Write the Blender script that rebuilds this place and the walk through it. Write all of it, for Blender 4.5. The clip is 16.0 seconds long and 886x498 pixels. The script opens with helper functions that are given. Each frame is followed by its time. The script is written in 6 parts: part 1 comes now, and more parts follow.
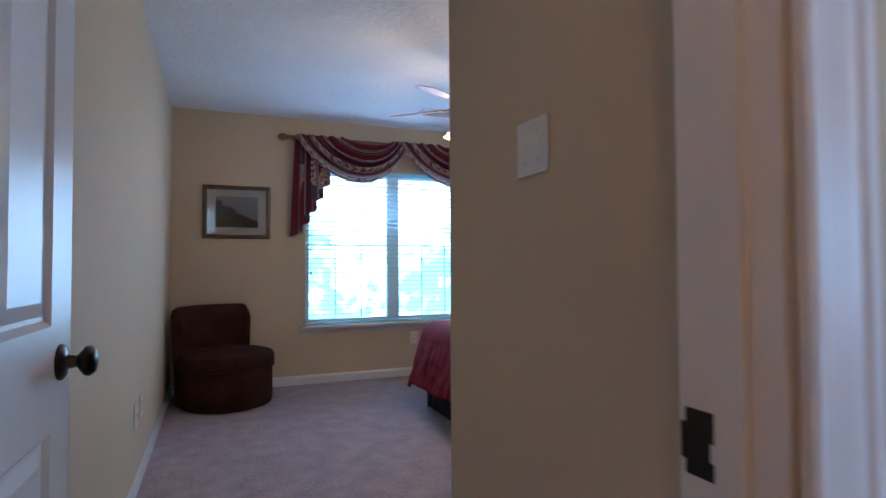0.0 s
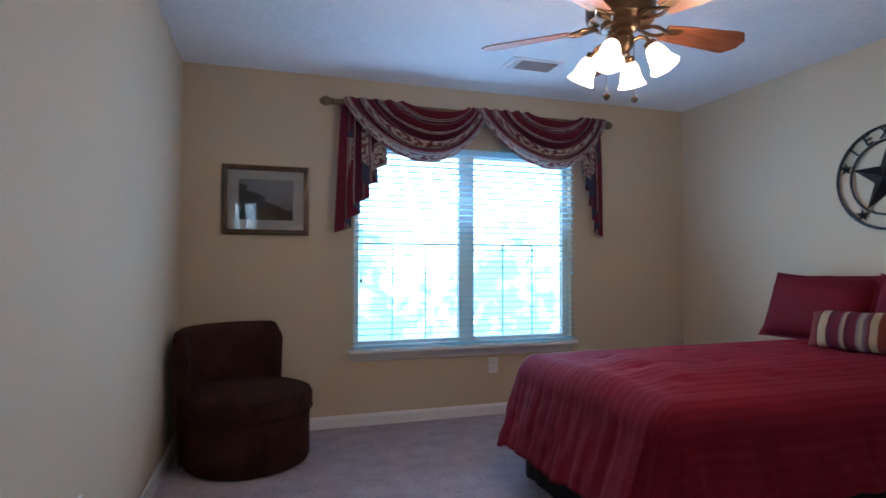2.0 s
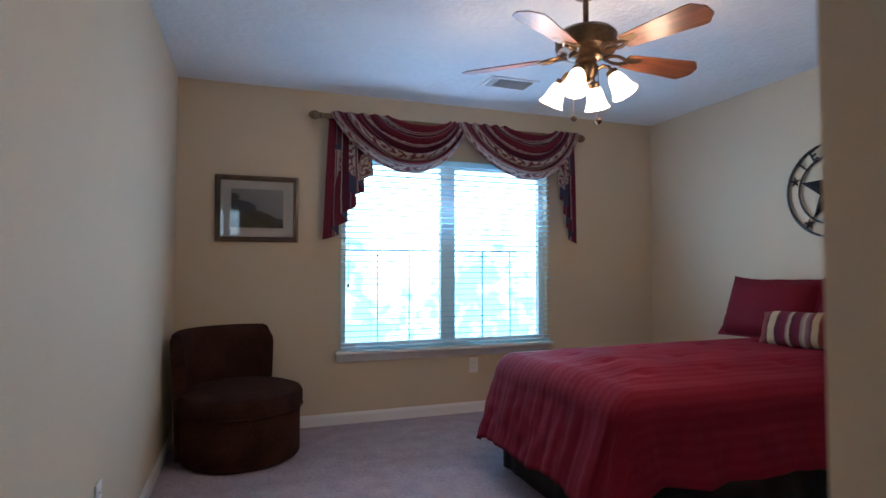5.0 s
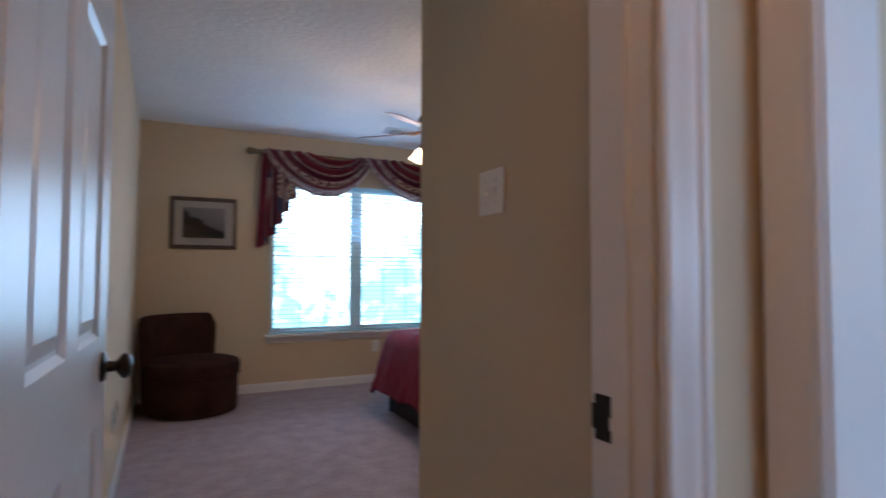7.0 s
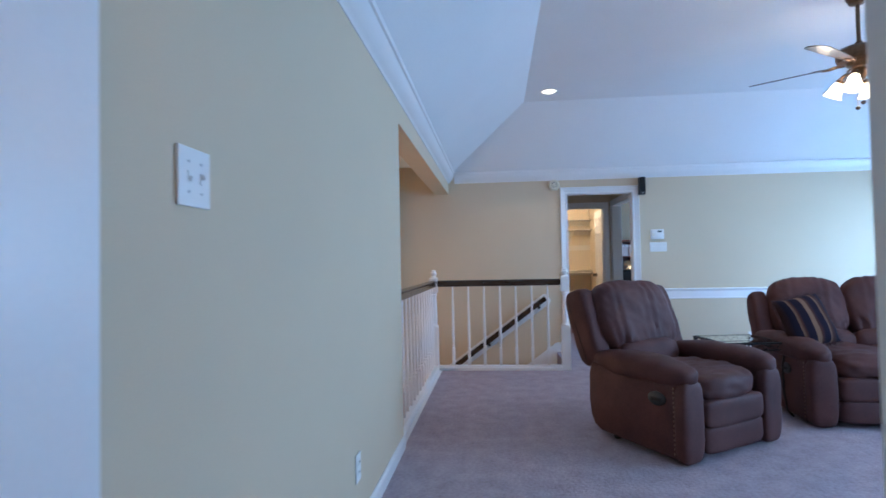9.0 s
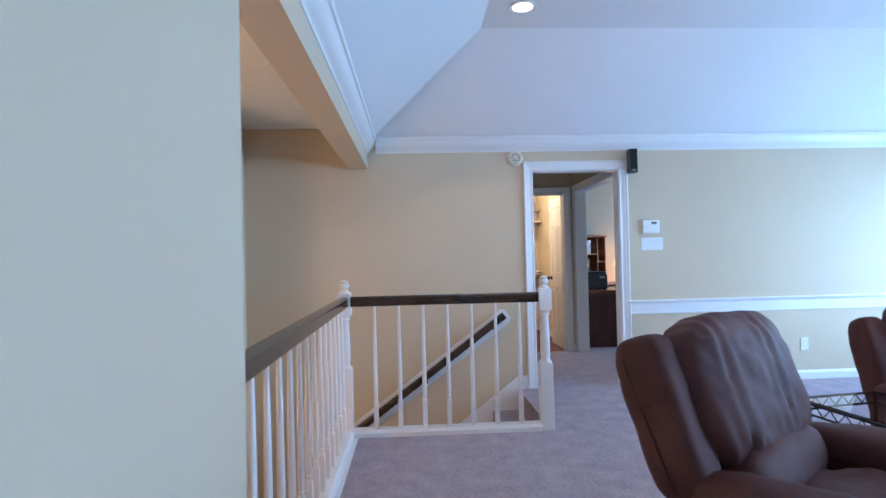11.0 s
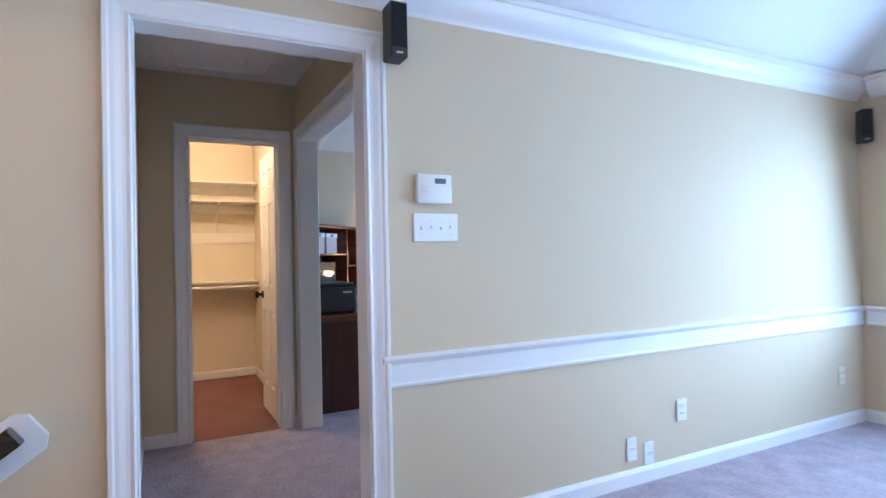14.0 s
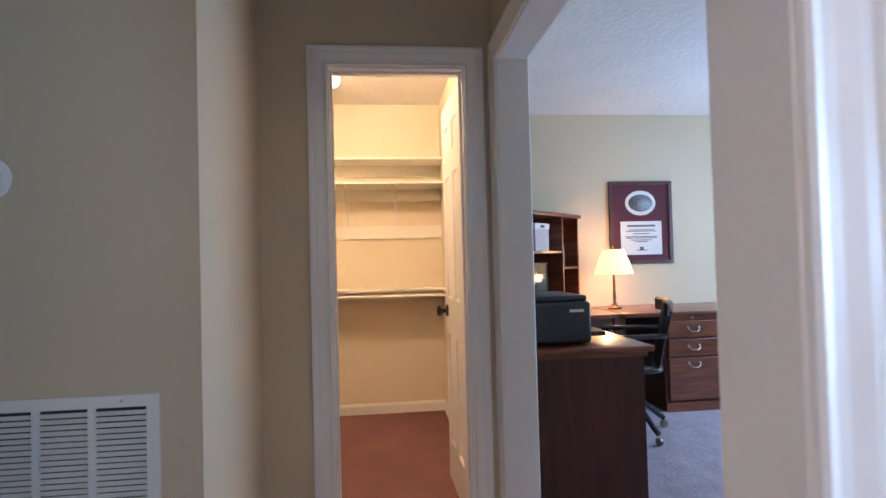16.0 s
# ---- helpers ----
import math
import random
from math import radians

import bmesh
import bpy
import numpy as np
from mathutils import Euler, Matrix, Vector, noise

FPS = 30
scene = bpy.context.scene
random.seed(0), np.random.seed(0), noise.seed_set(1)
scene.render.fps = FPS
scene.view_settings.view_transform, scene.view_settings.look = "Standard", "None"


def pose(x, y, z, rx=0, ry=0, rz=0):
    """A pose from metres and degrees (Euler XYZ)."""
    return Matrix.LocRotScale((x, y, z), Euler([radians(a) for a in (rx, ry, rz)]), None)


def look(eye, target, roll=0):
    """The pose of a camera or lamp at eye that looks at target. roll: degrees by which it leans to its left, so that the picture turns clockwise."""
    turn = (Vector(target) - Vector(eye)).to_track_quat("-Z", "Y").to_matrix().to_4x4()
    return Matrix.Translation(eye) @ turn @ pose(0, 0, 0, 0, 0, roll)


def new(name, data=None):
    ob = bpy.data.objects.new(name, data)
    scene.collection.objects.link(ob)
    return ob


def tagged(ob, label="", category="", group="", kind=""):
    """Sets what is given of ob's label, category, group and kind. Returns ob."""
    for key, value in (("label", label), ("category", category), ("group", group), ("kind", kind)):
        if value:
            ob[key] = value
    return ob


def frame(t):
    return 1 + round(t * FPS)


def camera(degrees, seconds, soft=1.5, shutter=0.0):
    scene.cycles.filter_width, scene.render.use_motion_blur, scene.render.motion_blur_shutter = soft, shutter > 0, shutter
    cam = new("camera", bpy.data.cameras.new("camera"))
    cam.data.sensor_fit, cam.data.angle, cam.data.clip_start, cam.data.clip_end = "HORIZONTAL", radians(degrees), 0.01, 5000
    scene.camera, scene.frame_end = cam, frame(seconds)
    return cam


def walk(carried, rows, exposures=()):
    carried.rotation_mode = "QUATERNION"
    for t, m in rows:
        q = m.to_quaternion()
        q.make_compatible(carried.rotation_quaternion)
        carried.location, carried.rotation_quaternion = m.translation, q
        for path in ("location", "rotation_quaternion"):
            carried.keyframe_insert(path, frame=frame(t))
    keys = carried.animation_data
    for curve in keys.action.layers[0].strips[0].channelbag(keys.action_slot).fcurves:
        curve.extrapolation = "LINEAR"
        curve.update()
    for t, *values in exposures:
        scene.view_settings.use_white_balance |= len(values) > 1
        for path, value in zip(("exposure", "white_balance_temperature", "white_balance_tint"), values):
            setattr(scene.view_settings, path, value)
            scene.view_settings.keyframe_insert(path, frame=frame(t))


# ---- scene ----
cam = camera(77.5, 16.0, shutter=0.3)
PATH = [
    (0, (0.543, 0.508, 1.091), (1.3, 2.359, 1.146), -0.3),
    (0.5, (0.579, 0.827, 1.104), (1.15, 2.742, 1.162), 0.0),
    (1, (0.605, 1.201, 1.112), (1.084, 3.142, 1.167), 0.0),
    (1.5, (0.666, 1.53, 1.135), (1.132, 3.474, 1.182), -0.1),
    (2, (0.725, 1.805, 1.14), (1.325, 3.712, 1.19), 0.1),
    (2.5, (0.801, 1.973, 1.152), (1.674, 3.772, 1.2), 0.0),
    (3, (0.855, 1.991, 1.148), (1.94, 3.67, 1.197), 0.0),
    (3.5, (0.855, 2.0, 1.138), (2.054, 3.599, 1.196), -0.1),
    (4, (0.812, 2.004, 1.149), (1.978, 3.628, 1.203), 0.0),
    (4.5, (0.717, 1.882, 1.146), (1.498, 3.723, 1.209), 0.1),
    (4.7, (0.683, 1.782, 1.144), (1.348, 3.667, 1.211), 0.0),
    (6.8, (0.446, 0.349, 1.129), (1.137, 2.224, 1.213), 0.2),
    (7, (0.398, 0.281, 1.127), (1.296, 2.066, 1.21), 0.2),
    (7.5, (0.306, 0.134, 1.123), (1.639, 1.623, 1.197), -0.2),
    (8, (0.255, 0.183, 1.117), (2.011, 1.138, 1.18), -0.7),
    (8.5, (0.428, 0.191, 1.114), (2.358, 0.711, 1.173), -0.7),
    (9, (0.773, 0.249, 1.155), (2.763, 0.44, 1.209), -1.1),
    (9.2, (0.946, 0.285, 1.163), (2.943, 0.389, 1.214), -1.1),
    (11.3, (3.248, 0.448, 1.242), (5.241, 0.281, 1.27), -1.2),
    (11.5, (3.477, 0.433, 1.244), (5.464, 0.208, 1.271), -1.1),
    (12, (4.032, 0.321, 1.247), (5.992, -0.077, 1.273), -1.0),
    (12.5, (4.564, 0.141, 1.245), (6.421, -0.602, 1.265), -1.1),
    (13, (5.025, -0.166, 1.226), (6.808, -1.071, 1.249), -1.2),
    (13.5, (5.468, -0.491, 1.214), (7.23, -1.437, 1.236), -1.2),
    (14, (5.883, -0.768, 1.2), (7.669, -1.667, 1.222), -1.2),
    (14.5, (6.357, -0.907, 1.203), (8.227, -1.616, 1.225), -1.5),
    (15, (6.779, -1.038, 1.194), (8.73, -1.476, 1.226), -1.3),
    (15.5, (7.203, -1.084, 1.183), (9.183, -1.363, 1.22), -1.3),
    (16, (7.538, -1.111, 1.18), (9.524, -1.338, 1.225), -1.5),
]
walk(cam, [(t, look(eye, target, roll)) for t, eye, target, roll in PATH], [(0, -0.15, 5350, 13), (1.0, -0.22, 5300, 14), (2.0, -0.11, 5380, 13), (3.0, -0.06, 5550, 12), (4.5, -0.07, 5550, 12), (7.0, -0.3, 5900, 16), (7.5, -0.2, 5800, 16), (8.0, -0.02, 5600, 13), (9.0, -0.35, 5230, 10), (12.0, 0.1, 5350, 10), (13.5, 0.05, 5650, 14), (16.0, 0.27, 6250, 17)])

# ---- world and light ----
def make_world():
    w = bpy.data.worlds.new("sky")
    scene.world = w
    w.use_nodes = True
    n = w.node_tree
    sky = n.nodes.new("ShaderNodeTexSky")
    sky.sky_type = "NISHITA"
    sky.sun_disc = False
    sky.sun_elevation, sky.sun_rotation = radians(48), radians(150)
    bg = n.nodes["Background"]
    n.links.new(sky.outputs[0], bg.inputs[0])
    bg.inputs[1].default_value = 0.12


make_world()


def lamp(name, kind, m, power, color, size=0.1, size_y=None):
    d = bpy.data.lights.new(name, kind)
    d.energy, d.color = power, color
    if kind == "AREA":
        d.size = size
        if size_y:
            d.shape, d.size_y = "RECTANGLE", size_y
    elif kind == "SUN":
        d.angle = size
    else:
        d.shadow_soft_size = size
    ob = new(name, d)
    ob.matrix_world = m
    return ob


WARM, DAY = (1.0, 0.62, 0.32), (0.43, 0.675, 1.0)
lamp("sun", "SUN", look((0, 0, 20), (-4.0, 7.0, 0)), 2.5, (1.0, 0.93, 0.82), radians(0.5))
# daylight in the bedroom and game room window openings
lamp("bedroom_window_light", "AREA", look((2.16, 5.56, 1.28), (2.16, 0, 4.6)), 33, DAY, 1.6, 1.35)
lamp("game_room_window_light", "AREA", look((6.62, -4.97, 1.28), (6.62, 0, 0.25)), 112, DAY, 1.8, 1.3)
# lamp at the added second window, fills the room from out of view
lamp("game_room_window_light", "AREA", look((3.2, -4.97, 1.28), (3.2, 0, 0.25)), 150, DAY, 2.1, 1.3)
# added fill lamp: unseen office daylight, the wall here has no opening
lamp("office_daylight_fill", "AREA", look((10.6, -5.0, 1.4), (10.6, 0, 1.0)), 70, DAY, 1.5, 1.2)
lamp("foyer_lamp", "POINT", pose(5.7, 2.6, 0.4), 60, WARM, 0.15)
lamp("entry_light_bulb", "POINT", pose(0.30, 0.05, 2.27), 9.5, (1.0, 0.46, 0.16), 0.07)
lamp("closet_bulb", "POINT", pose(10.55, -0.85, 2.28), 46, (1.0, 0.71, 0.42), 0.06)

# ---- materials ----
def nodes(name):
    m = bpy.data.materials.new(name)
    m.use_nodes = True
    return m, m.node_tree, m.node_tree.nodes["Principled BSDF"]


def surface(name, color, rough=0.6, metal=0.0, vary=0.12, scale=6.0, fine=60.0, bump=0.15, depth=0.002, sheen=0.0,
            spec=0.5, stretch=(1, 1, 1), tint=None, coat=0.0):
    """Paint, cloth, carpet or metal: colour varied at two scales, with fine relief."""
    m, t, b = nodes(name)
    L = t.links.new
    tc = t.nodes.new("ShaderNodeTexCoord")
    mp = t.nodes.new("ShaderNodeMapping")
    mp.inputs["Scale"].default_value = stretch
    L(tc.outputs["Object"], mp.inputs[0])
    big, small = t.nodes.new("ShaderNodeTexNoise"), t.nodes.new("ShaderNodeTexNoise")
    big.inputs["Scale"].default_value, big.inputs["Detail"].default_value = scale, 3
    small.inputs["Scale"].default_value, small.inputs["Detail"].default_value = fine, 4
    L(mp.outputs[0], big.inputs[0])
    L(mp.outputs[0], small.inputs[0])
    mix = t.nodes.new("ShaderNodeMath")
    mix.operation = "MULTIPLY_ADD"
    mix.inputs[1].default_value = 0.5
    L(small.outputs[0], mix.inputs[0])
    half = t.nodes.new("ShaderNodeMath")
    half.operation = "MULTIPLY"
    half.inputs[1].default_value = 0.5
    L(big.outputs[0], half.inputs[0])
    L(half.outputs[0], mix.inputs[2])
    ramp = t.nodes.new("ShaderNodeValToRGB")
    lo = [c * (1 - vary) for c in color]
    hi = [min(1, c * (1 + vary)) for c in (tint or color)]
    ramp.color_ramp.elements[0].position, ramp.color_ramp.elements[1].position = 0.32, 0.68
    ramp.color_ramp.elements[0].color, ramp.color_ramp.elements[1].color = (*lo, 1), (*hi, 1)
    L(mix.outputs[0], ramp.inputs[0])
    L(ramp.outputs[0], b.inputs["Base Color"])
    b.inputs["Roughness"].default_value, b.inputs["Metallic"].default_value = rough, metal
    b.inputs["Specular IOR Level"].default_value = spec
    b.inputs["Sheen Weight"].default_value = sheen
    b.inputs["Coat Weight"].default_value = coat
    if bump:
        bp = t.nodes.new("ShaderNodeBump")
        bp.inputs["Strength"].default_value, bp.inputs["Distance"].default_value = bump, depth
        L(small.outputs[0], bp.inputs["Height"])
        L(bp.outputs[0], b.inputs["Normal"])
    return m


def wood(name, dark, light, rough=0.3, grain=18.0, axis=(1, 1, 8), coat=0.3):
    m, t, b = nodes(name)
    L = t.links.new
    tc = t.nodes.new("ShaderNodeTexCoord")
    mp = t.nodes.new("ShaderNodeMapping")
    mp.inputs["Scale"].default_value = [1.0 / a for a in axis]
    L(tc.outputs["Object"], mp.inputs[0])
    a, c = t.nodes.new("ShaderNodeTexNoise"), t.nodes.new("ShaderNodeTexNoise")
    a.inputs["Scale"].default_value, a.inputs["Detail"].default_value, a.inputs["Distortion"].default_value = grain, 6, 1.2
    c.inputs["Scale"].default_value, c.inputs["Detail"].default_value = 3.0, 2
    L(mp.outputs[0], a.inputs[0])
    L(tc.outputs["Object"], c.inputs[0])
    add = t.nodes.new("ShaderNodeMath")
    add.operation = "MULTIPLY_ADD"
    add.inputs[1].default_value = 0.3
    L(c.outputs[0], add.inputs[0])
    L(a.outputs[0], add.inputs[2])
    r = t.nodes.new("ShaderNodeValToRGB")
    r.color_ramp.elements[0].position, r.color_ramp.elements[1].position = 0.45, 0.82
    r.color_ramp.elements[0].color, r.color_ramp.elements[1].color = (*dark, 1), (*light, 1)
    L(add.outputs[0], r.inputs[0])
    L(r.outputs[0], b.inputs["Base Color"])
    b.inputs["Roughness"].default_value, b.inputs["Coat Weight"].default_value = rough, coat
    b.inputs["Coat Roughness"].default_value = 0.2
    bp = t.nodes.new("ShaderNodeBump")
    bp.inputs["Strength"].default_value, bp.inputs["Distance"].default_value = 0.1, 0.001
    L(a.outputs[0], bp.inputs["Height"])
    L(bp.outputs[0], b.inputs["Normal"])
    return m


def glow(name, color, strength):
    m, t, b = nodes(name)
    b.inputs["Base Color"].default_value = (*[min(1, c) for c in color], 1)
    b.inputs["Emission Color"].default_value = (*color, 1)
    b.inputs["Emission Strength"].default_value = strength
    return m


def clear_glass(name):
    m, t, b = nodes(name)
    b.inputs["Base Color"].default_value = (1, 1, 1, 1)
    b.inputs["Roughness"].default_value = 0.02
    b.inputs["Transmission Weight"].default_value = 1.0
    b.inputs["IOR"].default_value = 1.1
    return m


M_WALL = surface("wall_paint", (0.634, 0.518, 0.362), 0.75, vary=0.03, scale=1.5, fine=220, bump=0.25, depth=0.0015, spec=0.3)
M_CEIL = surface("ceiling_texture", (0.80, 0.79, 0.77), 0.9, vary=0.04, scale=3, fine=28, bump=0.7, depth=0.008, spec=0.2)
M_VAULT = surface("smooth_ceiling_paint", (0.80, 0.79, 0.78), 0.9, vary=0.02, scale=2, fine=60, bump=0.15, depth=0.002, spec=0.2)
M_TRIM = surface("white_semi_gloss_paint", (0.80, 0.78, 0.76), 0.32, vary=0.02, scale=4, fine=120, bump=0.05, depth=0.001)
M_CARPET = surface("mauve_grey_carpet", (0.40, 0.335, 0.365), 1.0, vary=0.21, scale=8, fine=48, bump=0.9, depth=0.009, spec=0.1)
M_CARPET2 = surface("rose_brown_carpet", (0.24, 0.12, 0.115), 1.0, vary=0.2, scale=3, fine=160, bump=0.9, depth=0.012, sheen=0.0, spec=0.1)
M_PLASTIC = surface("white_plastic", (0.80, 0.79, 0.76), 0.35, vary=0.01, bump=0.02)
M_CREAM = surface("cream_plastic", (0.72, 0.66, 0.50), 0.4, vary=0.02, bump=0.02)
M_BLACK = surface("black_plastic", (0.018, 0.018, 0.02), 0.45, vary=0.1, bump=0.05)
M_BRONZE = surface("oil_rubbed_bronze", (0.035, 0.028, 0.024), 0.35, 0.8, vary=0.3, bump=0.1)
M_RAILWOOD = wood("dark_stained_handrail", (0.018, 0.010, 0.007), (0.06, 0.035, 0.022), 0.22, axis=(8, 8, 1))
# near-black for small black parts and for the shade behind air grilles
M_DARK = surface("black_parts_and_duct_shade", (0.02, 0.02, 0.02), 0.9)
M_GLASS = clear_glass("window_glass")
M_PICGLASS = clear_glass("picture_glass")
M_PICGLASS.node_tree.nodes["Principled BSDF"].inputs["IOR"].default_value = 1.45
M_STEEL = surface("brushed_steel", (0.6, 0.6, 0.6), 0.3, 1.0, vary=0.05, bump=0.05)


# ---- building helpers ----
def link_mesh(name, bm, mat, smooth=False):
    me = bpy.data.meshes.new(name)
    bm.normal_update()
    bm.to_mesh(me)
    bm.free()
    for m in (mat if isinstance(mat, (list, tuple)) else [mat]):
        me.materials.append(m)
    if smooth:
        for p in me.polygons:
            p.use_smooth = True
        me.set_sharp_from_angle(angle=radians(40))
    return new(name, me)


def part(name, bm, mat, parent=None, label="", smooth=False):
    ob = link_mesh(name, bm, mat, smooth)
    if parent is not None:
        ob.parent = parent
    return tagged(ob, label)


def thing(name, m, label, category, group=""):
    ob = new(name)
    ob.empty_display_size = 0.1
    ob.matrix_basis = m
    return tagged(ob, label, category, group)


def structure(name, bm, mat, label="", category="", smooth=False):
    return tagged(link_mesh(name, bm, mat, smooth), label, category, kind="structure")


def box(bm, x0, x1, y0, y1, z0, z1, bevel=0.0, seg=2, m=None):
    r = bmesh.ops.create_cube(bm, size=1.0)
    vs = r["verts"]
    bmesh.ops.scale(bm, vec=(x1 - x0, y1 - y0, z1 - z0), verts=vs)
    bmesh.ops.translate(bm, vec=((x0 + x1) / 2, (y0 + y1) / 2, (z0 + z1) / 2), verts=vs)
    if bevel:
        es = list({e for v in vs for e in v.link_edges})
        g = bmesh.ops.bevel(bm, geom=es, offset=bevel, segments=seg, affect="EDGES", profile=0.5)
        vs = list({v for f in g["faces"] for v in f.verts} | {v for v in vs if v.is_valid})
    if m is not None:
        bmesh.ops.transform(bm, matrix=m, verts=vs)
    return vs


def boxes(*rows, bevel=0.0):
    bm = bmesh.new()
    for r in rows:
        box(bm, *r, bevel=bevel)
    return bm


def lathe(bm, profile, m=None, seg=24, cap=True):
    """profile: (radius, z) from bottom to top, turned round z."""
    rings = []
    for r, z in profile:
        rings.append([bm.verts.new((r * math.cos(2 * math.pi * i / seg), r * math.sin(2 * math.pi * i / seg), z)) for i in range(seg)])
    for a, b in zip(rings, rings[1:]):
        for i in range(seg):
            bm.faces.new((a[i], a[(i + 1) % seg], b[(i + 1) % seg], b[i]))
    if cap:
        bm.faces.new(list(reversed(rings[0])))
        bm.faces.new(rings[-1])
    vs = [v for ring in rings for v in ring]
    if m is not None:
        bmesh.ops.transform(bm, matrix=m, verts=vs)
    return vs


def sweep(bm, points, section, up=(0, 0, 1), closed=False, cap=True):
    """Carries a closed 2D section (side, up) along points."""
    pts = [Vector(p) for p in points]
    n, rings = len(pts), []
    for i, p in enumerate(pts):
        a = pts[i - 1] if (i > 0 or closed) else p
        b = pts[(i + 1) % n] if (i < n - 1 or closed) else p
        d = (b - a).normalized()
        side = d.cross(Vector(up))
        side = side.normalized() if side.length > 1e-5 else Vector((1, 0, 0))
        u = side.cross(d)
        k = 1.0
        if 0 < i < n - 1 or closed:
            c = (p - a).normalized().dot(d)
            k = 1 / max(0.5, c)
        rings.append([bm.verts.new(p + side * (s * k) + u * t) for s, t in section])
    rng = range(n) if closed else range(n - 1)
    m = len(section)
    for i in rng:
        A, B = rings[i], rings[(i + 1) % n]
        for j in range(m):
            bm.faces.new((A[j], A[(j + 1) % m], B[(j + 1) % m], B[j]))
    if cap and not closed:
        bm.faces.new(list(reversed(rings[0])))
        bm.faces.new(rings[-1])
    bmesh.ops.recalc_face_normals(bm, faces=bm.faces)
    return bm


def disc_section(r, seg=10, rz=None):
    return [(r * math.cos(2 * math.pi * i / seg), (rz or r) * math.sin(2 * math.pi * i / seg)) for i in range(seg)]


def tube(bm, points, r, seg=10, closed=False, up=(0, 0, 1)):
    return sweep(bm, points, disc_section(r, seg), up, closed)


# ---- structure ----
FLOOR_LOW, CEIL, FLAT = -2.75, 2.44, 2.97


def wall(name, axis, a0, a1, t0, t1, z0, z1, holes=(), mat=None, label=""):
    """A wall along x or y from a0 to a1, from t0 to t1 thick; holes: (a0, a1, z0, z1)."""
    bm = bmesh.new()

    def piece(u0, u1, w0, w1):
        if u1 - u0 > 1e-4 and w1 - w0 > 1e-4:
            box(bm, u0, u1, t0, t1, w0, w1) if axis == "x" else box(bm, t0, t1, u0, u1, w0, w1)
    at = a0
    for h0, h1, w0, w1 in sorted(holes):
        piece(at, h0, z0, z1)
        piece(h0, h1, z0, w0)
        piece(h0, h1, w1, z1)
        at = h1
    piece(at, a1, z0, z1)
    return structure(name, bm, mat or M_WALL, label)


WIN = (1.29, 3.015, 0.535, 1.98)
GWIN = (5.80, 7.69, 0.61, 1.97)
# second south window: unseen, added to let in more daylight
GWIN_ADDED = (2.3, 4.17, 0.61, 1.97)
EWIN = (0.0, 0.52, 1.70, 2.25)
D2 = (-1.505, -0.662, 0.0, 2.037)

wall("wall_bedroom_north", "x", 0.06, 4.22, 5.69, 5.83, -0.3, CEIL, [WIN])
wall("wall_bedroom_west", "y", 0.985, 5.69, 0.06, 0.18, -0.3, CEIL)
wall("wall_bedroom_east", "y", 1.85, 5.69, 4.10, 4.22, -0.3, CEIL)
wall("wall_bedroom_south", "x", 1.283, 4.10, 1.85, 1.97, -0.3, CEIL)
wall("wall_vestibule", "y", 0.985, 1.97, 1.163, 1.283, -0.3, CEIL)
wall("wall_between_north", "x", -0.87, 4.25, 0.855, 0.985, -0.3, CEIL, [(0.215, 1.048, -0.3, 2.03)])
wall("wall_header_beam", "x", 4.25, 8.0, 0.855, 1.03, 2.065, CEIL)
wall("wall_opening_west", "y", -5.07, 0.855, 1.28, 1.43, -0.3, CEIL, [(-0.19, 0.772, -0.3, 2.03)])
wall("wall_entry_west", "y", -1.0, 0.855, -0.87, -0.75, -0.3, CEIL)
wall("wall_entry_south", "x", -0.87, 1.28, -1.12, -1.0, -0.3, CEIL, [EWIN])
wall("wall_game_east", "y", -5.19, 2.09, 8.0, 8.12, FLOOR_LOW, CEIL, [(D2[0], D2[1], FLOOR_LOW, 2.037)])
wall("wall_game_south", "x", 1.28, 8.0, -5.19, -5.07, -0.3, CEIL, [GWIN, GWIN_ADDED])
wall("wall_stair_north", "x", 6.87, 8.0, 1.97, 2.09, FLOOR_LOW, CEIL)
wall("wall_foyer_east", "y", 2.09, 4.2, 6.87, 6.99, FLOOR_LOW, CEIL)
wall("wall_foyer_west", "y", 0.985, 4.2, 4.22, 4.25, FLOOR_LOW, CEIL)
wall("wall_foyer_north", "x", 4.22, 6.99, 4.2, 4.32, FLOOR_LOW, CEIL)
wall("wall_foyer_south", "x", 4.22, 6.82, 0.80, 0.85, FLOOR_LOW, -0.3)
wall("wall_hall_grille", "y", -0.62, 0.5, 9.12, 9.22, -0.3, CEIL)
wall("wall_hall_north", "x", 8.12, 9.22, 0.5, 0.6, -0.3, CEIL)
wall("wall_hall_jog", "x", 9.22, 9.894, -0.62, -0.52, -0.3, CEIL)
wall("wall_closet_front", "y", -1.62, 0.1, 9.894, 10.0, -0.3, CEIL, [(-1.50, -0.895, -0.3, 2.03)])
wall("wall_hall_south", "x", 8.12, 12.2, -1.74, -1.62, -0.3, CEIL, [(8.25, 9.818, -0.3, 2.045)])
M_CLOSET = surface("cream_closet_paint", (0.74, 0.66, 0.52), 0.8, vary=0.02, scale=2, fine=200, bump=0.2, depth=0.001, spec=0.2)
wall("wall_closet_back", "y", -1.62, 0.1, 11.93, 12.03, -0.3, CEIL, mat=M_CLOSET)
wall("wall_closet_north", "x", 9.894, 12.03, 0.1, 0.2, -0.3, CEIL, mat=M_CLOSET)
wall("wall_closet_lining", "x", 10.0, 11.93, -1.62, -1.605, 0, CEIL, mat=M_CLOSET)
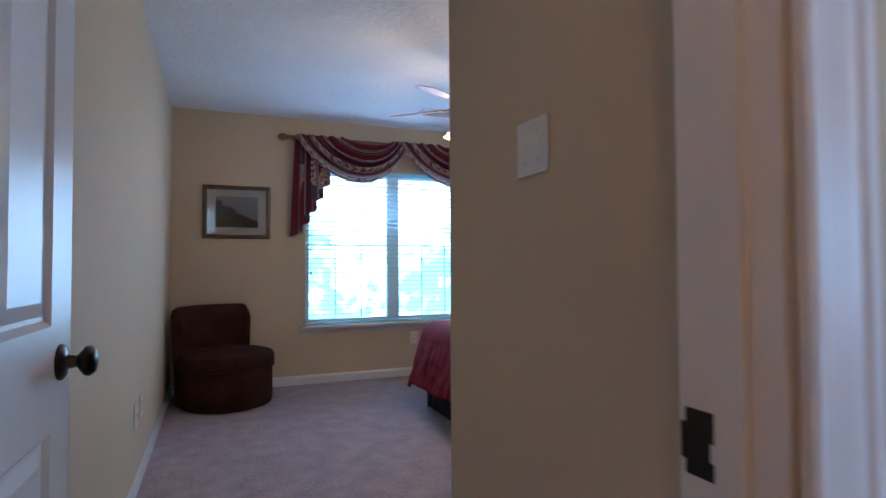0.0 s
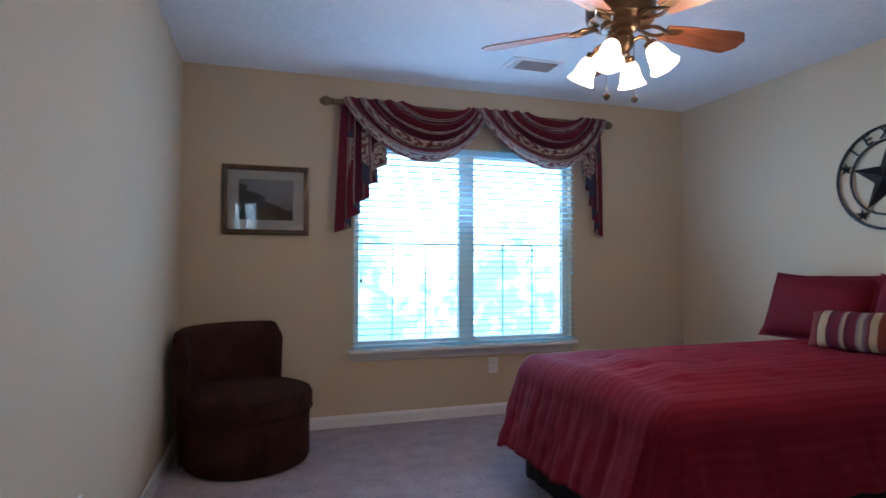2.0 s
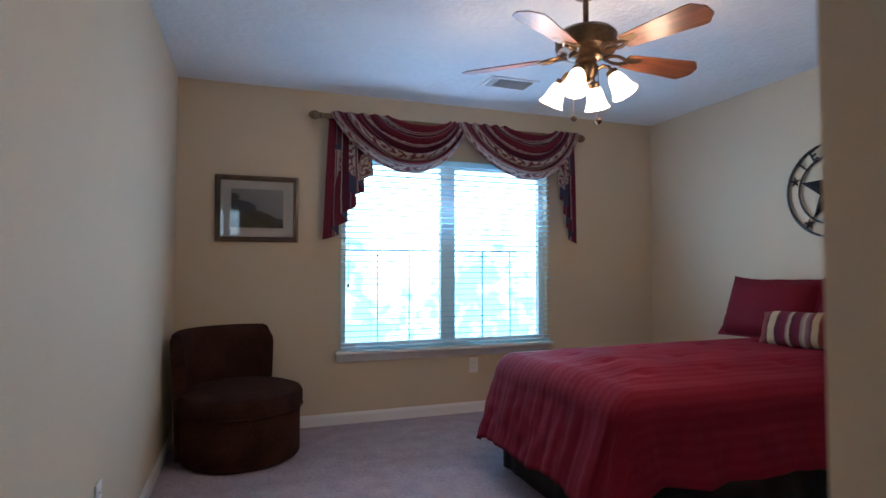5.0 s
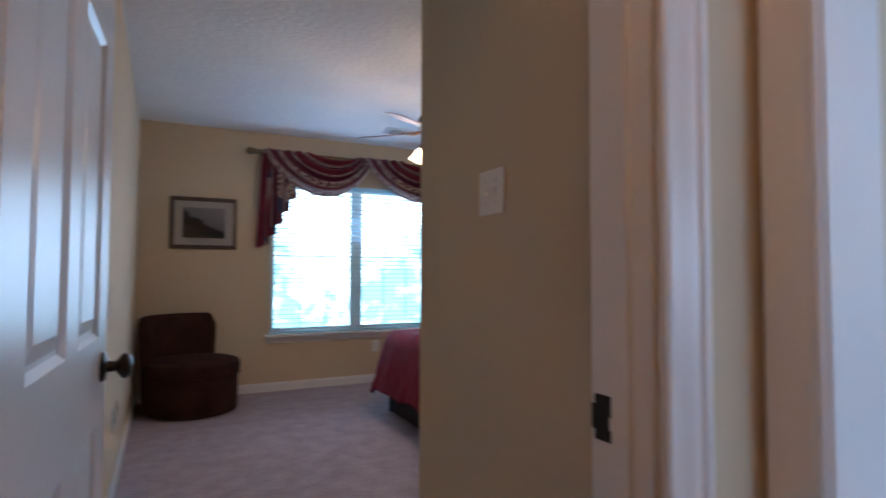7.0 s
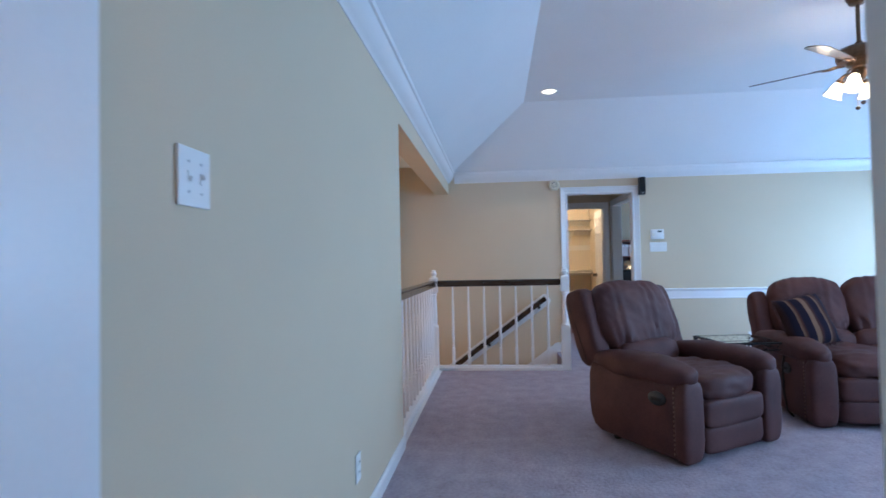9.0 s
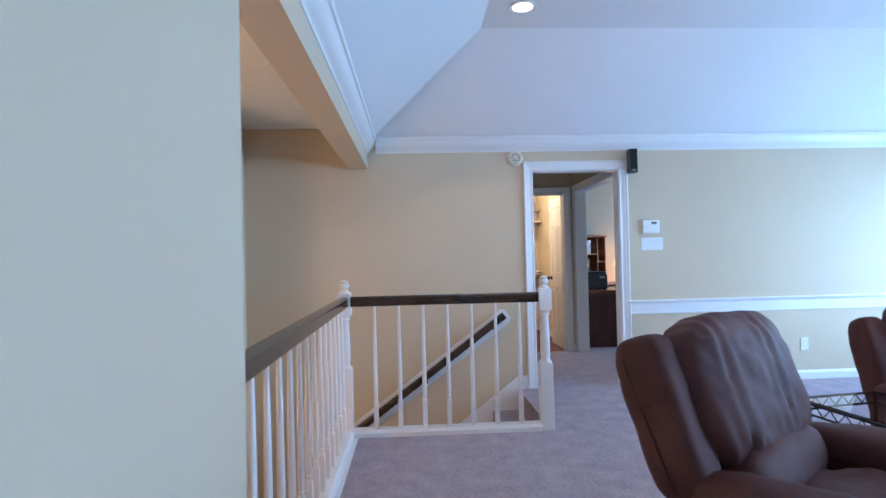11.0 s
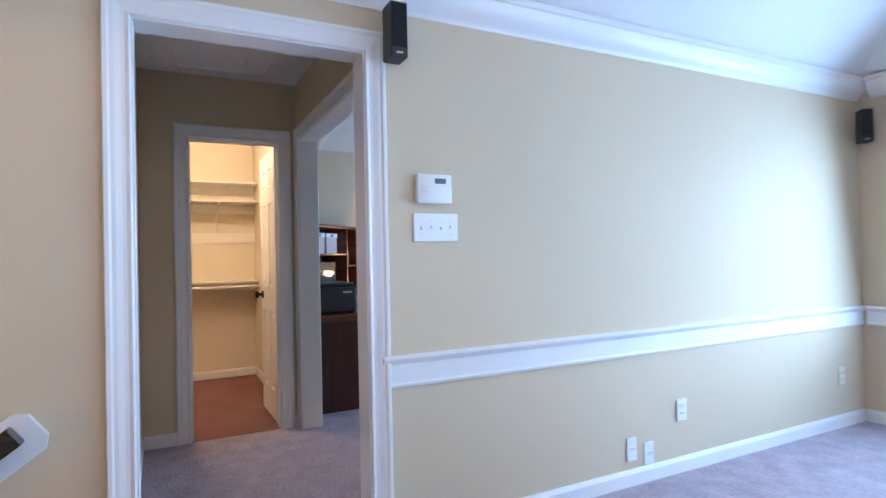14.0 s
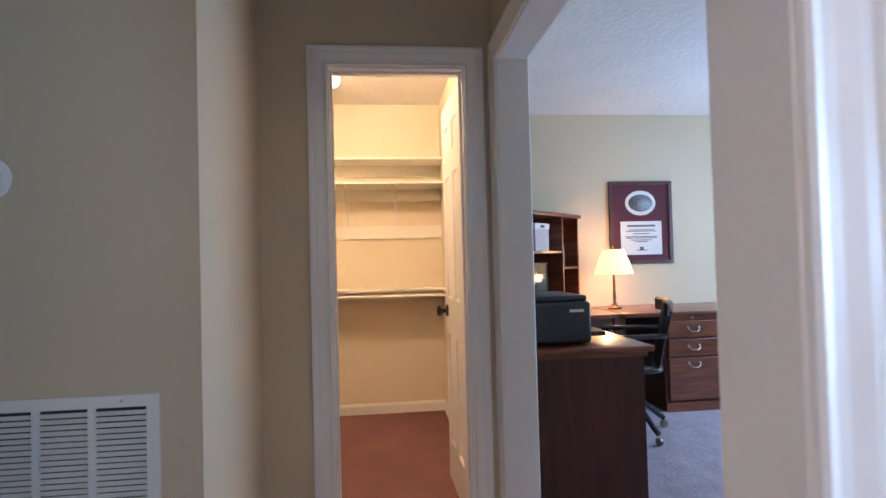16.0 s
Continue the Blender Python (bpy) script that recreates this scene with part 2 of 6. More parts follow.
wall("wall_closet_lining", "y", -1.605, -1.50, 10.0, 10.012, 0, CEIL, mat=M_CLOSET)
wall("wall_closet_lining", "y", -0.895, 0.1, 10.0, 10.012, 0, CEIL, mat=M_CLOSET)
wall("wall_office_east", "y", -5.3, -1.62, 12.2, 12.32, -0.3, CEIL)
wall("wall_office_west", "y", -5.3, -1.74, 8.12, 8.24, -0.3, CEIL)
wall("wall_office_south", "x", 8.12, 12.32, -5.42, -5.3, -0.3, CEIL)

# floors and ceilings
CARPET_LABEL = "mauve-grey cut pile carpet with faint footprints"
structure("floor_game_room", boxes((-0.87, 6.82, -5.19, 0.855, -0.3, 0)), M_CARPET, CARPET_LABEL, "carpet")
structure("floor_landing", boxes((6.82, 8.0, -5.19, -0.50, -0.3, 0)), M_CARPET, CARPET_LABEL, "carpet")
structure("floor_bedroom", boxes((-0.87, 4.345, 0.855, 5.83, -0.3, 0)), M_CARPET, CARPET_LABEL, "carpet")
structure("floor_hall", boxes((8.12, 9.894, -1.62, 0.6, -0.3, 0), (8.0, 8.12, D2[0], D2[1], -0.3, 0)), M_CARPET, CARPET_LABEL, "carpet")
structure("floor_office", boxes((8.12, 12.32, -5.42, -1.62, -0.3, 0)), M_CARPET, CARPET_LABEL, "carpet")
structure("floor_closet", boxes((9.894, 12.03, -1.62, 0.2, -0.3, 0)), M_CARPET2, "rose-brown carpet inside the closet", "carpet")
M_TILE = surface("foyer_tile", (0.42, 0.36, 0.28), 0.35, vary=0.15, scale=4)
structure("floor_foyer", boxes((4.2, 8.12, -3.0, 4.32, FLOOR_LOW - 0.1, FLOOR_LOW)), M_TILE)
structure("ceiling_bedroom", boxes((-0.87, 4.22, 0.985, 5.83, CEIL, CEIL + 0.08)), M_CEIL)
structure("ceiling_entry", boxes((-0.87, 1.28, -1.12, 0.985, CEIL, CEIL + 0.08)), M_CEIL)
structure("ceiling_foyer", boxes((4.3, 8.0, 0.985, 4.32, CEIL, CEIL + 0.08)), M_CEIL)
structure("ceiling_hall", boxes((8.12, 12.32, -1.62, 0.6, CEIL, CEIL + 0.08)), M_CEIL)
structure("ceiling_office", boxes((8.12, 12.32, -5.42, -1.62, CEIL, CEIL + 0.08)), M_CEIL)


def vault():
    """Tray ceiling: four slopes rise from the cornice to a flat panel."""
    bm = bmesh.new()
    x0, x1, y0, y1, z0, s = 1.43, 8.0, -5.07, 0.855, 2.30, 0.955
    a = [bm.verts.new(p) for p in ((x0, y0, z0), (x1, y0, z0), (x1, y1, z0), (x0, y1, z0))]
    b = [bm.verts.new(p) for p in ((x0 + s, y0 + s, FLAT), (x1 - s, y0 + s, FLAT), (x1 - s, y1 - s, FLAT), (x0 + s, y1 - s, FLAT))]
    for i in range(4):
        bm.faces.new((a[i], b[i], b[(i + 1) % 4], a[(i + 1) % 4]))
    bm.faces.new(list(reversed(b)))
    r = bmesh.ops.extrude_face_region(bm, geom=list(bm.faces))
    bmesh.ops.translate(bm, vec=(0, 0, 0.12), verts=[v for v in r["geom"] if isinstance(v, bmesh.types.BMVert)])
    bmesh.ops.recalc_face_normals(bm, faces=bm.faces)
    return structure("ceiling_game_room", bm, M_VAULT)


vault()

# mouldings: section is (out from the wall, up)
def run(name, pts, section, mat=None, closed=False):
    """A moulding along pts; its wall lies on the right-hand side of the way."""
    bm = bmesh.new()
    sweep(bm, pts, [(-s, t) for s, t in section], closed=closed)
    return structure(name, bm, mat or M_TRIM, smooth=name == "cornice")


BASE = [(0, 0), (0.014, 0), (0.014, 0.062), (0.009, 0.074), (0.006, 0.082), (0, 0.082)]
CROWN = [(0, 0), (0.007, 0), (0.009, 0.010), (0.016, 0.018), (0.026, 0.026), (0.040, 0.038), (0.054, 0.054), (0.064, 0.074), (0.070, 0.096), (0.074, 0.106), (0.086, 0.110), (0.09, 0.135), (0, 0.135)]
CHAIR = [(0, 0), (0.012, 0), (0.016, 0.012), (0.012, 0.02), (0.012, 0.095), (0.02, 0.103), (0.028, 0.112), (0.034, 0.118), (0.034, 0.126), (0.022, 0.132), (0, 0.132)]


def runs(name, section, z, lines, mat=None):
    for a, b in lines:
        run(name, [(*a, z), (*b, z)], section, mat)


runs("baseboard", BASE, 0.0, [
    ((0.18, 5.69), (0.18, 1.0)), ((4.10, 5.69), (0.194, 5.69)), ((4.10, 1.97), (4.10, 5.676)), ((1.163, 1.97), (4.086, 1.97)),
    ((1.163, 1.0), (1.163, 1.97)),
    ((4.25, 0.855), (1.53, 0.855)), ((1.43, -0.26), (1.43, -5.07)), ((1.444, -5.07), (8.0, -5.07)),
    ((8.0, -5.056), (8.0, -1.545)), ((8.0, -0.605), (8.0, -0.50)),
    ((9.12, -0.606), (9.12, 0.5)), ((9.894, -0.62), (9.106, -0.62)), ((9.894, -0.85), (9.894, -0.634)), ((9.894, -1.606), (9.894, -1.58)),
    ((12.2, -1.74), (9.88, -1.74)), ((12.2, -5.3), (12.2, -1.754)),
    ((11.93, -1.605), (11.93, 0.1)), ((10.75, -1.605), (11.916, -1.605)), ((1.264, 0.855), (1.13, 0.855))])
runs("cornice", CROWN, 2.205, [((8.0, 0.855), (1.43, 0.855)), ((8.0, -5.07), (8.0, 0.775)), ((1.43, -5.07), (7.91, -5.07)), ((1.43, 0.775), (1.43, -4.98))])
runs("chair_rail", CHAIR, 0.66, [((8.0, -5.07), (8.0, -1.545)), ((7.71, -5.07), (7.966, -5.07)), ((1.43, -0.26), (1.43, -5.07)),
                                 ((4.24, -5.07), (5.68, -5.07)), ((1.464, -5.07), (2.23, -5.07))])

CASE = [(0, 0), (0.0, 0.012), (0.006, 0.016), (0.018, 0.012), (0.03, 0.013), (0.05, 0.018), (0.062, 0.019), (0.07, 0.024), (0.082, 0.024), (0.085, 0.02), (0.085, 0)]


def casing(name, at, normal, a0, a1, top, bottom=0.0, label="white painted moulded door casing"):
    """Moulded casing round an opening in the plane at; normal is '+x', '-x', '+y' or '-y'."""
    bm = bmesh.new()
    sgn = 1 if normal[0] == "+" else -1
    rev = -0.012

    def place(u, d, z):
        return (at + sgn * d, u, z) if normal[1] == "x" else (u, at + sgn * d, z)
    rings = []
    for (u, z), (du, dz) in zip([(a0 - rev, bottom), (a0 - rev, top + rev), (a1 + rev, top + rev), (a1 + rev, bottom)],
                                [(-1, 0), (-1, 1), (1, 1), (1, 0)]):
        rings.append([bm.verts.new(place(u + du * w, d, z + dz * w)) for w, d in CASE])
    k = len(CASE)
    for A, B in zip(rings, rings[1:]):
        for j in range(k):
            bm.faces.new((A[j], A[(j + 1) % k], B[(j + 1) % k], B[j]))
    bm.faces.new(rings[0])
    bm.faces.new(rings[-1])
    bmesh.ops.recalc_face_normals(bm, faces=bm.faces)
    return structure(name, bm, M_TRIM, label, "door casing")


def jamb(name, axis, a0, a1, t0, t1, top, stop=None):
    """Lining of an opening, with a stop strip where it has a door. axis: the direction along the wall."""
    th = 0.018
    rows = [(a0 - 0.001, a0 + th, t0, t1, 0, top), (a1 - th, a1 + 0.001, t0, t1, 0, top), (a0 + th, a1 - th, t0, t1, top - th, top + 0.001)]
    if stop:
        s0, s1 = stop
        rows += [(a0 + th, a0 + th + 0.011, s0, s1, 0, top - th), (a1 - th - 0.011, a1 - th, s0, s1, 0, top - th),
                 (a0 + th + 0.011, a1 - th - 0.011, s0, s1, top - th - 0.011, top - th)]
    if axis == "y":
        rows = [(c, d, a, b, e, f) for a, b, c, d, e, f in rows]
    return structure(name, boxes(*rows, bevel=0.0), M_TRIM, "white painted door jamb", "door jamb")


jamb("door_frame_bedroom", "x", 0.215, 1.048, 0.862, 0.988, 2.03, (0.90, 0.935))
casing("door_casing", 0.855, "-y", 0.215, 1.048, 2.03)
casing("door_casing", 0.985, "+y", 0.215, 1.048, 2.03)
jamb("door_frame_opening", "y", -0.19, 0.772, 1.277, 1.433, 2.03)
casing("door_casing", 1.43, "+x", -0.19, 0.772, 2.03)
casing("door_casing", 1.28, "-x", -0.19, 0.772, 2.03)
jamb("door_frame_game_hall", "y", D2[0], D2[1], 7.997, 8.123, 2.037)
casing("door_casing", 8.0, "-x", D2[0], D2[1], 2.037)
casing("door_casing", 8.12, "+x", D2[0], D2[1], 2.037)
jamb("door_frame_closet", "y", -1.50, -0.895, 9.891, 10.003, 2.03, (9.93, 9.96))
casing("door_casing", 9.894, "-x", -1.50, -0.895, 2.03)
jamb("door_frame_office", "x", 8.25, 9.818, -1.743, -1.617, 2.045)
casing("door_casing", -1.62, "+y", 8.25, 9.818, 2.045)
casing("door_casing", -1.74, "-y", 8.25, 9.818, 2.045)

# ---- bedroom ----
def fabric_uv(name, stops, rough=0.7, noise_scale=14.0, warp=0.02, sheen=0.0, repeat=1.0):
    """Cloth with woven stripes across its v direction; stops: (position, colour)."""
    m, t, b = nodes(name)
    L = t.links.new
    uv = t.nodes.new("ShaderNodeUVMap")
    sep = t.nodes.new("ShaderNodeSeparateXYZ")
    L(uv.outputs[0], sep.inputs[0])
    nz = t.nodes.new("ShaderNodeTexNoise")
    nz.inputs["Scale"].default_value, nz.inputs["Detail"].default_value = noise_scale, 5
    L(uv.outputs[0], nz.inputs[0])
    wob = t.nodes.new("ShaderNodeMath")
    wob.operation = "MULTIPLY_ADD"
    wob.inputs[1].default_value = warp
    L(nz.outputs[0], wob.inputs[0])
    L(sep.outputs[1], wob.inputs[2])
    fr = t.nodes.new("ShaderNodeMath")
    fr.operation = "FRACT"
    rp = t.nodes.new("ShaderNodeMath")
    rp.operation = "MULTIPLY"
    rp.inputs[1].default_value = repeat
    L(wob.outputs[0], rp.inputs[0])
    L(rp.outputs[0], fr.inputs[0])
    r = t.nodes.new("ShaderNodeValToRGB")
    r.color_ramp.interpolation = "LINEAR"
    e = r.color_ramp.elements
    while len(e) < len(stops):
        e.new(0.5)
    for k, (p, c) in zip(e, stops):
        k.position, k.color = p, (*c, 1)
    L(fr.outputs[0], r.inputs[0])
    fine = t.nodes.new("ShaderNodeTexNoise")
    fine.inputs["Scale"].default_value = 180
    L(uv.outputs[0], fine.inputs[0])
    mx = t.nodes.new("ShaderNodeMix")
    mx.data_type, mx.blend_type = "RGBA", "MULTIPLY"
    mx.inputs[0].default_value = 0.35
    L(r.outputs[0], mx.inputs[6])
    L(fine.outputs[0], mx.inputs[7])
    L(mx.outputs[2], b.inputs["Base Color"])
    b.inputs["Roughness"].default_value, b.inputs["Sheen Weight"].default_value = rough, sheen
    b.inputs["Specular IOR Level"].default_value = 0.15
    bp = t.nodes.new("ShaderNodeBump")
    bp.inputs["Strength"].default_value, bp.inputs["Distance"].default_value = 0.3, 0.002
    L(fine.outputs[0], bp.inputs["Height"])
    L(bp.outputs[0], b.inputs["Normal"])
    return m


BURG, CREAM, GREYV, PLUM = (0.155, 0.020, 0.034), (0.48, 0.40, 0.35), (0.20, 0.15, 0.16), (0.085, 0.014, 0.03)


def ikat_cloth(name, repeat):
    """Burgundy stripes beside bands of mottled cream flower pattern and thin grey lines."""
    stops = [(0.0, BURG), (0.24, BURG), (0.25, CREAM), (0.27, BURG), (0.29, GREYV), (0.31, CREAM), (0.34, GREYV), (0.36, CREAM), (0.60, CREAM), (0.62, GREYV), (0.65, BURG), (0.67, CREAM),
             (0.69, PLUM), (0.86, PLUM), (0.88, GREYV), (0.91, BURG)]
    m = fabric_uv(name, stops, rough=0.9, warp=0.012, repeat=repeat)
    t = m.node_tree
    L = t.links.new
    b = t.nodes["Principled BSDF"]
    band = t.nodes.new("ShaderNodeValToRGB")
    e = band.color_ramp.elements
    e[0].position, e[0].color = 0.33, (0, 0, 0, 1)
    e[1].position, e[1].color = 0.62, (0, 0, 0, 1)
    for p in (0.37, 0.58):
        e.new(p).color = (1, 1, 1, 1)
    fr = [n for n in t.nodes if n.type == "MATH" and n.operation == "FRACT"][0]
    L(fr.outputs[0], band.inputs[0])
    uv, mp, nz = t.nodes.new("ShaderNodeUVMap"), t.nodes.new("ShaderNodeMapping"), t.nodes.new("ShaderNodeTexNoise")
    mp.inputs["Scale"].default_value = (22, 40, 1)
    nz.inputs["Scale"].default_value, nz.inputs["Detail"].default_value = 1.0, 3
    L(uv.outputs[0], mp.inputs[0])
    L(mp.outputs[0], nz.inputs[0])
    cut = t.nodes.new("ShaderNodeMapRange")
    cut.inputs[1].default_value, cut.inputs[2].default_value = 0.46, 0.55
    L(nz.outputs[0], cut.inputs[0])
    mul, mx = t.nodes.new("ShaderNodeMath"), t.nodes.new("ShaderNodeMix")
    mul.operation = "MULTIPLY"
    L(band.outputs[0], mul.inputs[0])
    L(cut.outputs[0], mul.inputs[1])
    mx.data_type = "RGBA"
    L(mul.outputs[0], mx.inputs[0])
    L(b.inputs["Base Color"].links[0].from_socket, mx.inputs[6])
    mx.inputs[7].default_value = (0.15, 0.045, 0.05, 1)
    L(mx.outputs[2], b.inputs["Base Color"])
    return m


M_SWAG = ikat_cloth("striped_valance_cloth", 3.62)
M_LINING = surface("navy_valance_lining", (0.012, 0.018, 0.05), 0.6, vary=0.2)
TAN, RUST = (0.46, 0.34, 0.20), (0.20, 0.045, 0.035)
M_ACCENT = fabric_uv("striped_cushion_cloth", [(0.0, RUST), (0.14, RUST), (0.15, TAN), (0.22, TAN), (0.23, BURG), (0.30, GREYV), (0.31, TAN), (0.37, GREYV), (0.38, BURG), (0.50, PLUM), (0.52, TAN),
                                              (0.56, GREYV), (0.57, BURG), (0.72, PLUM), (0.73, TAN), (0.83, TAN), (0.84, PLUM), (0.88, RUST)], rough=0.9, warp=0.008)
M_RED = surface("burgundy_sateen", (0.185, 0.009, 0.023), 0.65, spec=0.15, vary=0.15, scale=3, fine=90, bump=0.25, depth=0.003, sheen=0.0)


def sateen_stripes(m, scale, depth):
    """Woven satin stripes along the cloth: relief, gloss and a slight change of tone."""
    t = m.node_tree
    b = t.nodes["Principled BSDF"]
    L = t.links.new
    uv, wv, bp = t.nodes.new("ShaderNodeUVMap"), t.nodes.new("ShaderNodeTexWave"), t.nodes.new("ShaderNodeBump")
    wv.bands_direction = "Y"
    wv.inputs["Scale"].default_value, wv.inputs["Distortion"].default_value = scale, 0.5
    wv.inputs["Detail Scale"].default_value = 0.6
    bp.inputs["Strength"].default_value, bp.inputs["Distance"].default_value = 0.6, depth
    L(uv.outputs[0], wv.inputs[0])
    L(wv.outputs["Fac"], bp.inputs["Height"])
    L(b.inputs["Normal"].links[0].from_socket, bp.inputs["Normal"])
    L(bp.outputs[0], b.inputs["Normal"])
    mr = t.nodes.new("ShaderNodeMapRange")
    mr.inputs[3].default_value, mr.inputs[4].default_value = 0.80, 0.92
    L(wv.outputs["Fac"], mr.inputs[0])
    L(mr.outputs[0], b.inputs["Roughness"])
    tone, mx = t.nodes.new("ShaderNodeMapRange"), t.nodes.new("ShaderNodeMix")
    tone.inputs[3].default_value, tone.inputs[4].default_value = 1.0, 0.93
    L(wv.outputs["Fac"], tone.inputs[0])
    mx.data_type, mx.blend_type = "RGBA", "MULTIPLY"
    mx.inputs[0].default_value = 1.0
    L(b.inputs["Base Color"].links[0].from_socket, mx.inputs[6])
    L(tone.outputs[0], mx.inputs[7])
    L(mx.outputs[2], b.inputs["Base Color"])


sateen_stripes(M_RED, 13.0, 0.0013)
M_SHAM = surface("burgundy_sham_cloth", (0.135, 0.008, 0.016), 0.75, spec=0.12, vary=0.15, scale=4, fine=120, bump=0.3, depth=0.002)
M_SKIRT = surface("black_bed_skirt_cloth", (0.016, 0.013, 0.014), 0.9, vary=0.2)
M_WHITE_CLOTH = surface("white_cotton", (0.78, 0.77, 0.75), 0.85, vary=0.03, bump=0.2)
M_VELVET = surface("dark_brown_velvet", (0.026, 0.0105, 0.008), 0.95, spec=0.12, vary=0.4, tint=(0.05, 0.02, 0.014), scale=5, fine=120, bump=0.3, depth=0.002, sheen=0.0)
M_GOLD = surface("antique_gold", (0.20, 0.13, 0.065), 0.4, 0.7, vary=0.3, scale=20, bump=0.2)
M_FRAME = wood("bronzed_picture_frame", (0.05, 0.026, 0.012), (0.14, 0.075, 0.034), 0.35)
M_MAT = surface("ivory_mount_board", (0.72, 0.67, 0.60), 0.8, vary=0.02)
M_BLADE = wood("walnut_fan_blade", (0.10, 0.030, 0.012), (0.26, 0.09, 0.035), 0.42, axis=(8, 1, 1), coat=0.05)
M_FANMETAL = surface("antique_bronze", (0.15, 0.09, 0.052), 0.3, 0.9, vary=0.3, scale=15, bump=0.1)
M_SHADE = glow("lit_frosted_glass", (1.0, 0.80, 0.52), 6.0)
M_IRON = surface("dark_wrought_iron", (0.022, 0.018, 0.017), 0.5, 0.6, vary=0.3, scale=20, bump=0.3)


def text_mesh(body, size, extrude=0.0):
    c = bpy.data.curves.new("lettering", "FONT")
    c.body, c.size, c.extrude, c.align_x, c.align_y = body, size, extrude, "CENTER", "CENTER"
    c.resolution_u = 3
    ob = new("lettering", c)
    bpy.context.view_layer.update()
    me = bpy.data.meshes.new_from_object(ob.evaluated_get(bpy.context.evaluated_depsgraph_get()))
    bpy.data.objects.remove(ob)
    return me


def words(body, size, mat, parent, m, extrude=0.0008, name="lettering"):
    me = text_mesh(body, size, extrude)
    me.materials.clear()
    me.materials.append(mat)
    ob = new(name, me)
    ob.parent = parent
    ob.matrix_basis = m
    return ob


def grid_mesh(bm, nu, nv, f, uv=True, wrap=False):
    vs = [[bm.verts.new(f(i / (nu - 1), j / (nv - 1))) for j in range(nv)] for i in range(nu)]
    lay = bm.loops.layers.uv.verify() if uv else None
    for i in range(nu - 1):
        for j in range(nv - 1):
            fc = bm.faces.new((vs[i][j], vs[i + 1][j], vs[i + 1][j + 1], vs[i][j + 1]))
            if uv:
                for lp, (a, b) in zip(fc.loops, ((i, j), (i + 1, j), (i + 1, j + 1), (i, j + 1))):
                    lp[lay].uv = (a / (nu - 1), b / (nv - 1))
    return vs


def smoothstep(x):
    x = max(0.0, min(1.0, x))
    return x * x * (3 - 2 * x)


# bed
BED_X0, BED_X1, BED_Y0, BED_Y1, BED_TOP = 2.10, 4.04, 3.435, 4.47, 0.69


def comforter(bm):
    d, e, r, flare = 0.55, 0.435, 0.12, 0.30
    L, W = BED_X1 - BED_X0, BED_Y1 - BED_Y0
    tufts = [(0.16 + 0.42 * i, 0.14 + 0.26 * j) for i in range(4) for j in range(4)]

    def f(u, v):
        a = -d + u * (L + d)
        b = -e + v * (W + 2 * e)
        ca, cb = max(0.0, min(L, a)), max(0.0, min(W, b))
        ea, eb = a - ca, b - cb
        h = math.hypot(ea, eb)
        far = max(abs(ea), abs(eb)) + 0.14 * min(abs(ea), abs(eb))
        x, y, z = BED_X0 + ca, BED_Y0 + cb, BED_TOP
        # soft, slightly domed quilt with tufts
        z += 0.020 * math.sin(math.pi * cb / W) + 0.010 * noise.noise((x * 3, y * 3, 1)) + 0.004 * noise.noise((x * 5, y * 14, 4))
        for ta, tb in tufts:
            q = ((a - ta) ** 2 * 0.5 + (b - tb) ** 2) / 0.0012
            if q < 6:
                z -= 0.012 * math.exp(-q)
        z -= 0.035 * smoothstep((0.24 - min(ca, cb, W - cb)) / 0.24)
        if h > 0:
            na, nb = ea / h, eb / h
            h = far
            # the padded edge rolls over, then hangs outwards to the hem
            arc = r * 1.9
            if h < arc:
                t = h / arc * math.pi / 2
                out, drop = r * math.sin(t), 0.15 * (1 - math.cos(t))
            else:
                out, drop = r + flare * (h - arc), 0.15 + (h - arc) * 0.95
            along = (cb if abs(ea) > abs(eb) else ca) + math.atan2(eb, ea) * 0.3
            k = smoothstep((h - 0.10) / 0.30)
            fold = math.sin(along * 19 + 5 * noise.noise((along * 2.5, 0, 7))) * 0.35 + noise.noise((along * 4.5, h * 2.5, 3)) * 1.0 + 0.55 * noise.noise((along * 15, h * 3.5, 9))
            fold += 0.35 * noise.noise((along * 9, h * 14, 5))
            out += k * 0.028 * fold
            drop += 0.03 * noise.noise((along * 3, 5, 2)) * k
            x, y, z = x + na * out, y + nb * out, z - drop
        return (x, y, z)
    grid_mesh(bm, 130, 200, f)


def shell(ob, t):
    m = ob.modifiers.new("thick", "SOLIDIFY")
    m.thickness, m.offset = t, -1
    return ob


bed = thing("bed", pose(0, 0, 0), "made bed with burgundy striped comforter and black bed skirt", "bed")
bm = bmesh.new()
box(bm, BED_X0 - 0.01, BED_X1, BED_Y0 - 0.01, BED_Y1 + 0.01, 0.36, 0.625, bevel=0.05, seg=3)
part("mattress", bm, M_WHITE_CLOTH, bed, smooth=True)
bm = bmesh.new()
box(bm, BED_X0 + 0.05, BED_X1, BED_Y0 + 0.05, BED_Y1 - 0.05, 0.15, 0.36, bevel=0.03)
part("box_spring", bm, M_WHITE_CLOTH, bed)


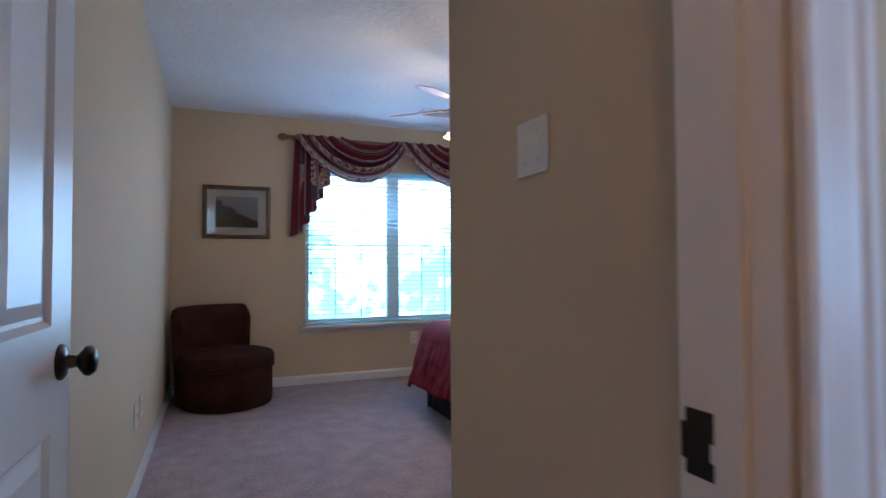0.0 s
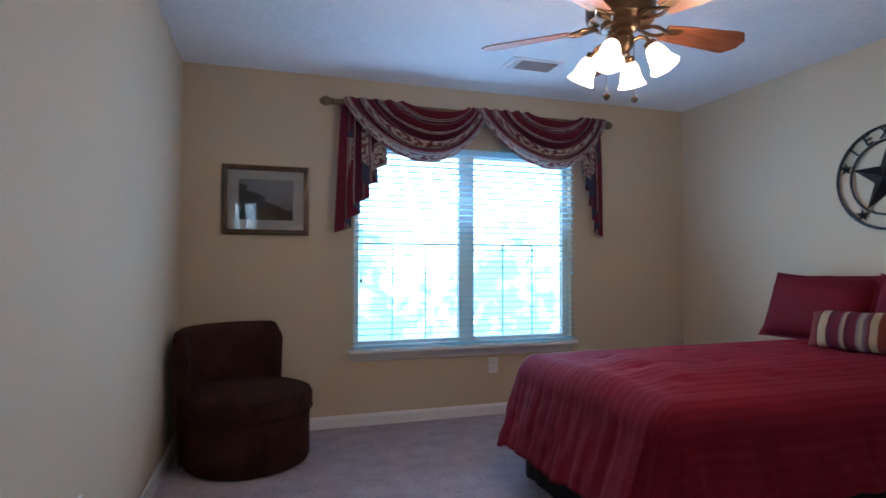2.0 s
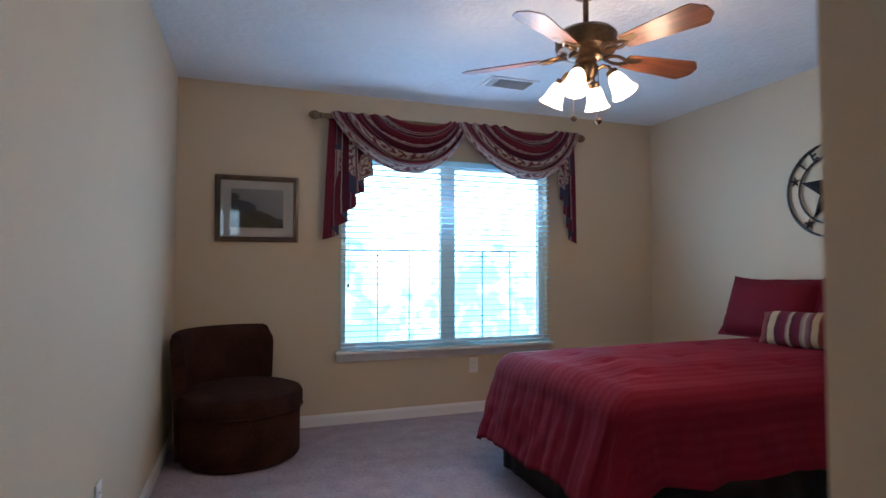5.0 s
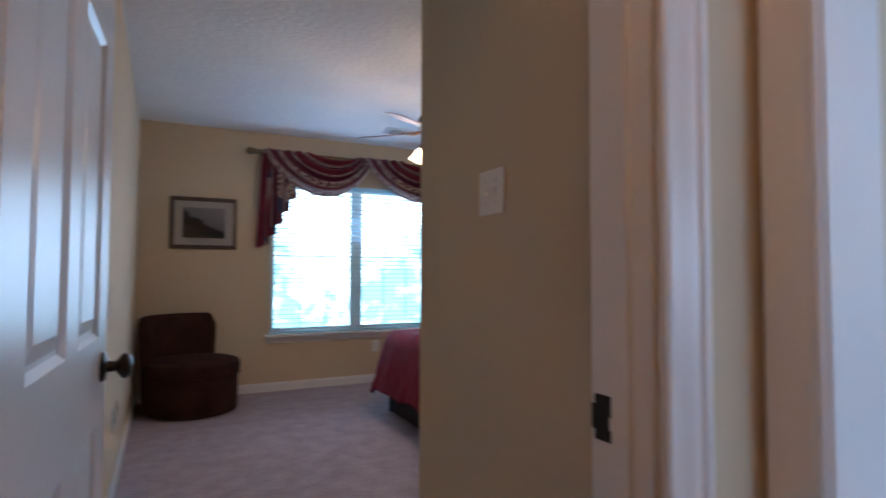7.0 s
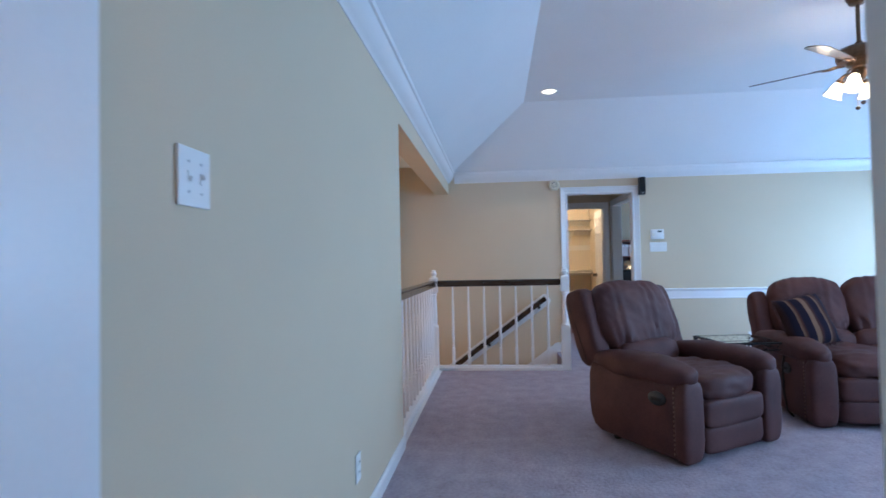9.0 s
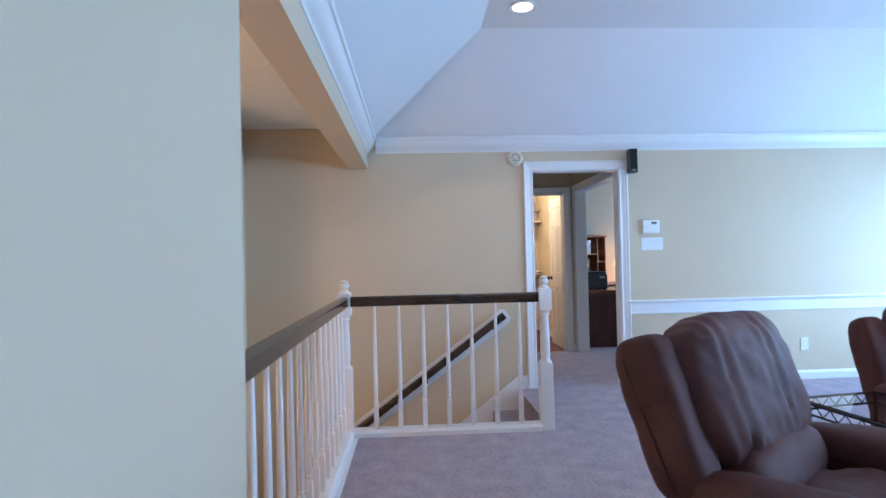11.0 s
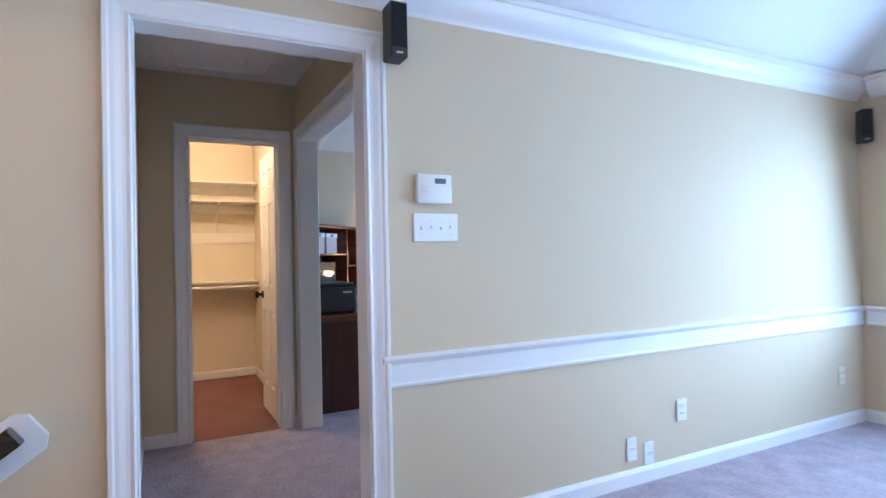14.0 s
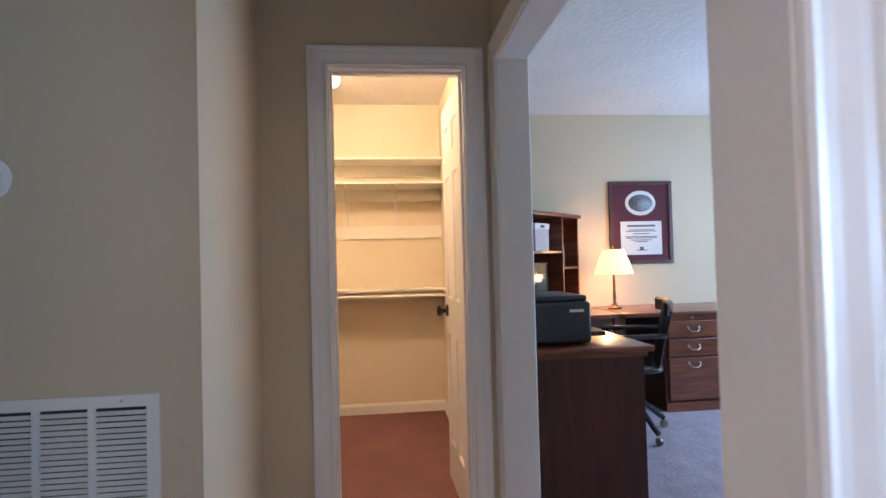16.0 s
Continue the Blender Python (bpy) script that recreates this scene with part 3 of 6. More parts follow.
def skirt(bm):
    pts = []
    x0, x1, y0, y1 = BED_X0 - 0.05, BED_X1 - 0.02, BED_Y0 - 0.05, BED_Y1 + 0.05
    for a, b in (((x1, y0), (x0, y0)), ((x0, y0), (x0, y1)), ((x0, y1), (x1, y1))):
        n = int(math.dist(a, b) / 0.02)
        nx, ny = (b[1] - a[1]) / math.dist(a, b), -(b[0] - a[0]) / math.dist(a, b)
        for i in range(n):
            s = i / n
            w = 0.008 * math.sin(i * 0.9 + 0.9 * math.sin(i * 0.23)) * (0.5 + 0.5 * math.sin(i * 0.13))
            pts.append((a[0] + (b[0] - a[0]) * s + nx * w, a[1] + (b[1] - a[1]) * s + ny * w))
    lo = [bm.verts.new((x, y, 0.006)) for x, y in pts]
    hi = [bm.verts.new((x, y, 0.40)) for x, y in pts]
    for i in range(len(pts) - 1):
        bm.faces.new((lo[i], lo[i + 1], hi[i + 1], hi[i]))


bm = bmesh.new()
skirt(bm)
shell(part("bed_skirt", bm, M_SKIRT, bed, "gathered black bed skirt", smooth=True), 0.004)
bm = bmesh.new()
comforter(bm)
shell(part("comforter", bm, M_RED, bed, "burgundy sateen comforter with woven stripes", smooth=True), 0.025)


def pillow_mesh(bm, w, h, t, flange=0.0, seed=0):
    """Stuffed pillow: w along x, h along z, t through y; a sham has a soft flat flange whose top corners stand up."""
    for side in (1, -1):
        def f(u, v):
            a, b = 2 * u - 1, 2 * v - 1
            px = a * w / 2 * (1 - 0.03 * (1 - b * b) * abs(a) ** 6)
            pz = b * h / 2 * (1 - 0.05 * (1 - a * a) * abs(b) ** 6)
            ka, kb = min(1.0, abs(a) / (1 - flange)), min(1.0, abs(b) / (1 - flange))
            k = max(0.0, 1 - ka ** 2.6) ** 0.6 * max(0.0, 1 - kb ** 2.6) ** 0.6
            px += 0.012 * noise.noise((b * 2.2 + seed, 3.1, 0.5)) * abs(a) ** 3
            pz += 0.016 * noise.noise((a * 2.2 + seed, 7.7, 0.5)) * abs(b) ** 3
            py = side * (t / 2 * k * (1 + 0.12 * noise.noise((a * 2 + seed, b * 2, side))) + 0.002)
            if flange:
                px *= 1 + 0.045 * (1 - b) * 0.5
                pz += 0.012 * abs(a) ** 8 * (b > 0) * b
                edge = max(abs(a), abs(b)) ** 6
                py += 0.014 * edge * noise.noise((a * 3 + seed, b * 3, 2.2))
            return (px, py, pz)
        grid_mesh(bm, 30, 26, f)
    bmesh.ops.remove_doubles(bm, verts=bm.verts, dist=0.0045)
    bmesh.ops.recalc_face_normals(bm, faces=bm.faces)


def pillow(name, m, w, h, t, mat, label, seed=0, group="", flange=0.0):
    bm = bmesh.new()
    pillow_mesh(bm, w, h, t, flange, seed)
    ob = link_mesh(name, bm, mat, True)
    ob.matrix_basis = m
    return tagged(ob, label, "pillow", group)


pillow("pillow", pose(3.80, 4.25, 0.875, 0, 0, 90) @ pose(0, 0, 0, 20, 0, 0), 0.65, 0.42, 0.22, M_SHAM, "burgundy sham pillow standing against the wall on the bed", 1, "shams on the bed", 0.09)
pillow("pillow", pose(3.80, 3.62, 0.875, 0, 0, 89) @ pose(0, 0, 0, 19, 0, 0), 0.65, 0.43, 0.23, M_SHAM, "burgundy sham pillow standing against the wall on the bed", 5, "shams on the bed", 0.09)
pillow("pillow", pose(3.955, 3.665, 0.835, 0, 0, 88) @ pose(0, 0, 0, 10, 0, 0), 0.66, 0.31, 0.14, M_WHITE_CLOTH, "white cotton pillow tucked behind a burgundy sham", 8)
pillow("cushion", pose(3.54, 3.86, 0.80, 0, 0, 98) @ pose(0, 0, 0, 26, 3, 0) @ pose(0, 0, 0, 0, 90, 0), 0.21, 0.40, 0.12, M_ACCENT, "small cushion with cream and burgundy stripes on the bed", 3)


# wall star
def wall_star():
    s = thing("wall_star", pose(4.098, 4.03, 1.635, 0, -90, 0) @ pose(0, 0, 0, 0, 0, 0), "dark iron star in double ring with Texas lettering", "wall decor")
    # local: x up the wall after the turn, y along it, z out of the wall
    def ring(R, w, name):
        bm = bmesh.new()
        pts = [(R * math.cos(a), R * math.sin(a), 0.012) for a in [2 * math.pi * i / 64 for i in range(64)]]
        sweep(bm, pts, [(-w, -0.004), (w, -0.004), (w, 0.004), (-w, 0.004)], closed=True)
        part(name, bm, M_IRON, s)
    ring(0.297, 0.007, "outer_ring")
    ring(0.215, 0.006, "inner_ring")

    def star(R, h, z, m, name):
        bm = bmesh.new()
        c, b = bm.verts.new((0, 0, z + h)), bm.verts.new((0, 0, z))
        ring_v = []
        for i in range(10):
            rr = R if i % 2 == 0 else R * 0.40
            a = 2 * math.pi * i / 10
            ring_v.append(bm.verts.new((rr * math.cos(a), rr * math.sin(a), z)))
        for i in range(10):
            bm.faces.new((c, ring_v[i], ring_v[(i + 1) % 10]))
            bm.faces.new((b, ring_v[(i + 1) % 10], ring_v[i]))
        bmesh.ops.transform(bm, matrix=m, verts=bm.verts)
        part(name, bm, M_IRON, s)
    star(0.215, 0.045, 0.006, Matrix(), "star")
    for a in (72, 144, 216, 288):
        star(0.042, 0.012, 0.012, pose(0.256 * math.cos(radians(a)), 0.256 * math.sin(radians(a)), 0, 0, 0, a), "small_star")
    for ch, a in zip("TEXAS", (48, 26, 3, -21, -45)):
        ob = words(ch, 0.10, M_IRON, s, pose(0.256 * math.cos(radians(a)), 0.256 * math.sin(radians(a)), 0.012, 0, 0, a - 90), 0.003, "letter")


wall_star()


# ceiling fan
def ceiling_fan(m, name_label, blade_mat, drop, first, radius=0.62):
    fan = thing("ceiling_fan", m, name_label, "ceiling fan")
    bm = bmesh.new()
    lathe(bm, [(0.02, -0.075), (0.05, -0.065), (0.068, -0.03), (0.072, -0.004), (0.072, 0.0)])
    part("canopy", bm, M_FANMETAL, fan, smooth=True)
    bm = bmesh.new()
    lathe(bm, [(0.013, -drop), (0.013, -0.07)], seg=12)
    part("downrod", bm, M_FANMETAL, fan, smooth=True)
    z = -drop
    bm = bmesh.new()
    lathe(bm, [(0.05, z - 0.135), (0.075, z - 0.125), (0.08, z - 0.105), (0.13, z - 0.095), (0.138, z - 0.075), (0.138, z - 0.025), (0.12, z - 0.006), (0.06, z + 0.004), (0.03, z + 0.02), (0.02, z + 0.04)], seg=32)
    part("motor_housing", bm, M_FANMETAL, fan, smooth=True)
    bm = bmesh.new()
    lathe(bm, [(0.012, z - 0.235), (0.03, z - 0.225), (0.052, z - 0.195), (0.058, z - 0.17), (0.045, z - 0.15), (0.05, z - 0.135)], seg=24)
    hub = part("light_kit", bm, M_FANMETAL, fan, smooth=True)
    zb = z - 0.115
    for k in range(5):
        a = first + 72 * k
        q = pose(0, 0, zb, 0, 0, a)
        # decorated bracket: two loops of metal
        bm = bmesh.new()
        for s in (1, -1):
            pts = [(0.09 + 0.13 * t, s * 0.028 * math.sin(math.pi * t), 0.004 * math.sin(6 * t)) for t in [i / 12 for i in range(13)]]
            tube(bm, pts, 0.008, 8)
        box(bm, 0.205, 0.275, -0.035, 0.035, -0.004, 0.003, bevel=0.002, seg=1)
        bmesh.ops.transform(bm, matrix=q @ pose(0, 0, 0, -9, 0, 0), verts=bm.verts)
        part("blade_bracket", bm, M_FANMETAL, fan, smooth=True)
        bm = bmesh.new()
        out = [(0.20, 0.045), (0.30, 0.056), (0.45, 0.066), (radius - 0.07, 0.072), (radius - 0.045, 0.071), (radius - 0.036, 0.066), (radius - 0.004, 0.030), (radius, 0.024)]
        loop = [(x, y) for x, y in out] + [(x, -y) for x, y in reversed(out)]
        top = [bm.verts.new((x, y, 0.008)) for x, y in loop]
        bot = [bm.verts.new((x, y, 0.003)) for x, y in loop]
        bm.faces.new(top)
        bm.faces.new(list(reversed(bot)))
        n = len(loop)
        for i in range(n):
            bm.faces.new((bot[i], bot[(i + 1) % n], top[(i + 1) % n], top[i]))
        bmesh.ops.recalc_face_normals(bm, faces=bm.faces)
        b = part("blade", bm, blade_mat, fan)
        b.matrix_basis = q @ pose(0, 0, 0, -13.5, 1.5, 0)
    for k in range(4):
        a = first - 12 + 90 * k
        q = pose(0, 0, z - 0.185, 0, 0, a)
        bm = bmesh.new()
        tube(bm, [(0.04, 0, 0), (0.075, 0, 0.012), (0.10, 0, 0.004), (0.115, 0, -0.02)], 0.008, 8, up=(0, 1, 0))
        lathe(bm, [(0.012, -0.012), (0.026, -0.008), (0.026, 0.012), (0.012, 0.018)], pose(0.118, 0, -0.03, 0, -28, 0), 14)
        bmesh.ops.transform(bm, matrix=q, verts=bm.verts)
        arm = part("light_arm", bm, M_FANMETAL, fan, smooth=True)
        bm = bmesh.new()
        lathe(bm, [(0.023, 0.0), (0.032, -0.014), (0.039, -0.037), (0.043, -0.064), (0.051, -0.087), (0.060, -0.103), (0.058, -0.103), (0.048, -0.085), (0.040, -0.064), (0.036, -0.037), (0.029, -0.016), (0.0205, -0.004)],
              q @ pose(0.122, 0, -0.035, 0, -28, 0), 20, cap=False)
        part("glass_shade", bm, M_SHADE, fan, "lit frosted glass bell shade", smooth=True)
        bm = bmesh.new()
        lathe(bm, [(0.001, -0.095), (0.018, -0.085), (0.026, -0.065), (0.02, -0.04), (0.012, -0.02)], q @ pose(0.122, 0, -0.035, 0, -28, 0), 12)
        part("bulb", bm, M_SHADE, fan, smooth=True)
    for dx, dy, ln in ((-0.055, 0.02, 0.40), (0.055, -0.012, 0.41)):
        bm = bmesh.new()
        tube(bm, [(dx, dy, z - 0.16), (dx, dy, z - ln + 0.02)], 0.0015, 5, up=(0, 1, 0))
        lathe(bm, [(0.004, -0.014), (0.014, -0.006), (0.016, 0.004), (0.006, 0.014)], pose(dx, dy, z - ln), 12)
        part("pull_chain", bm, M_FANMETAL, fan, smooth=True)
    return fan


ceiling_fan(pose(2.08, 3.71, CEIL), "bronze ceiling fan with walnut blades and four lit glass shades", M_BLADE, 0.225, 141, 0.585)
for k in range(4):
    a = radians(129 + 90 * k)
    lamp("fan_bulb", "POINT", pose(2.08 + 0.27 * math.cos(a), 3.71 + 0.27 * math.sin(a), CEIL - 0.225 - 0.29), 4.4, (1.0, 0.68, 0.40), 0.05)


def ceiling_vent(x, y, w, d, rz=0):
    v = thing("ceiling_vent", pose(x, y, CEIL, 0, 0, rz), "white metal ceiling air vent with angled louvres", "air vent")
    bm = boxes((-w / 2, w / 2, -d / 2, -d / 2 + 0.03, -0.008, 0), (-w / 2, w / 2, d / 2 - 0.03, d / 2, -0.008, 0),
               (-w / 2, -w / 2 + 0.03, -d / 2 + 0.03, d / 2 - 0.03, -0.008, 0), (w / 2 - 0.03, w / 2, -d / 2 + 0.03, d / 2 - 0.03, -0.008, 0))
    part("frame", bm, M_TRIM, v)
    # dark sheet that paints in the shade of the duct above the louvres
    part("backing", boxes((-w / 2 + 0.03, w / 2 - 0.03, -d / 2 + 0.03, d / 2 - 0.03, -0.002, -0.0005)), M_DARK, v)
    n = 9
    me = None
    for i in range(n):
        yy = -d / 2 + 0.03 + (d - 0.06) * (i + 0.5) / n
        if me is None:
            bm = bmesh.new()
            box(bm, -w / 2 + 0.075, w / 2 - 0.03, -0.0095, 0.0095, -0.0008, 0.0008)
            s = part("slat", bm, M_TRIM, v)
            me = s.data
        else:
            s = new("slat", me)
            s.parent = v
        s.matrix_basis = pose(0, yy, -0.008, 35, 0, 0)
    for i in range(3):
        bm = boxes((-w / 2 + 0.034 + i * 0.014, -w / 2 + 0.042 + i * 0.014, -d / 2 + 0.03, d / 2 - 0.03, -0.012, -0.004))
        part("slat", bm, M_TRIM, v)


ceiling_vent(2.36, 5.06, 0.36, 0.22)


M_BLIND = surface("white_vinyl_slat", (0.78, 0.80, 0.80), 0.45, vary=0.02, bump=0.0)


def let_light_through(mat, color, share):
    t = mat.node_tree
    tr = t.nodes.new("ShaderNodeBsdfTranslucent")
    tr.inputs[0].default_value = (*color, 1)
    mx = t.nodes.new("ShaderNodeMixShader")
    mx.inputs[0].default_value = share
    out = t.nodes["Material Output"]
    t.links.new(t.nodes["Principled BSDF"].outputs[0], mx.inputs[1])
    t.links.new(tr.outputs[0], mx.inputs[2])
    t.links.new(mx.outputs[0], out.inputs[0])


let_light_through(M_BLIND, (0.50, 0.74, 0.82), 0.60)


# window with blinds
def window_unit(name, x0, x1, z0, z1, y, out, lights=2, blinds=True, group=""):
    """Twin sash window in a wall that faces y; out: +1 when outdoors lies at larger y."""
    w = tagged(new(name), "white twin sash window with horizontal blinds", "window", kind="structure")
    fy0, fy1 = (y + 0.06 * out, y + 0.11 * out)
    lo, hi = min(fy0, fy1), max(fy0, fy1)
    f = 0.045
    mid = (x0 + x1) / 2
    bm = boxes((x0, x1, lo, hi, z0, z0 + f), (x0, x1, lo, hi, z1 - f, z1), (x0, x0 + f, lo, hi, z0 + f, z1 - f), (x1 - f, x1, lo, hi, z0 + f, z1 - f),
               (mid - 0.06, mid + 0.06, lo, hi, z0 + f, z1 - f))
    part("window_frame", bm, M_TRIM, w)
    zm = (z0 + z1) / 2 + 0.02
    for a, b in ((x0 + f, mid - 0.06), (mid + 0.06, x1 - f)):
        part("meeting_rail", boxes((a, b, lo + 0.004, hi - 0.004, zm - 0.005, zm + 0.005)), M_BLIND, w)
        for c, d in ((z0 + f, zm - 0.005), (zm + 0.005, z1 - f)):
            g = part("pane", boxes((a, b, (lo + hi) / 2 - 0.002, (lo + hi) / 2 + 0.002, c, d)), M_GLASS, w)
            g.visible_shadow = False
            if c > z0 + 0.2:
                continue
            for i in (1, 2):
                xx = a + (b - a) * i / 3
                part("muntin", boxes((xx - 0.004, xx + 0.004, (lo + hi) / 2 + 0.003, (lo + hi) / 2 + 0.012, c, d)), M_BLIND, w)
    # stool and apron
    s = -out
    a, b = sorted((y + 0.06 * out, y + 0.05 * s))
    bm = bmesh.new()
    box(bm, x0 - 0.045, x1 + 0.02, min(y, y + 0.078 * s), max(y, y + 0.078 * s), z0 - 0.025, z0, bevel=0.006)
    box(bm, x0, x1, min(y, y + 0.06 * out), max(y, y + 0.06 * out), z0 - 0.001, z0 + 0.003)
    part("window_sill", bm, M_TRIM, w)
    bm = bmesh.new()
    box(bm, x0 - 0.03, x1 + 0.005, min(y, y + 0.016 * s), max(y, y + 0.016 * s), z0 - 0.085, z0 - 0.025, bevel=0.004)
    part("apron", bm, M_TRIM, w)
    return w


def blind(x0, x1, z0, z1, y, tilt, label):
    b = thing("window_blind", pose((x0 + x1) / 2, y, z0), label, "window blind")
    w = (x1 - x0) / 2 - 0.006
    part("headrail", boxes((-w, w, -0.025, 0.025, z1 - z0 - 0.045, z1 - z0 - 0.002)), M_BLIND, b)
    part("bottom_rail", boxes((-w, w, -0.024, 0.024, 0.004, 0.024), bevel=0.004), M_BLIND, b)
    n = int((z1 - z0 - 0.08) / 0.043)
    bm = bmesh.new()
    box(bm, -w, w, -0.025, 0.025, -0.0013, 0.0013)
    me = None
    for i in range(n):
        if me is None:
            s = part("slat", bm, M_BLIND, b)
            me = s.data
        else:
            s = new("slat", me)
            s.parent = b
        s.matrix_basis = pose(0, 0, 0.05 + i * 0.043, tilt, 0, 0)
    for xx in (-w * 0.75, 0.0, w * 0.75):
        bm = bmesh.new()
        tube(bm, [(xx, -0.026, 0.02), (xx, -0.026, z1 - z0 - 0.04)], 0.0012, 5, up=(0, 1, 0))
        part("ladder_cord", bm, M_BLIND, b)
    for xx, ln in ((-w + 0.05, 0.95), (w - 0.03, 0.9)):
        bm = bmesh.new()
        tube(bm, [(xx, -0.034, z1 - z0 - 0.05), (xx, -0.034, z1 - z0 - ln)], 0.0018, 5, up=(0, 1, 0))
        lathe(bm, [(0.003, -0.03), (0.011, -0.026), (0.008, -0.008), (0.003, 0.0)], pose(xx, -0.034, z1 - z0 - ln), 10)
        part("cord", bm, M_FANMETAL if ln > 0.92 else M_BLIND, b, smooth=True)
    return b


window_unit("window_1", *WIN, 5.69, 1)
blind(WIN[0] - 0.012, WIN[1] + 0.008, WIN[2] + 0.004, WIN[3], 5.661, -3, "white horizontal window blind lowered, slats open")


# valance on its rod
def valance():
    rod = thing("curtain_rod", pose(0, 5.615, 2.245), "antique gold curtain rod with carved finials", "curtain rod")
    bm = bmesh.new()
    tube(bm, [(1.14, 0, 0), (3.25, 0, 0)], 0.019, 14)
    part("pole", bm, M_GOLD, rod, smooth=True)
    for x, s in ((1.14, -1), (3.25, 1)):
        bm = bmesh.new()
        lathe(bm, [(0.014, 0), (0.026, 0.008), (0.018, 0.02), (0.03, 0.04), (0.034, 0.06), (0.024, 0.085), (0.008, 0.10)], pose(x, 0, 0, 0, 90 * s, 0), 14)
        part("finial", bm, M_GOLD, rod, smooth=True)
        bm = boxes((x - s * 0.05 - 0.01, x - s * 0.05 + 0.01, 0.0, 0.073, -0.012, 0.012))
        part("bracket", bm, M_GOLD, rod)
    v = thing("window_valance", pose(0, 5.60, 2.245), "burgundy and cream striped swag valance with cascades", "valance")
    for n, (x0, x1, wl, wr) in enumerate(((1.19, 2.26, 0.42, 0.16), (2.16, 3.24, 0.40, 0.22))):
        def f(u, t, x0=x0, x1=x1, wl=wl, wr=wr, n=n):
            a = x0 + (1 - t) * wl
            b = x1 - (1 - t) * wr
            sag = 0.07 + 0.335 * t ** 0.9
            x = a + (b - a) * u
            c = (1 - (2 * u - 1) ** 2)
            skew = 1 + 0.22 * (u - 0.5)
            z = -sag * c ** 0.8 * skew + 0.021
            fold = math.sin(2 * math.pi * (4.6 * t + 0.25 * math.sin(3 * u + n)))
            k = 0.25 + 0.75 * c
            y = -0.050 - 0.018 * n - 0.026 * k * fold - 0.06 * c * t - 0.01 * noise.noise((u * 4, t * 5, n))
            z += 0.018 * k * math.cos(2 * math.pi * 4.6 * t)
            return (x, y, z)
        bm = bmesh.new()
        grid_mesh(bm, 44, 60, f)
        shell(part("swag", bm, M_SWAG, v, smooth=True), 0.003)
    # pleated side tails: each fold shows the navy lining where it turns back
    for xo, front, back, zo, zi in ((1.145, 0.116, -0.055, -0.90, -0.42), (3.262, -0.082, 0.050, -0.90, -0.40)):
        bm = bmesh.new()
        lay = bm.loops.layers.uv.verify()
        xs, w = [xo], [0.0]
        for k in range(9):
            step = back if k % 2 else front
            xs.append(xs[-1] + step)
            w.append(w[-1] + (0.11 if k % 2 else 0.09))
        xc, cols = (xs[0] + xs[-1]) / 2, []
        for k, (x, c) in enumerate(zip(xs, w)):
            s = c / w[-1]
            zb, y = zo + (zi - zo) * s ** 1.15, 0.012 - 0.0045 * k
            xt = xc + (x - xc) * 0.75
            col = []
            for j in range(11):
                q = j / 10
                col.append(bm.verts.new((xt + (x - xt) * q ** 0.8, y - 0.006 * math.sin(4 * q + k), 0.02 + (zb - 0.02) * q)))
            cols.append((col, s))
        for k, ((A, sa), (B, sb)) in enumerate(zip(cols, cols[1:])):
            for j in range(10):
                fc = bm.faces.new((A[j], B[j], B[j + 1], A[j + 1]))
                for lp, uvs in zip(fc.loops, ((j / 10, sa), (j / 10, sb), ((j + 1) / 10, sb), ((j + 1) / 10, sa))):
                    lp[lay].uv = uvs
                fc.material_index = k % 2
        shell(part("cascade", bm, [M_SWAG, M_LINING], v), 0.002)


valance()


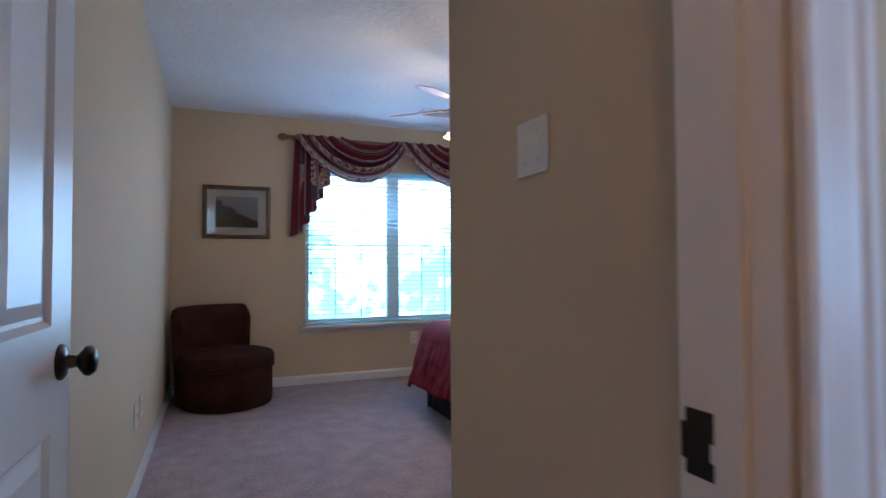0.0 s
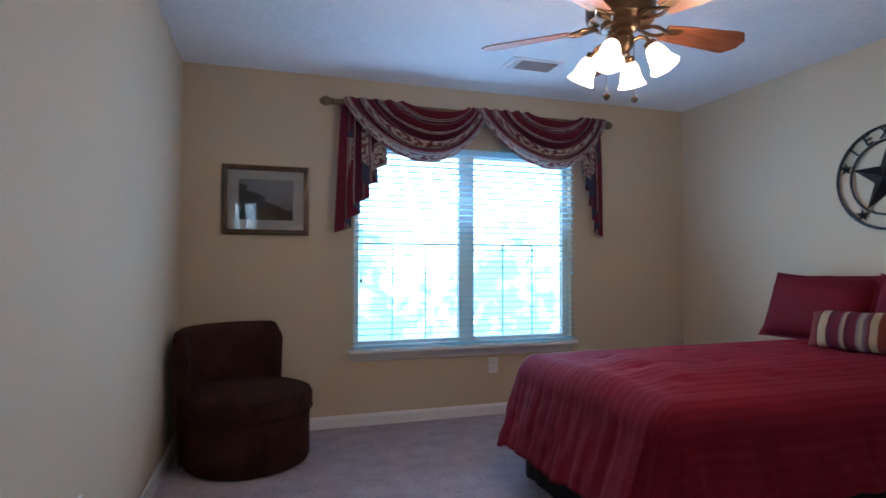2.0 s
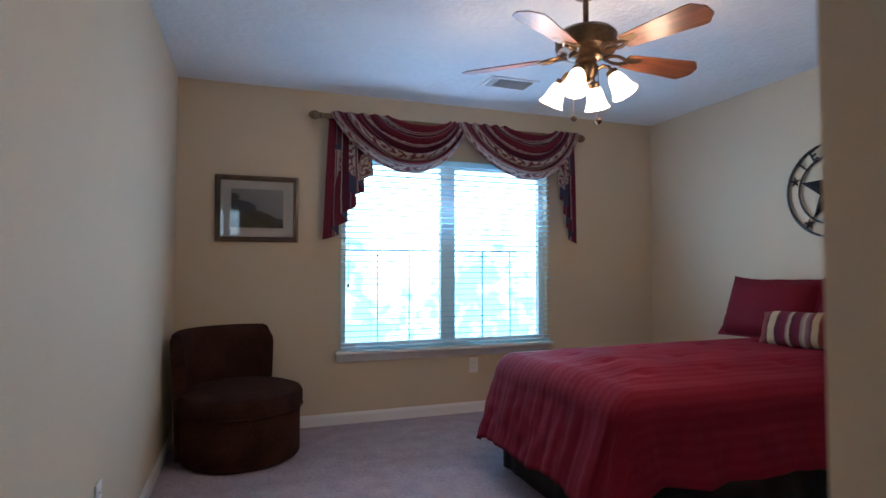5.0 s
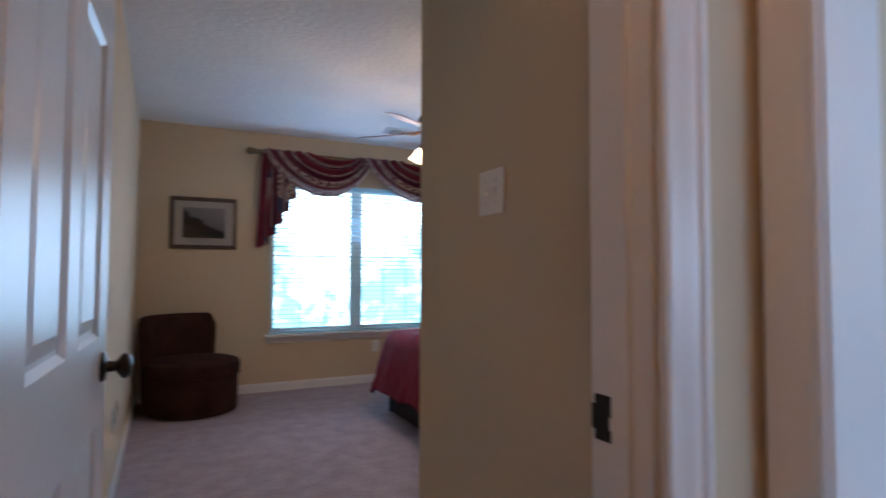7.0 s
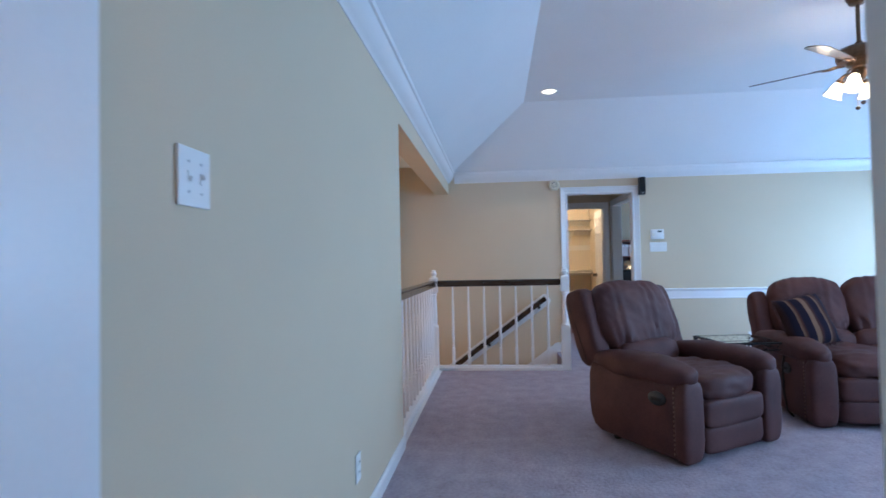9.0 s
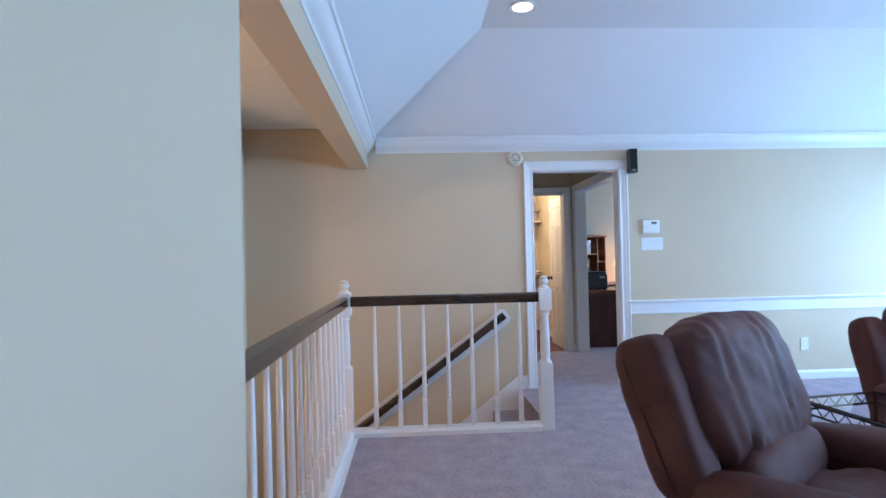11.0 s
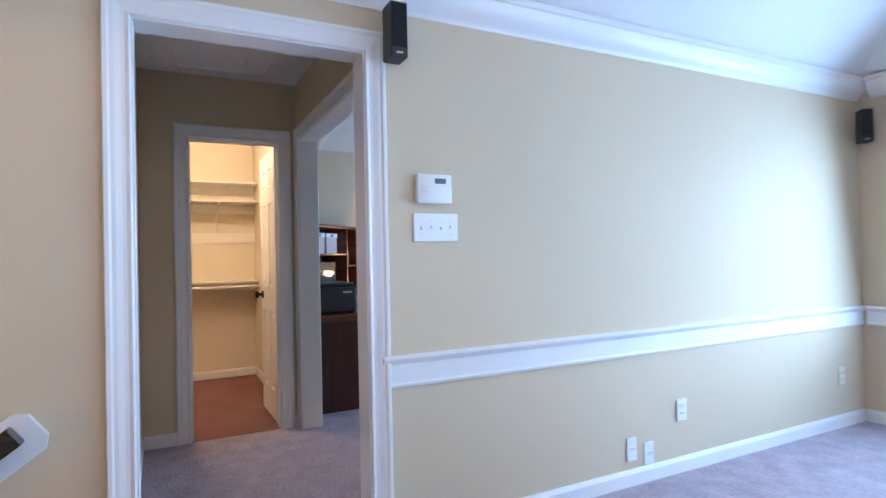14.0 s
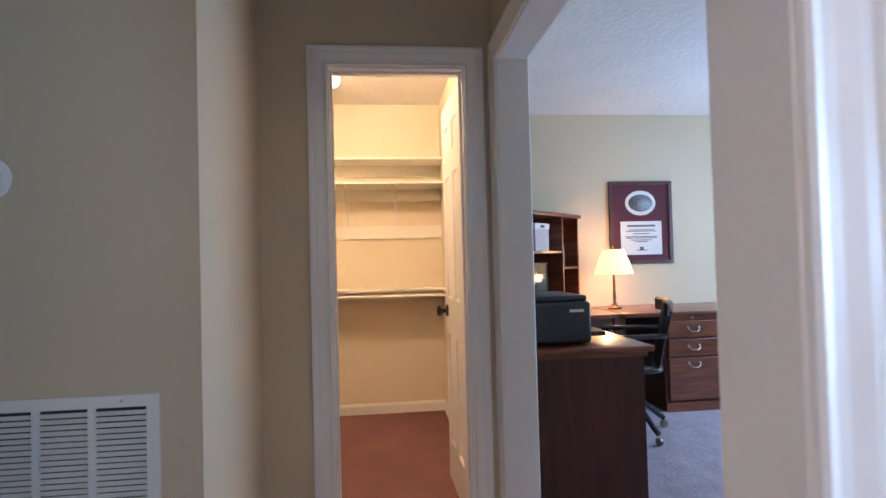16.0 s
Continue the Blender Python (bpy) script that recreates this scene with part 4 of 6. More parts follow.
# picture on the wall
def framed_picture():
    x0, x1, z0, z1 = 0.423, 0.981, 1.324, 1.79
    w, h = x1 - x0, z1 - z0
    p = thing("framed_picture", pose((x0 + x1) / 2, 5.687, (z0 + z1) / 2), "framed landscape print with ivory mount on the wall", "picture")
    bm = bmesh.new()
    sec = [(0, 0), (0.0, 0.012), (0.006, 0.020), (0.016, 0.022), (0.024, 0.016), (0.030, 0.018), (0.036, 0.010), (0.036, 0)]
    rings = []
    for sx, sz in ((-1, -1), (1, -1), (1, 1), (-1, 1)):
        rings.append([bm.verts.new((sx * (w / 2 - a), -d - 0.002, sz * (h / 2 - a))) for a, d in sec])
    for i in range(4):
        A, B = rings[i], rings[(i + 1) % 4]
        for j in range(len(sec) - 1):
            bm.faces.new((A[j], B[j], B[j + 1], A[j + 1]))
    bmesh.ops.recalc_face_normals(bm, faces=bm.faces)
    part("frame", bm, M_FRAME, p)
    part("mount", boxes((-w / 2 + 0.03, w / 2 - 0.03, -0.008, -0.004, -h / 2 + 0.03, h / 2 - 0.03)), M_MAT, p)
    m, t, b = nodes("landscape_print")
    L = t.links.new
    tc = t.nodes.new("ShaderNodeTexCoord")
    sp = t.nodes.new("ShaderNodeSeparateXYZ")
    L(tc.outputs["Object"], sp.inputs[0])
    nz = t.nodes.new("ShaderNodeTexNoise")
    nz.inputs["Scale"].default_value, nz.inputs["Detail"].default_value = 16, 6
    L(tc.outputs["Object"], nz.inputs[0])
    ad = t.nodes.new("ShaderNodeMath")
    ad.operation = "MULTIPLY_ADD"
    ad.inputs[1].default_value = 0.16
    L(nz.outputs[0], ad.inputs[0])
    L(sp.outputs[2], ad.inputs[2])
    slope = t.nodes.new("ShaderNodeMath")
    slope.operation = "MULTIPLY_ADD"
    slope.inputs[1].default_value = 0.6
    L(sp.outputs[0], slope.inputs[0])
    L(ad.outputs[0], slope.inputs[2])
    mr = t.nodes.new("ShaderNodeMapRange")
    mr.inputs[1].default_value, mr.inputs[2].default_value = -0.12, 0.26
    L(slope.outputs[0], mr.inputs[0])
    r = t.nodes.new("ShaderNodeValToRGB")
    e = r.color_ramp.elements
    e[0].position, e[0].color = 0.0, (0.05, 0.06, 0.035, 1)
    e[1].position, e[1].color = 1.0, (0.42, 0.40, 0.40, 1)
    for pos, c in ((0.25, (0.075, 0.08, 0.05)), (0.32, (0.02, 0.022, 0.018)), (0.52, (0.03, 0.032, 0.028)), (0.56, (0.30, 0.29, 0.30))):
        k = e.new(pos)
        k.color = (*c, 1)
    L(mr.outputs[0], r.inputs[0])
    L(r.outputs[0], b.inputs["Base Color"])
    part("print", boxes((-w / 2 + 0.105, w / 2 - 0.105, -0.0105, -0.0085, -h / 2 + 0.10, h / 2 - 0.095)), m, p, "dusky landscape print with dark trees")
    g = part("glass", boxes((-w / 2 + 0.033, w / 2 - 0.033, -0.0145, -0.0125, -h / 2 + 0.033, h / 2 - 0.033)), M_PICGLASS, p)


framed_picture()


# round slipper chair
def slipper_chair():
    c = thing("slipper_chair", pose(0.618, 5.22, 0, 0, 0, 27) @ Matrix.Diagonal((0.98, 0.98, 0.945, 1.0)), "dark brown velvet round slipper chair with curved back", "chair")
    bm = bmesh.new()
    lathe(bm, [(0.345, 0.012), (0.352, 0.03), (0.352, 0.30), (0.346, 0.315)], seg=48)
    part("base", bm, M_VELVET, c, smooth=True)
    bm = bmesh.new()
    lathe(bm, [(0.346, 0.315), (0.362, 0.325), (0.368, 0.35), (0.368, 0.40), (0.355, 0.425), (0.30, 0.445), (0.15, 0.455), (0.02, 0.457)], seg=48)
    part("seat", bm, M_VELVET, c, smooth=True)
    bm = bmesh.new()
    n, prof = 28, [(0.0, 0.0), (0.0, 0.72), (0.012, 0.76), (0.035, 0.778), (0.06, 0.76), (0.075, 0.72), (0.085, 0.0)]
    rings = []
    for i in range(n + 1):
        a = radians(90 - 56 + 134 * i / n)
        edge = min(i, n - i) / n
        rnd = 1 - 0.10 * max(0, 1 - edge / 0.06) ** 2
        ring = []
        for d, z in prof:
            rr = 0.375 - d + 0.05 * z
            ring.append(bm.verts.new((rr * math.cos(a), rr * math.sin(a), 0.03 + z * rnd)))
        rings.append(ring)
    for A, B in zip(rings, rings[1:]):
        for j in range(len(prof) - 1):
            bm.faces.new((A[j], A[j + 1], B[j + 1], B[j]))
    bm.faces.new(rings[0])
    bm.faces.new(list(reversed(rings[-1])))
    bmesh.ops.recalc_face_normals(bm, faces=bm.faces)
    part("backrest", bm, M_VELVET, c, smooth=True)
    bm = bmesh.new()
    tube(bm, [(0.366 * math.cos(2 * math.pi * i / 60), 0.366 * math.sin(2 * math.pi * i / 60), 0.318) for i in range(60)], 0.006, 6, closed=True)
    part("piping", bm, M_VELVET, c, smooth=True)


slipper_chair()


# nightstand and lamp
def night_table():
    t = thing("night_table", pose(3.70, 2.725, 0), "round bronze metal side table with glass top", "side table")
    bm = bmesh.new()
    tube(bm, [(0.25 * math.cos(2 * math.pi * i / 48), 0.25 * math.sin(2 * math.pi * i / 48), 0.60) for i in range(48)], 0.018, 10, closed=True)
    part("rim", bm, M_FANMETAL, t, smooth=True)
    bm = bmesh.new()
    lathe(bm, [(0.235, 0.600), (0.238, 0.602), (0.238, 0.608), (0.235, 0.610)], seg=40)
    part("glass_top", bm, surface("tinted_glass_top", (0.10, 0.09, 0.075), 0.08, vary=0.05, bump=0), t, smooth=True)
    for a in (20, 92, 164, 236, 308):
        bm = bmesh.new()
        lathe(bm, [(0.012, 0.0), (0.014, 0.02), (0.009, 0.05), (0.012, 0.22), (0.017, 0.42), (0.012, 0.50), (0.018, 0.515), (0.010, 0.53), (0.014, 0.545), (0.012, 0.585)],
              pose(0.23 * math.cos(radians(a)), 0.23 * math.sin(radians(a)), 0), 12)
        part("leg", bm, M_FANMETAL, t, smooth=True)
    bm = bmesh.new()
    tube(bm, [(0.225 * math.cos(2 * math.pi * i / 40), 0.225 * math.sin(2 * math.pi * i / 40), 0.21) for i in range(40)], 0.009, 8, closed=True)
    part("stretcher", bm, M_FANMETAL, t, smooth=True)
    l = thing("table_lamp", pose(3.70, 2.735, 0.611), "bronze table lamp with white bell shade, unlit", "lamp")
    bm = bmesh.new()
    lathe(bm, [(0.075, 0), (0.08, 0.012), (0.05, 0.03), (0.022, 0.05), (0.03, 0.07), (0.02, 0.09), (0.028, 0.14), (0.034, 0.19), (0.026, 0.25), (0.014, 0.28), (0.022, 0.295), (0.014, 0.31), (0.012, 0.42)], seg=20)
    part("base", bm, M_FANMETAL, l, smooth=True)
    bm = bmesh.new()
    lathe(bm, [(0.215, 0.425), (0.190, 0.455), (0.150, 0.52), (0.118, 0.60), (0.100, 0.695), (0.097, 0.695), (0.115, 0.60), (0.147, 0.52), (0.187, 0.455), (0.212, 0.425)], seg=40, cap=False)
    part("shade", bm, M_WHITE_CLOTH, l, "white fabric bell shade", smooth=True)
    bm = bmesh.new()
    lathe(bm, [(0.004, 0.41), (0.004, 0.70), (0.012, 0.715), (0.014, 0.73), (0.004, 0.745)], seg=10)
    part("finial", bm, M_FANMETAL, l, smooth=True)


night_table()


# plates on walls
def plate(name, m, w, h, label, category, toggles=0, sockets=0, mat=None):
    """A wall plate; local x across, z up, front towards -y."""
    mat = mat or M_PLASTIC
    p = thing(name, m, label, category)
    bm = bmesh.new()
    box(bm, -w / 2, w / 2, -0.006, 0, -h / 2, h / 2, bevel=0.0025)
    part("plate", bm, mat, p)
    for i in range(toggles):
        x = (i - (toggles - 1) / 2) * 0.046
        up = 1 if i % 2 == 0 else -1
        bm = bmesh.new()
        box(bm, x - 0.005, x + 0.005, -0.008, -0.005, -0.012, 0.012)
        box(bm, -0.004, 0.004, -0.015, -0.004, -0.005, 0.005, bevel=0.0015, seg=1, m=pose(x, 0, 0, 24 * up, 0, 0))
        part("toggle", bm, mat, p)
        for z in (-0.03, 0.03):
            bm = bmesh.new()
            lathe(bm, [(0.003, 0), (0.003, 0.0015)], pose(x, -0.006, z, 90, 0, 0), 8)
            part("screw", bm, M_STEEL, p)
    for i in range(sockets):
        z = (i - (sockets - 1) / 2) * 0.04
        bm = bmesh.new()
        box(bm, -0.017, 0.017, -0.0085, -0.004, z - 0.014, z + 0.014, bevel=0.004)
        part("socket", bm, mat, p)
        bm = boxes((-0.008, -0.0055, -0.0092, -0.008, z - 0.002, z + 0.007), (0.0055, 0.008, -0.0092, -0.008, z - 0.002, z + 0.007))
        part("slot", bm, M_BLACK, p)
    return p


plate("light_switch", pose(1.161, 1.51, 1.337, 0, 0, -90), 0.118, 0.118, "white double toggle light switch plate", "light switch", toggles=2)
plate("light_switch", pose(1.825, 0.853, 1.337), 0.118, 0.118, "white double toggle light switch plate", "light switch", toggles=2)
plate("wall_outlet", pose(2.345, 5.688, 0.37), 0.075, 0.118, "white duplex power outlet plate below the window", "outlet", sockets=2)
plate("wall_outlet", pose(0.182, 3.72, 0.375, 0, 0, 90), 0.075, 0.118, "white duplex power outlet plate", "outlet", sockets=2)
plate("wall_outlet", pose(0.182, 3.53, 0.375, 0, 0, 90), 0.075, 0.118, "white cable socket plate", "outlet", sockets=1)
plate("wall_outlet", pose(3.09, 0.853, 0.30), 0.075, 0.118, "white duplex power outlet plate", "outlet", sockets=2)


# doors
def panel_door(name, m, w, h, label, knob_x=None, both=True, knob_mat=None):
    """Six-panel door, hinge edge at x=0, thickness along y from 0 to 0.035, z up."""
    d = tagged(new(name), label, "door", kind="structure")
    d.matrix_basis = m
    st, t = 0.115 * w / 0.8, 0.035
    rows = [(0.22, 0.80), (0.985, 1.62), (1.74, h - 0.12)]
    cols = [(st, w / 2 - 0.05), (w / 2 + 0.05, w - st)]
    xs = [0, cols[0][0], cols[0][1], cols[1][0], cols[1][1], w]
    zs = [0.008, rows[0][0], rows[0][1], rows[1][0], rows[1][1], rows[2][0], rows[2][1], h]
    bm = bmesh.new()
    for i in range(5):
        for j in range(7):
            if i in (1, 3) and j in (1, 3, 5):
                continue
            box(bm, xs[i], xs[i + 1], 0, t, zs[j], zs[j + 1])
    part("leaf", bm, M_TRIM, d)
    for a, b in cols:
        for c, e in rows:
            bm = bmesh.new()
            for s, y in ((0, 0), (1, t)):
                sg = 1 if s == 0 else -1
                sec = [(0, 0), (0.012, 0.009), (0.02, 0.009), (0.045, 0.003)]
                rings = [[bm.verts.new((xx, y + sg * dd, zz)) for xx, zz in ((a + k, c + k), (b - k, c + k), (b - k, e - k), (a + k, e - k))] for k, dd in sec]
                for A, B in zip(rings, rings[1:]):
                    for q in range(4):
                        bm.faces.new((A[q], A[(q + 1) % 4], B[(q + 1) % 4], B[q]))
                bm.faces.new(rings[-1])
            bmesh.ops.recalc_face_normals(bm, faces=bm.faces)
            part("panel", bm, M_TRIM, d)
    kx = w - 0.065
    for s, y in ((-1, 0), (1, t)):
        if s == 1 and not both:
            continue
        bm = bmesh.new()
        lathe(bm, [(0.033, 0), (0.033, 0.004), (0.028, 0.009), (0.013, 0.012), (0.011, 0.028), (0.019, 0.034), (0.027, 0.041), (0.028, 0.049), (0.022, 0.057), (0.010, 0.060)],
              pose(kx, y, 0.915, 90 if s < 0 else -90, 0, 0), 24)
        part("knob", bm, knob_mat or M_BRONZE, d, "dark bronze round door knob", smooth=True)
    for z in (0.25, 1.05, 1.82):
        bm = bmesh.new()
        lathe(bm, [(0.006, z - 0.045), (0.006, z + 0.045)], pose(-0.009, 0.006, 0), 8)
        part("hinge", bm, M_BRONZE, d, smooth=True)
    return d


# bedroom door stands open along the west wall
dm = pose(0.245, 0.992, 0, 0, 0, 87.5)
panel_door("door_1", dm, 0.79, 2.02, "white six-panel bedroom door standing open", both=False)
sp = thing("strike_plate", pose(1.029, 0.922, 0.895), "dark bronze strike plate in the door jamb", "strike plate")
part("plate", boxes((-0.0025, 0.0015, 0.008, 0.058, -0.036, 0.036)), M_BRONZE, sp)
part("lip", boxes((-0.003, 0.0, 0.058, 0.064, -0.020, 0.020)), M_BRONZE, sp)
part("latch_hole", boxes((-0.0032, -0.0026, 0.008, 0.024, -0.016, 0.004)), M_TRIM, sp)

# ---- game room ----
M_LEATHER = surface("brown_suede_leather", (0.068, 0.0240, 0.0225), 0.62, spec=0.25, vary=0.28, scale=5, fine=200, bump=0.25, depth=0.0012, tint=(0.088, 0.035, 0.030))
M_SEAM = surface("dark_seam", (0.02, 0.009, 0.008), 0.8, vary=0.2)
M_STITCH = surface("tan_thread", (0.22, 0.12, 0.08), 0.8, vary=0.1)
M_FANDARK = wood("dark_fan_blade", (0.03, 0.012, 0.008), (0.09, 0.04, 0.025), 0.3, axis=(8, 1, 1))


def soft(bm, c, s, n=5.0, res=12, m=None, puff=0.0, seed=0.0, wrinkle=0.0):
    """A stuffed block of size s round c: rounded, with optional creases."""
    made, vs = {}, []

    def at(i, j, k):
        key = (i, j, k)
        if key not in made:
            made[key] = bm.verts.new([2.0 * q / res - 1 for q in key])
            vs.append(made[key])
        return made[key]
    for side in (0, res):
        for i in range(res):
            for j in range(res):
                for f in (((side, i, j), (side, i + 1, j), (side, i + 1, j + 1), (side, i, j + 1)), ((i, side, j), (i + 1, side, j), (i + 1, side, j + 1), (i, side, j + 1)),
                          ((i, j, side), (i + 1, j, side), (i + 1, j + 1, side), (i, j + 1, side))):
                    bm.faces.new([at(*q) for q in f])
    bmesh.ops.recalc_face_normals(bm, faces=bm.faces)
    for v in vs:
        p = v.co.copy()
        k = (abs(p.x) ** n + abs(p.y) ** n + abs(p.z) ** n) ** (-1.0 / n)
        p *= k
        q = Vector((p.x * s[0] / 2, p.y * s[1] / 2, p.z * s[2] / 2))
        if wrinkle:
            d = Vector((p.x, p.y, p.z)).normalized()
            w = noise.noise((q.x * 9 + seed, q.y * 5, q.z * 9)) + 0.6 * noise.noise((q.x * 22, q.y * 12 + seed, q.z * 22))
            q += d * wrinkle * w
        v.co = q + Vector(c)
    if m is not None:
        bmesh.ops.transform(bm, matrix=m, verts=vs)
    return vs


def soft_part(name, parent, c, s, n=5.0, m=None, wrinkle=0.004, seed=0.0, res=12, mat=None, label=""):
    bm = bmesh.new()
    soft(bm, c, s, n, res, m, 0, seed, wrinkle)
    return part(name, bm, mat or M_LEATHER, parent, label, smooth=True)


def back_cushion(t, w, h, thick, n, m, seed, creases):
    """Padded back with soft channels that run over the top and down the front."""
    bm = bmesh.new()
    soft(bm, (0, 0, 0), (thick, w, h), n, 34, None, 0, seed, 0.006)
    for v in bm.verts:
        x, y, z = v.co
        k = 0.0
        for i, c in enumerate(creases):
            off = y - c * w - 0.012 * math.sin(z * 9 + i + seed)
            k -= 0.006 * math.exp(-(off / 0.016) ** 2) * (0.6 + 0.4 * noise.noise((i * 3.1, z * 5, seed)))
            k += 0.004 * math.exp(-((abs(off) - 0.034) / 0.02) ** 2)
        # gathers that rise from the lumbar seam
        low = smoothstep((0.02 - z) / (h * 0.45))
        k += low * 0.022 * noise.noise((y * 26 + z * 5, z * 6, seed + 2))
        k += 0.009 * noise.noise((y * 9, z * 7, seed + 4)) + 0.004 * noise.noise((y * 24 + z * 9, z * 16, seed + 6))
        d = Vector((x * 3.0, y * 0.2, z * 0.8))
        if d.length > 1e-6 and x > -thick * 0.35:
            v.co += d.normalized() * k
    bmesh.ops.transform(bm, matrix=m, verts=bm.verts)
    return part("backrest", bm, M_LEATHER, t, smooth=True)


def seat_unit(t, w, y, seed, back_w=None, lean=None, creases=(-0.22, 0.18)):
    """Seat, footrest and backrest of one place; front towards +x."""
    soft_part("seat", t, (0.035, y, 0.40), (0.80, w * 1.03, 0.20), 3.3, wrinkle=0.020, seed=seed, res=26)
    soft_part("footrest", t, (0.362, y, 0.262), (0.15, w * 0.985, 0.165), 6, wrinkle=0.004, seed=seed + 3)
    soft_part("footrest", t, (0.352, y, 0.118), (0.15, w * 0.985, 0.165), 6, wrinkle=0.004, seed=seed + 5)
    lean = lean or pose(-0.385, y, 0.44, 0, -19, 0)
    soft_part("lumbar_cushion", t, (0.012, 0, 0.035), (0.20, w, 0.20), 3.2, m=lean, wrinkle=0.012, seed=seed + 7, res=18)
    back_cushion(t, back_w or w, 0.52, 0.22, 3.4, lean @ pose(-0.01, 0, 0.31), seed + 11, creases)


def arm(t, y, side, seed):
    # stuffed pillow arm that thickens and droops towards the front
    bm = bmesh.new()
    soft(bm, (-0.03, 0, 0.505), (0.92, 0.225, 0.165), 2.7, 18, None, 0, seed, 0.007)
    for v in bm.verts:
        k = smoothstep((v.co.x - 0.08) / 0.36)
        v.co.z -= 0.018 * k
        v.co.y = y + v.co.y * (0.86 + 0.2 * smoothstep((v.co.x + 0.40) / 0.6))
    part("armrest", bm, M_LEATHER, t, smooth=True)
    soft_part("arm_panel", t, (0.375, y, 0.24), (0.11, 0.18, 0.46), 4.5, wrinkle=0.003, seed=seed + 2)
    # side with a rounded rear foot
    bm = bmesh.new()
    prof = [(-0.45, 0.49), (-0.47, 0.42), (-0.475, 0.24), (-0.462, 0.15), (-0.43, 0.085), (-0.37, 0.055), (0.35, 0.03), (0.35, 0.46)]
    A = [bm.verts.new((x, y - 0.082, z)) for x, z in prof]
    B = [bm.verts.new((x, y + 0.082, z)) for x, z in prof]
    bm.faces.new(A)
    bm.faces.new(list(reversed(B)))
    for i in range(len(prof)):
        j = (i + 1) % len(prof)
        bm.faces.new((A[i], B[i], B[j], A[j]))
    bmesh.ops.recalc_face_normals(bm, faces=bm.faces)
    bmesh.ops.bevel(bm, geom=list(bm.edges), offset=0.018, segments=3, affect="EDGES", profile=0.5, clamp_overlap=True)
    part("side_panel", bm, M_LEATHER, t, smooth=True)
    # row of nail-like stitches down the front edge
    for i in range(15):
        bm = bmesh.new()
        tube(bm, [(0.330, y + side * 0.086, 0.06 + 0.026 * i), (0.330, y + side * 0.086, 0.072 + 0.026 * i)], 0.0035, 6, up=(0, 1, 0))
        part("stitching", bm, M_STITCH, t)


def back_shell(t, w, seed):
    lean = pose(-0.465, 0, 0.30, 0, -19, 0)
    soft_part("back_panel", t, (-0.03, 0, 0.28), (0.12, w - 0.02, 0.58), 5, m=lean, wrinkle=0.003, seed=seed)
    for s in (1, -1):
        soft_part("back_wing", t, (0.03, s * (w / 2 - 0.035), 0.295), (0.17, 0.14, 0.57), 4.5, m=lean, wrinkle=0.004, seed=seed + s)
    bm = bmesh.new()
    box(bm, -0.50, -0.36, -w / 2 + 0.03, w / 2 - 0.03, 0.03, 0.42, bevel=0.02)
    part("back_base", bm, M_LEATHER, t, smooth=True)


def base_and_feet(t, w):
    bm = bmesh.new()
    box(bm, -0.38, 0.30, -w / 2 + 0.10, w / 2 - 0.10, 0.02, 0.33)
    part("frame", bm, M_SEAM, t)
    for x in (-0.33, 0.30):
        for y in (-w / 2 + 0.12, w / 2 - 0.12):
            bm = bmesh.new()
            lathe(bm, [(0.025, 0.0), (0.03, 0.03)], pose(x, y, 0), 10)
            part("foot", bm, M_BLACK, t)


def release_handle(t, x, y):
    bm = bmesh.new()
    lathe(bm, [(0.05, 0.0), (0.05, 0.006), (0.04, 0.012), (0.01, 0.014)], pose(x, y, 0.355, 90, 0, 0) @ Matrix.Diagonal((1.25, 0.8, 1, 1)), 20)
    h = part("release_handle", bm, M_BLACK, t, "black oval recliner release handle", smooth=True)
    bm = bmesh.new()
    box(bm, x - 0.03, x + 0.035, y - 0.02, y - 0.012, 0.345, 0.365, bevel=0.003)
    part("lever", bm, M_DARK, h)


def recliner():
    t = thing("recliner", pose(4.42, -0.99, 0, 0, 0, -145.6), "brown suede recliner armchair with padded arms", "armchair")
    w = 0.93
    base_and_feet(t, w)
    lean = pose(-0.385, 0, 0.469, 0, -20, 0)
    seat_unit(t, 0.56, 0, 1.0, 0.71, lean, (-0.30, 0.12))
    for s in (1, -1):
        arm(t, s * 0.375, s, 20 + s)
        # padded ear beside the back, with a piped seam
        soft_part("back_wing", t, (-0.085, s * 0.372, 0.28), (0.20, 0.15, 0.53), 4.3, m=lean, wrinkle=0.005, seed=31 + s, res=20)
        bm = bmesh.new()
        pts = [(-0.13 + 0.035 * (1 - q), s * (0.372 + 0.0755 * (1 - max(0.0, (q - 0.78) / 0.22) ** 3 * 0.5)), 0.05 + 0.475 * q) for q in [i / 14 for i in range(15)]]
        tube(bm, pts, 0.003, 6, up=(0, 1, 0))
        bmesh.ops.transform(bm, matrix=lean, verts=bm.verts)
        part("piping", bm, M_SEAM, t, smooth=True)
    soft_part("back_panel", t, (-0.105, 0, 0.26), (0.10, 0.80, 0.52), 5, m=lean, wrinkle=0.003, seed=31)
    bm = bmesh.new()
    box(bm, -0.50, -0.36, -0.34, 0.34, 0.03, 0.42, bevel=0.02)
    part("back_base", bm, M_LEATHER, t, smooth=True)
    # this chair's seat is shallower than the sofa's
    for ob in t.children:
        if ob.name.split(".")[0] in ("seat", "footrest", "armrest", "arm_panel", "side_panel", "stitching", "frame", "foot"):
            for v in ob.data.vertices:
                if v.co.x > -0.30:
                    v.co.x = -0.30 + (v.co.x + 0.30) * 0.79
    release_handle(t, 0.085, -0.459)


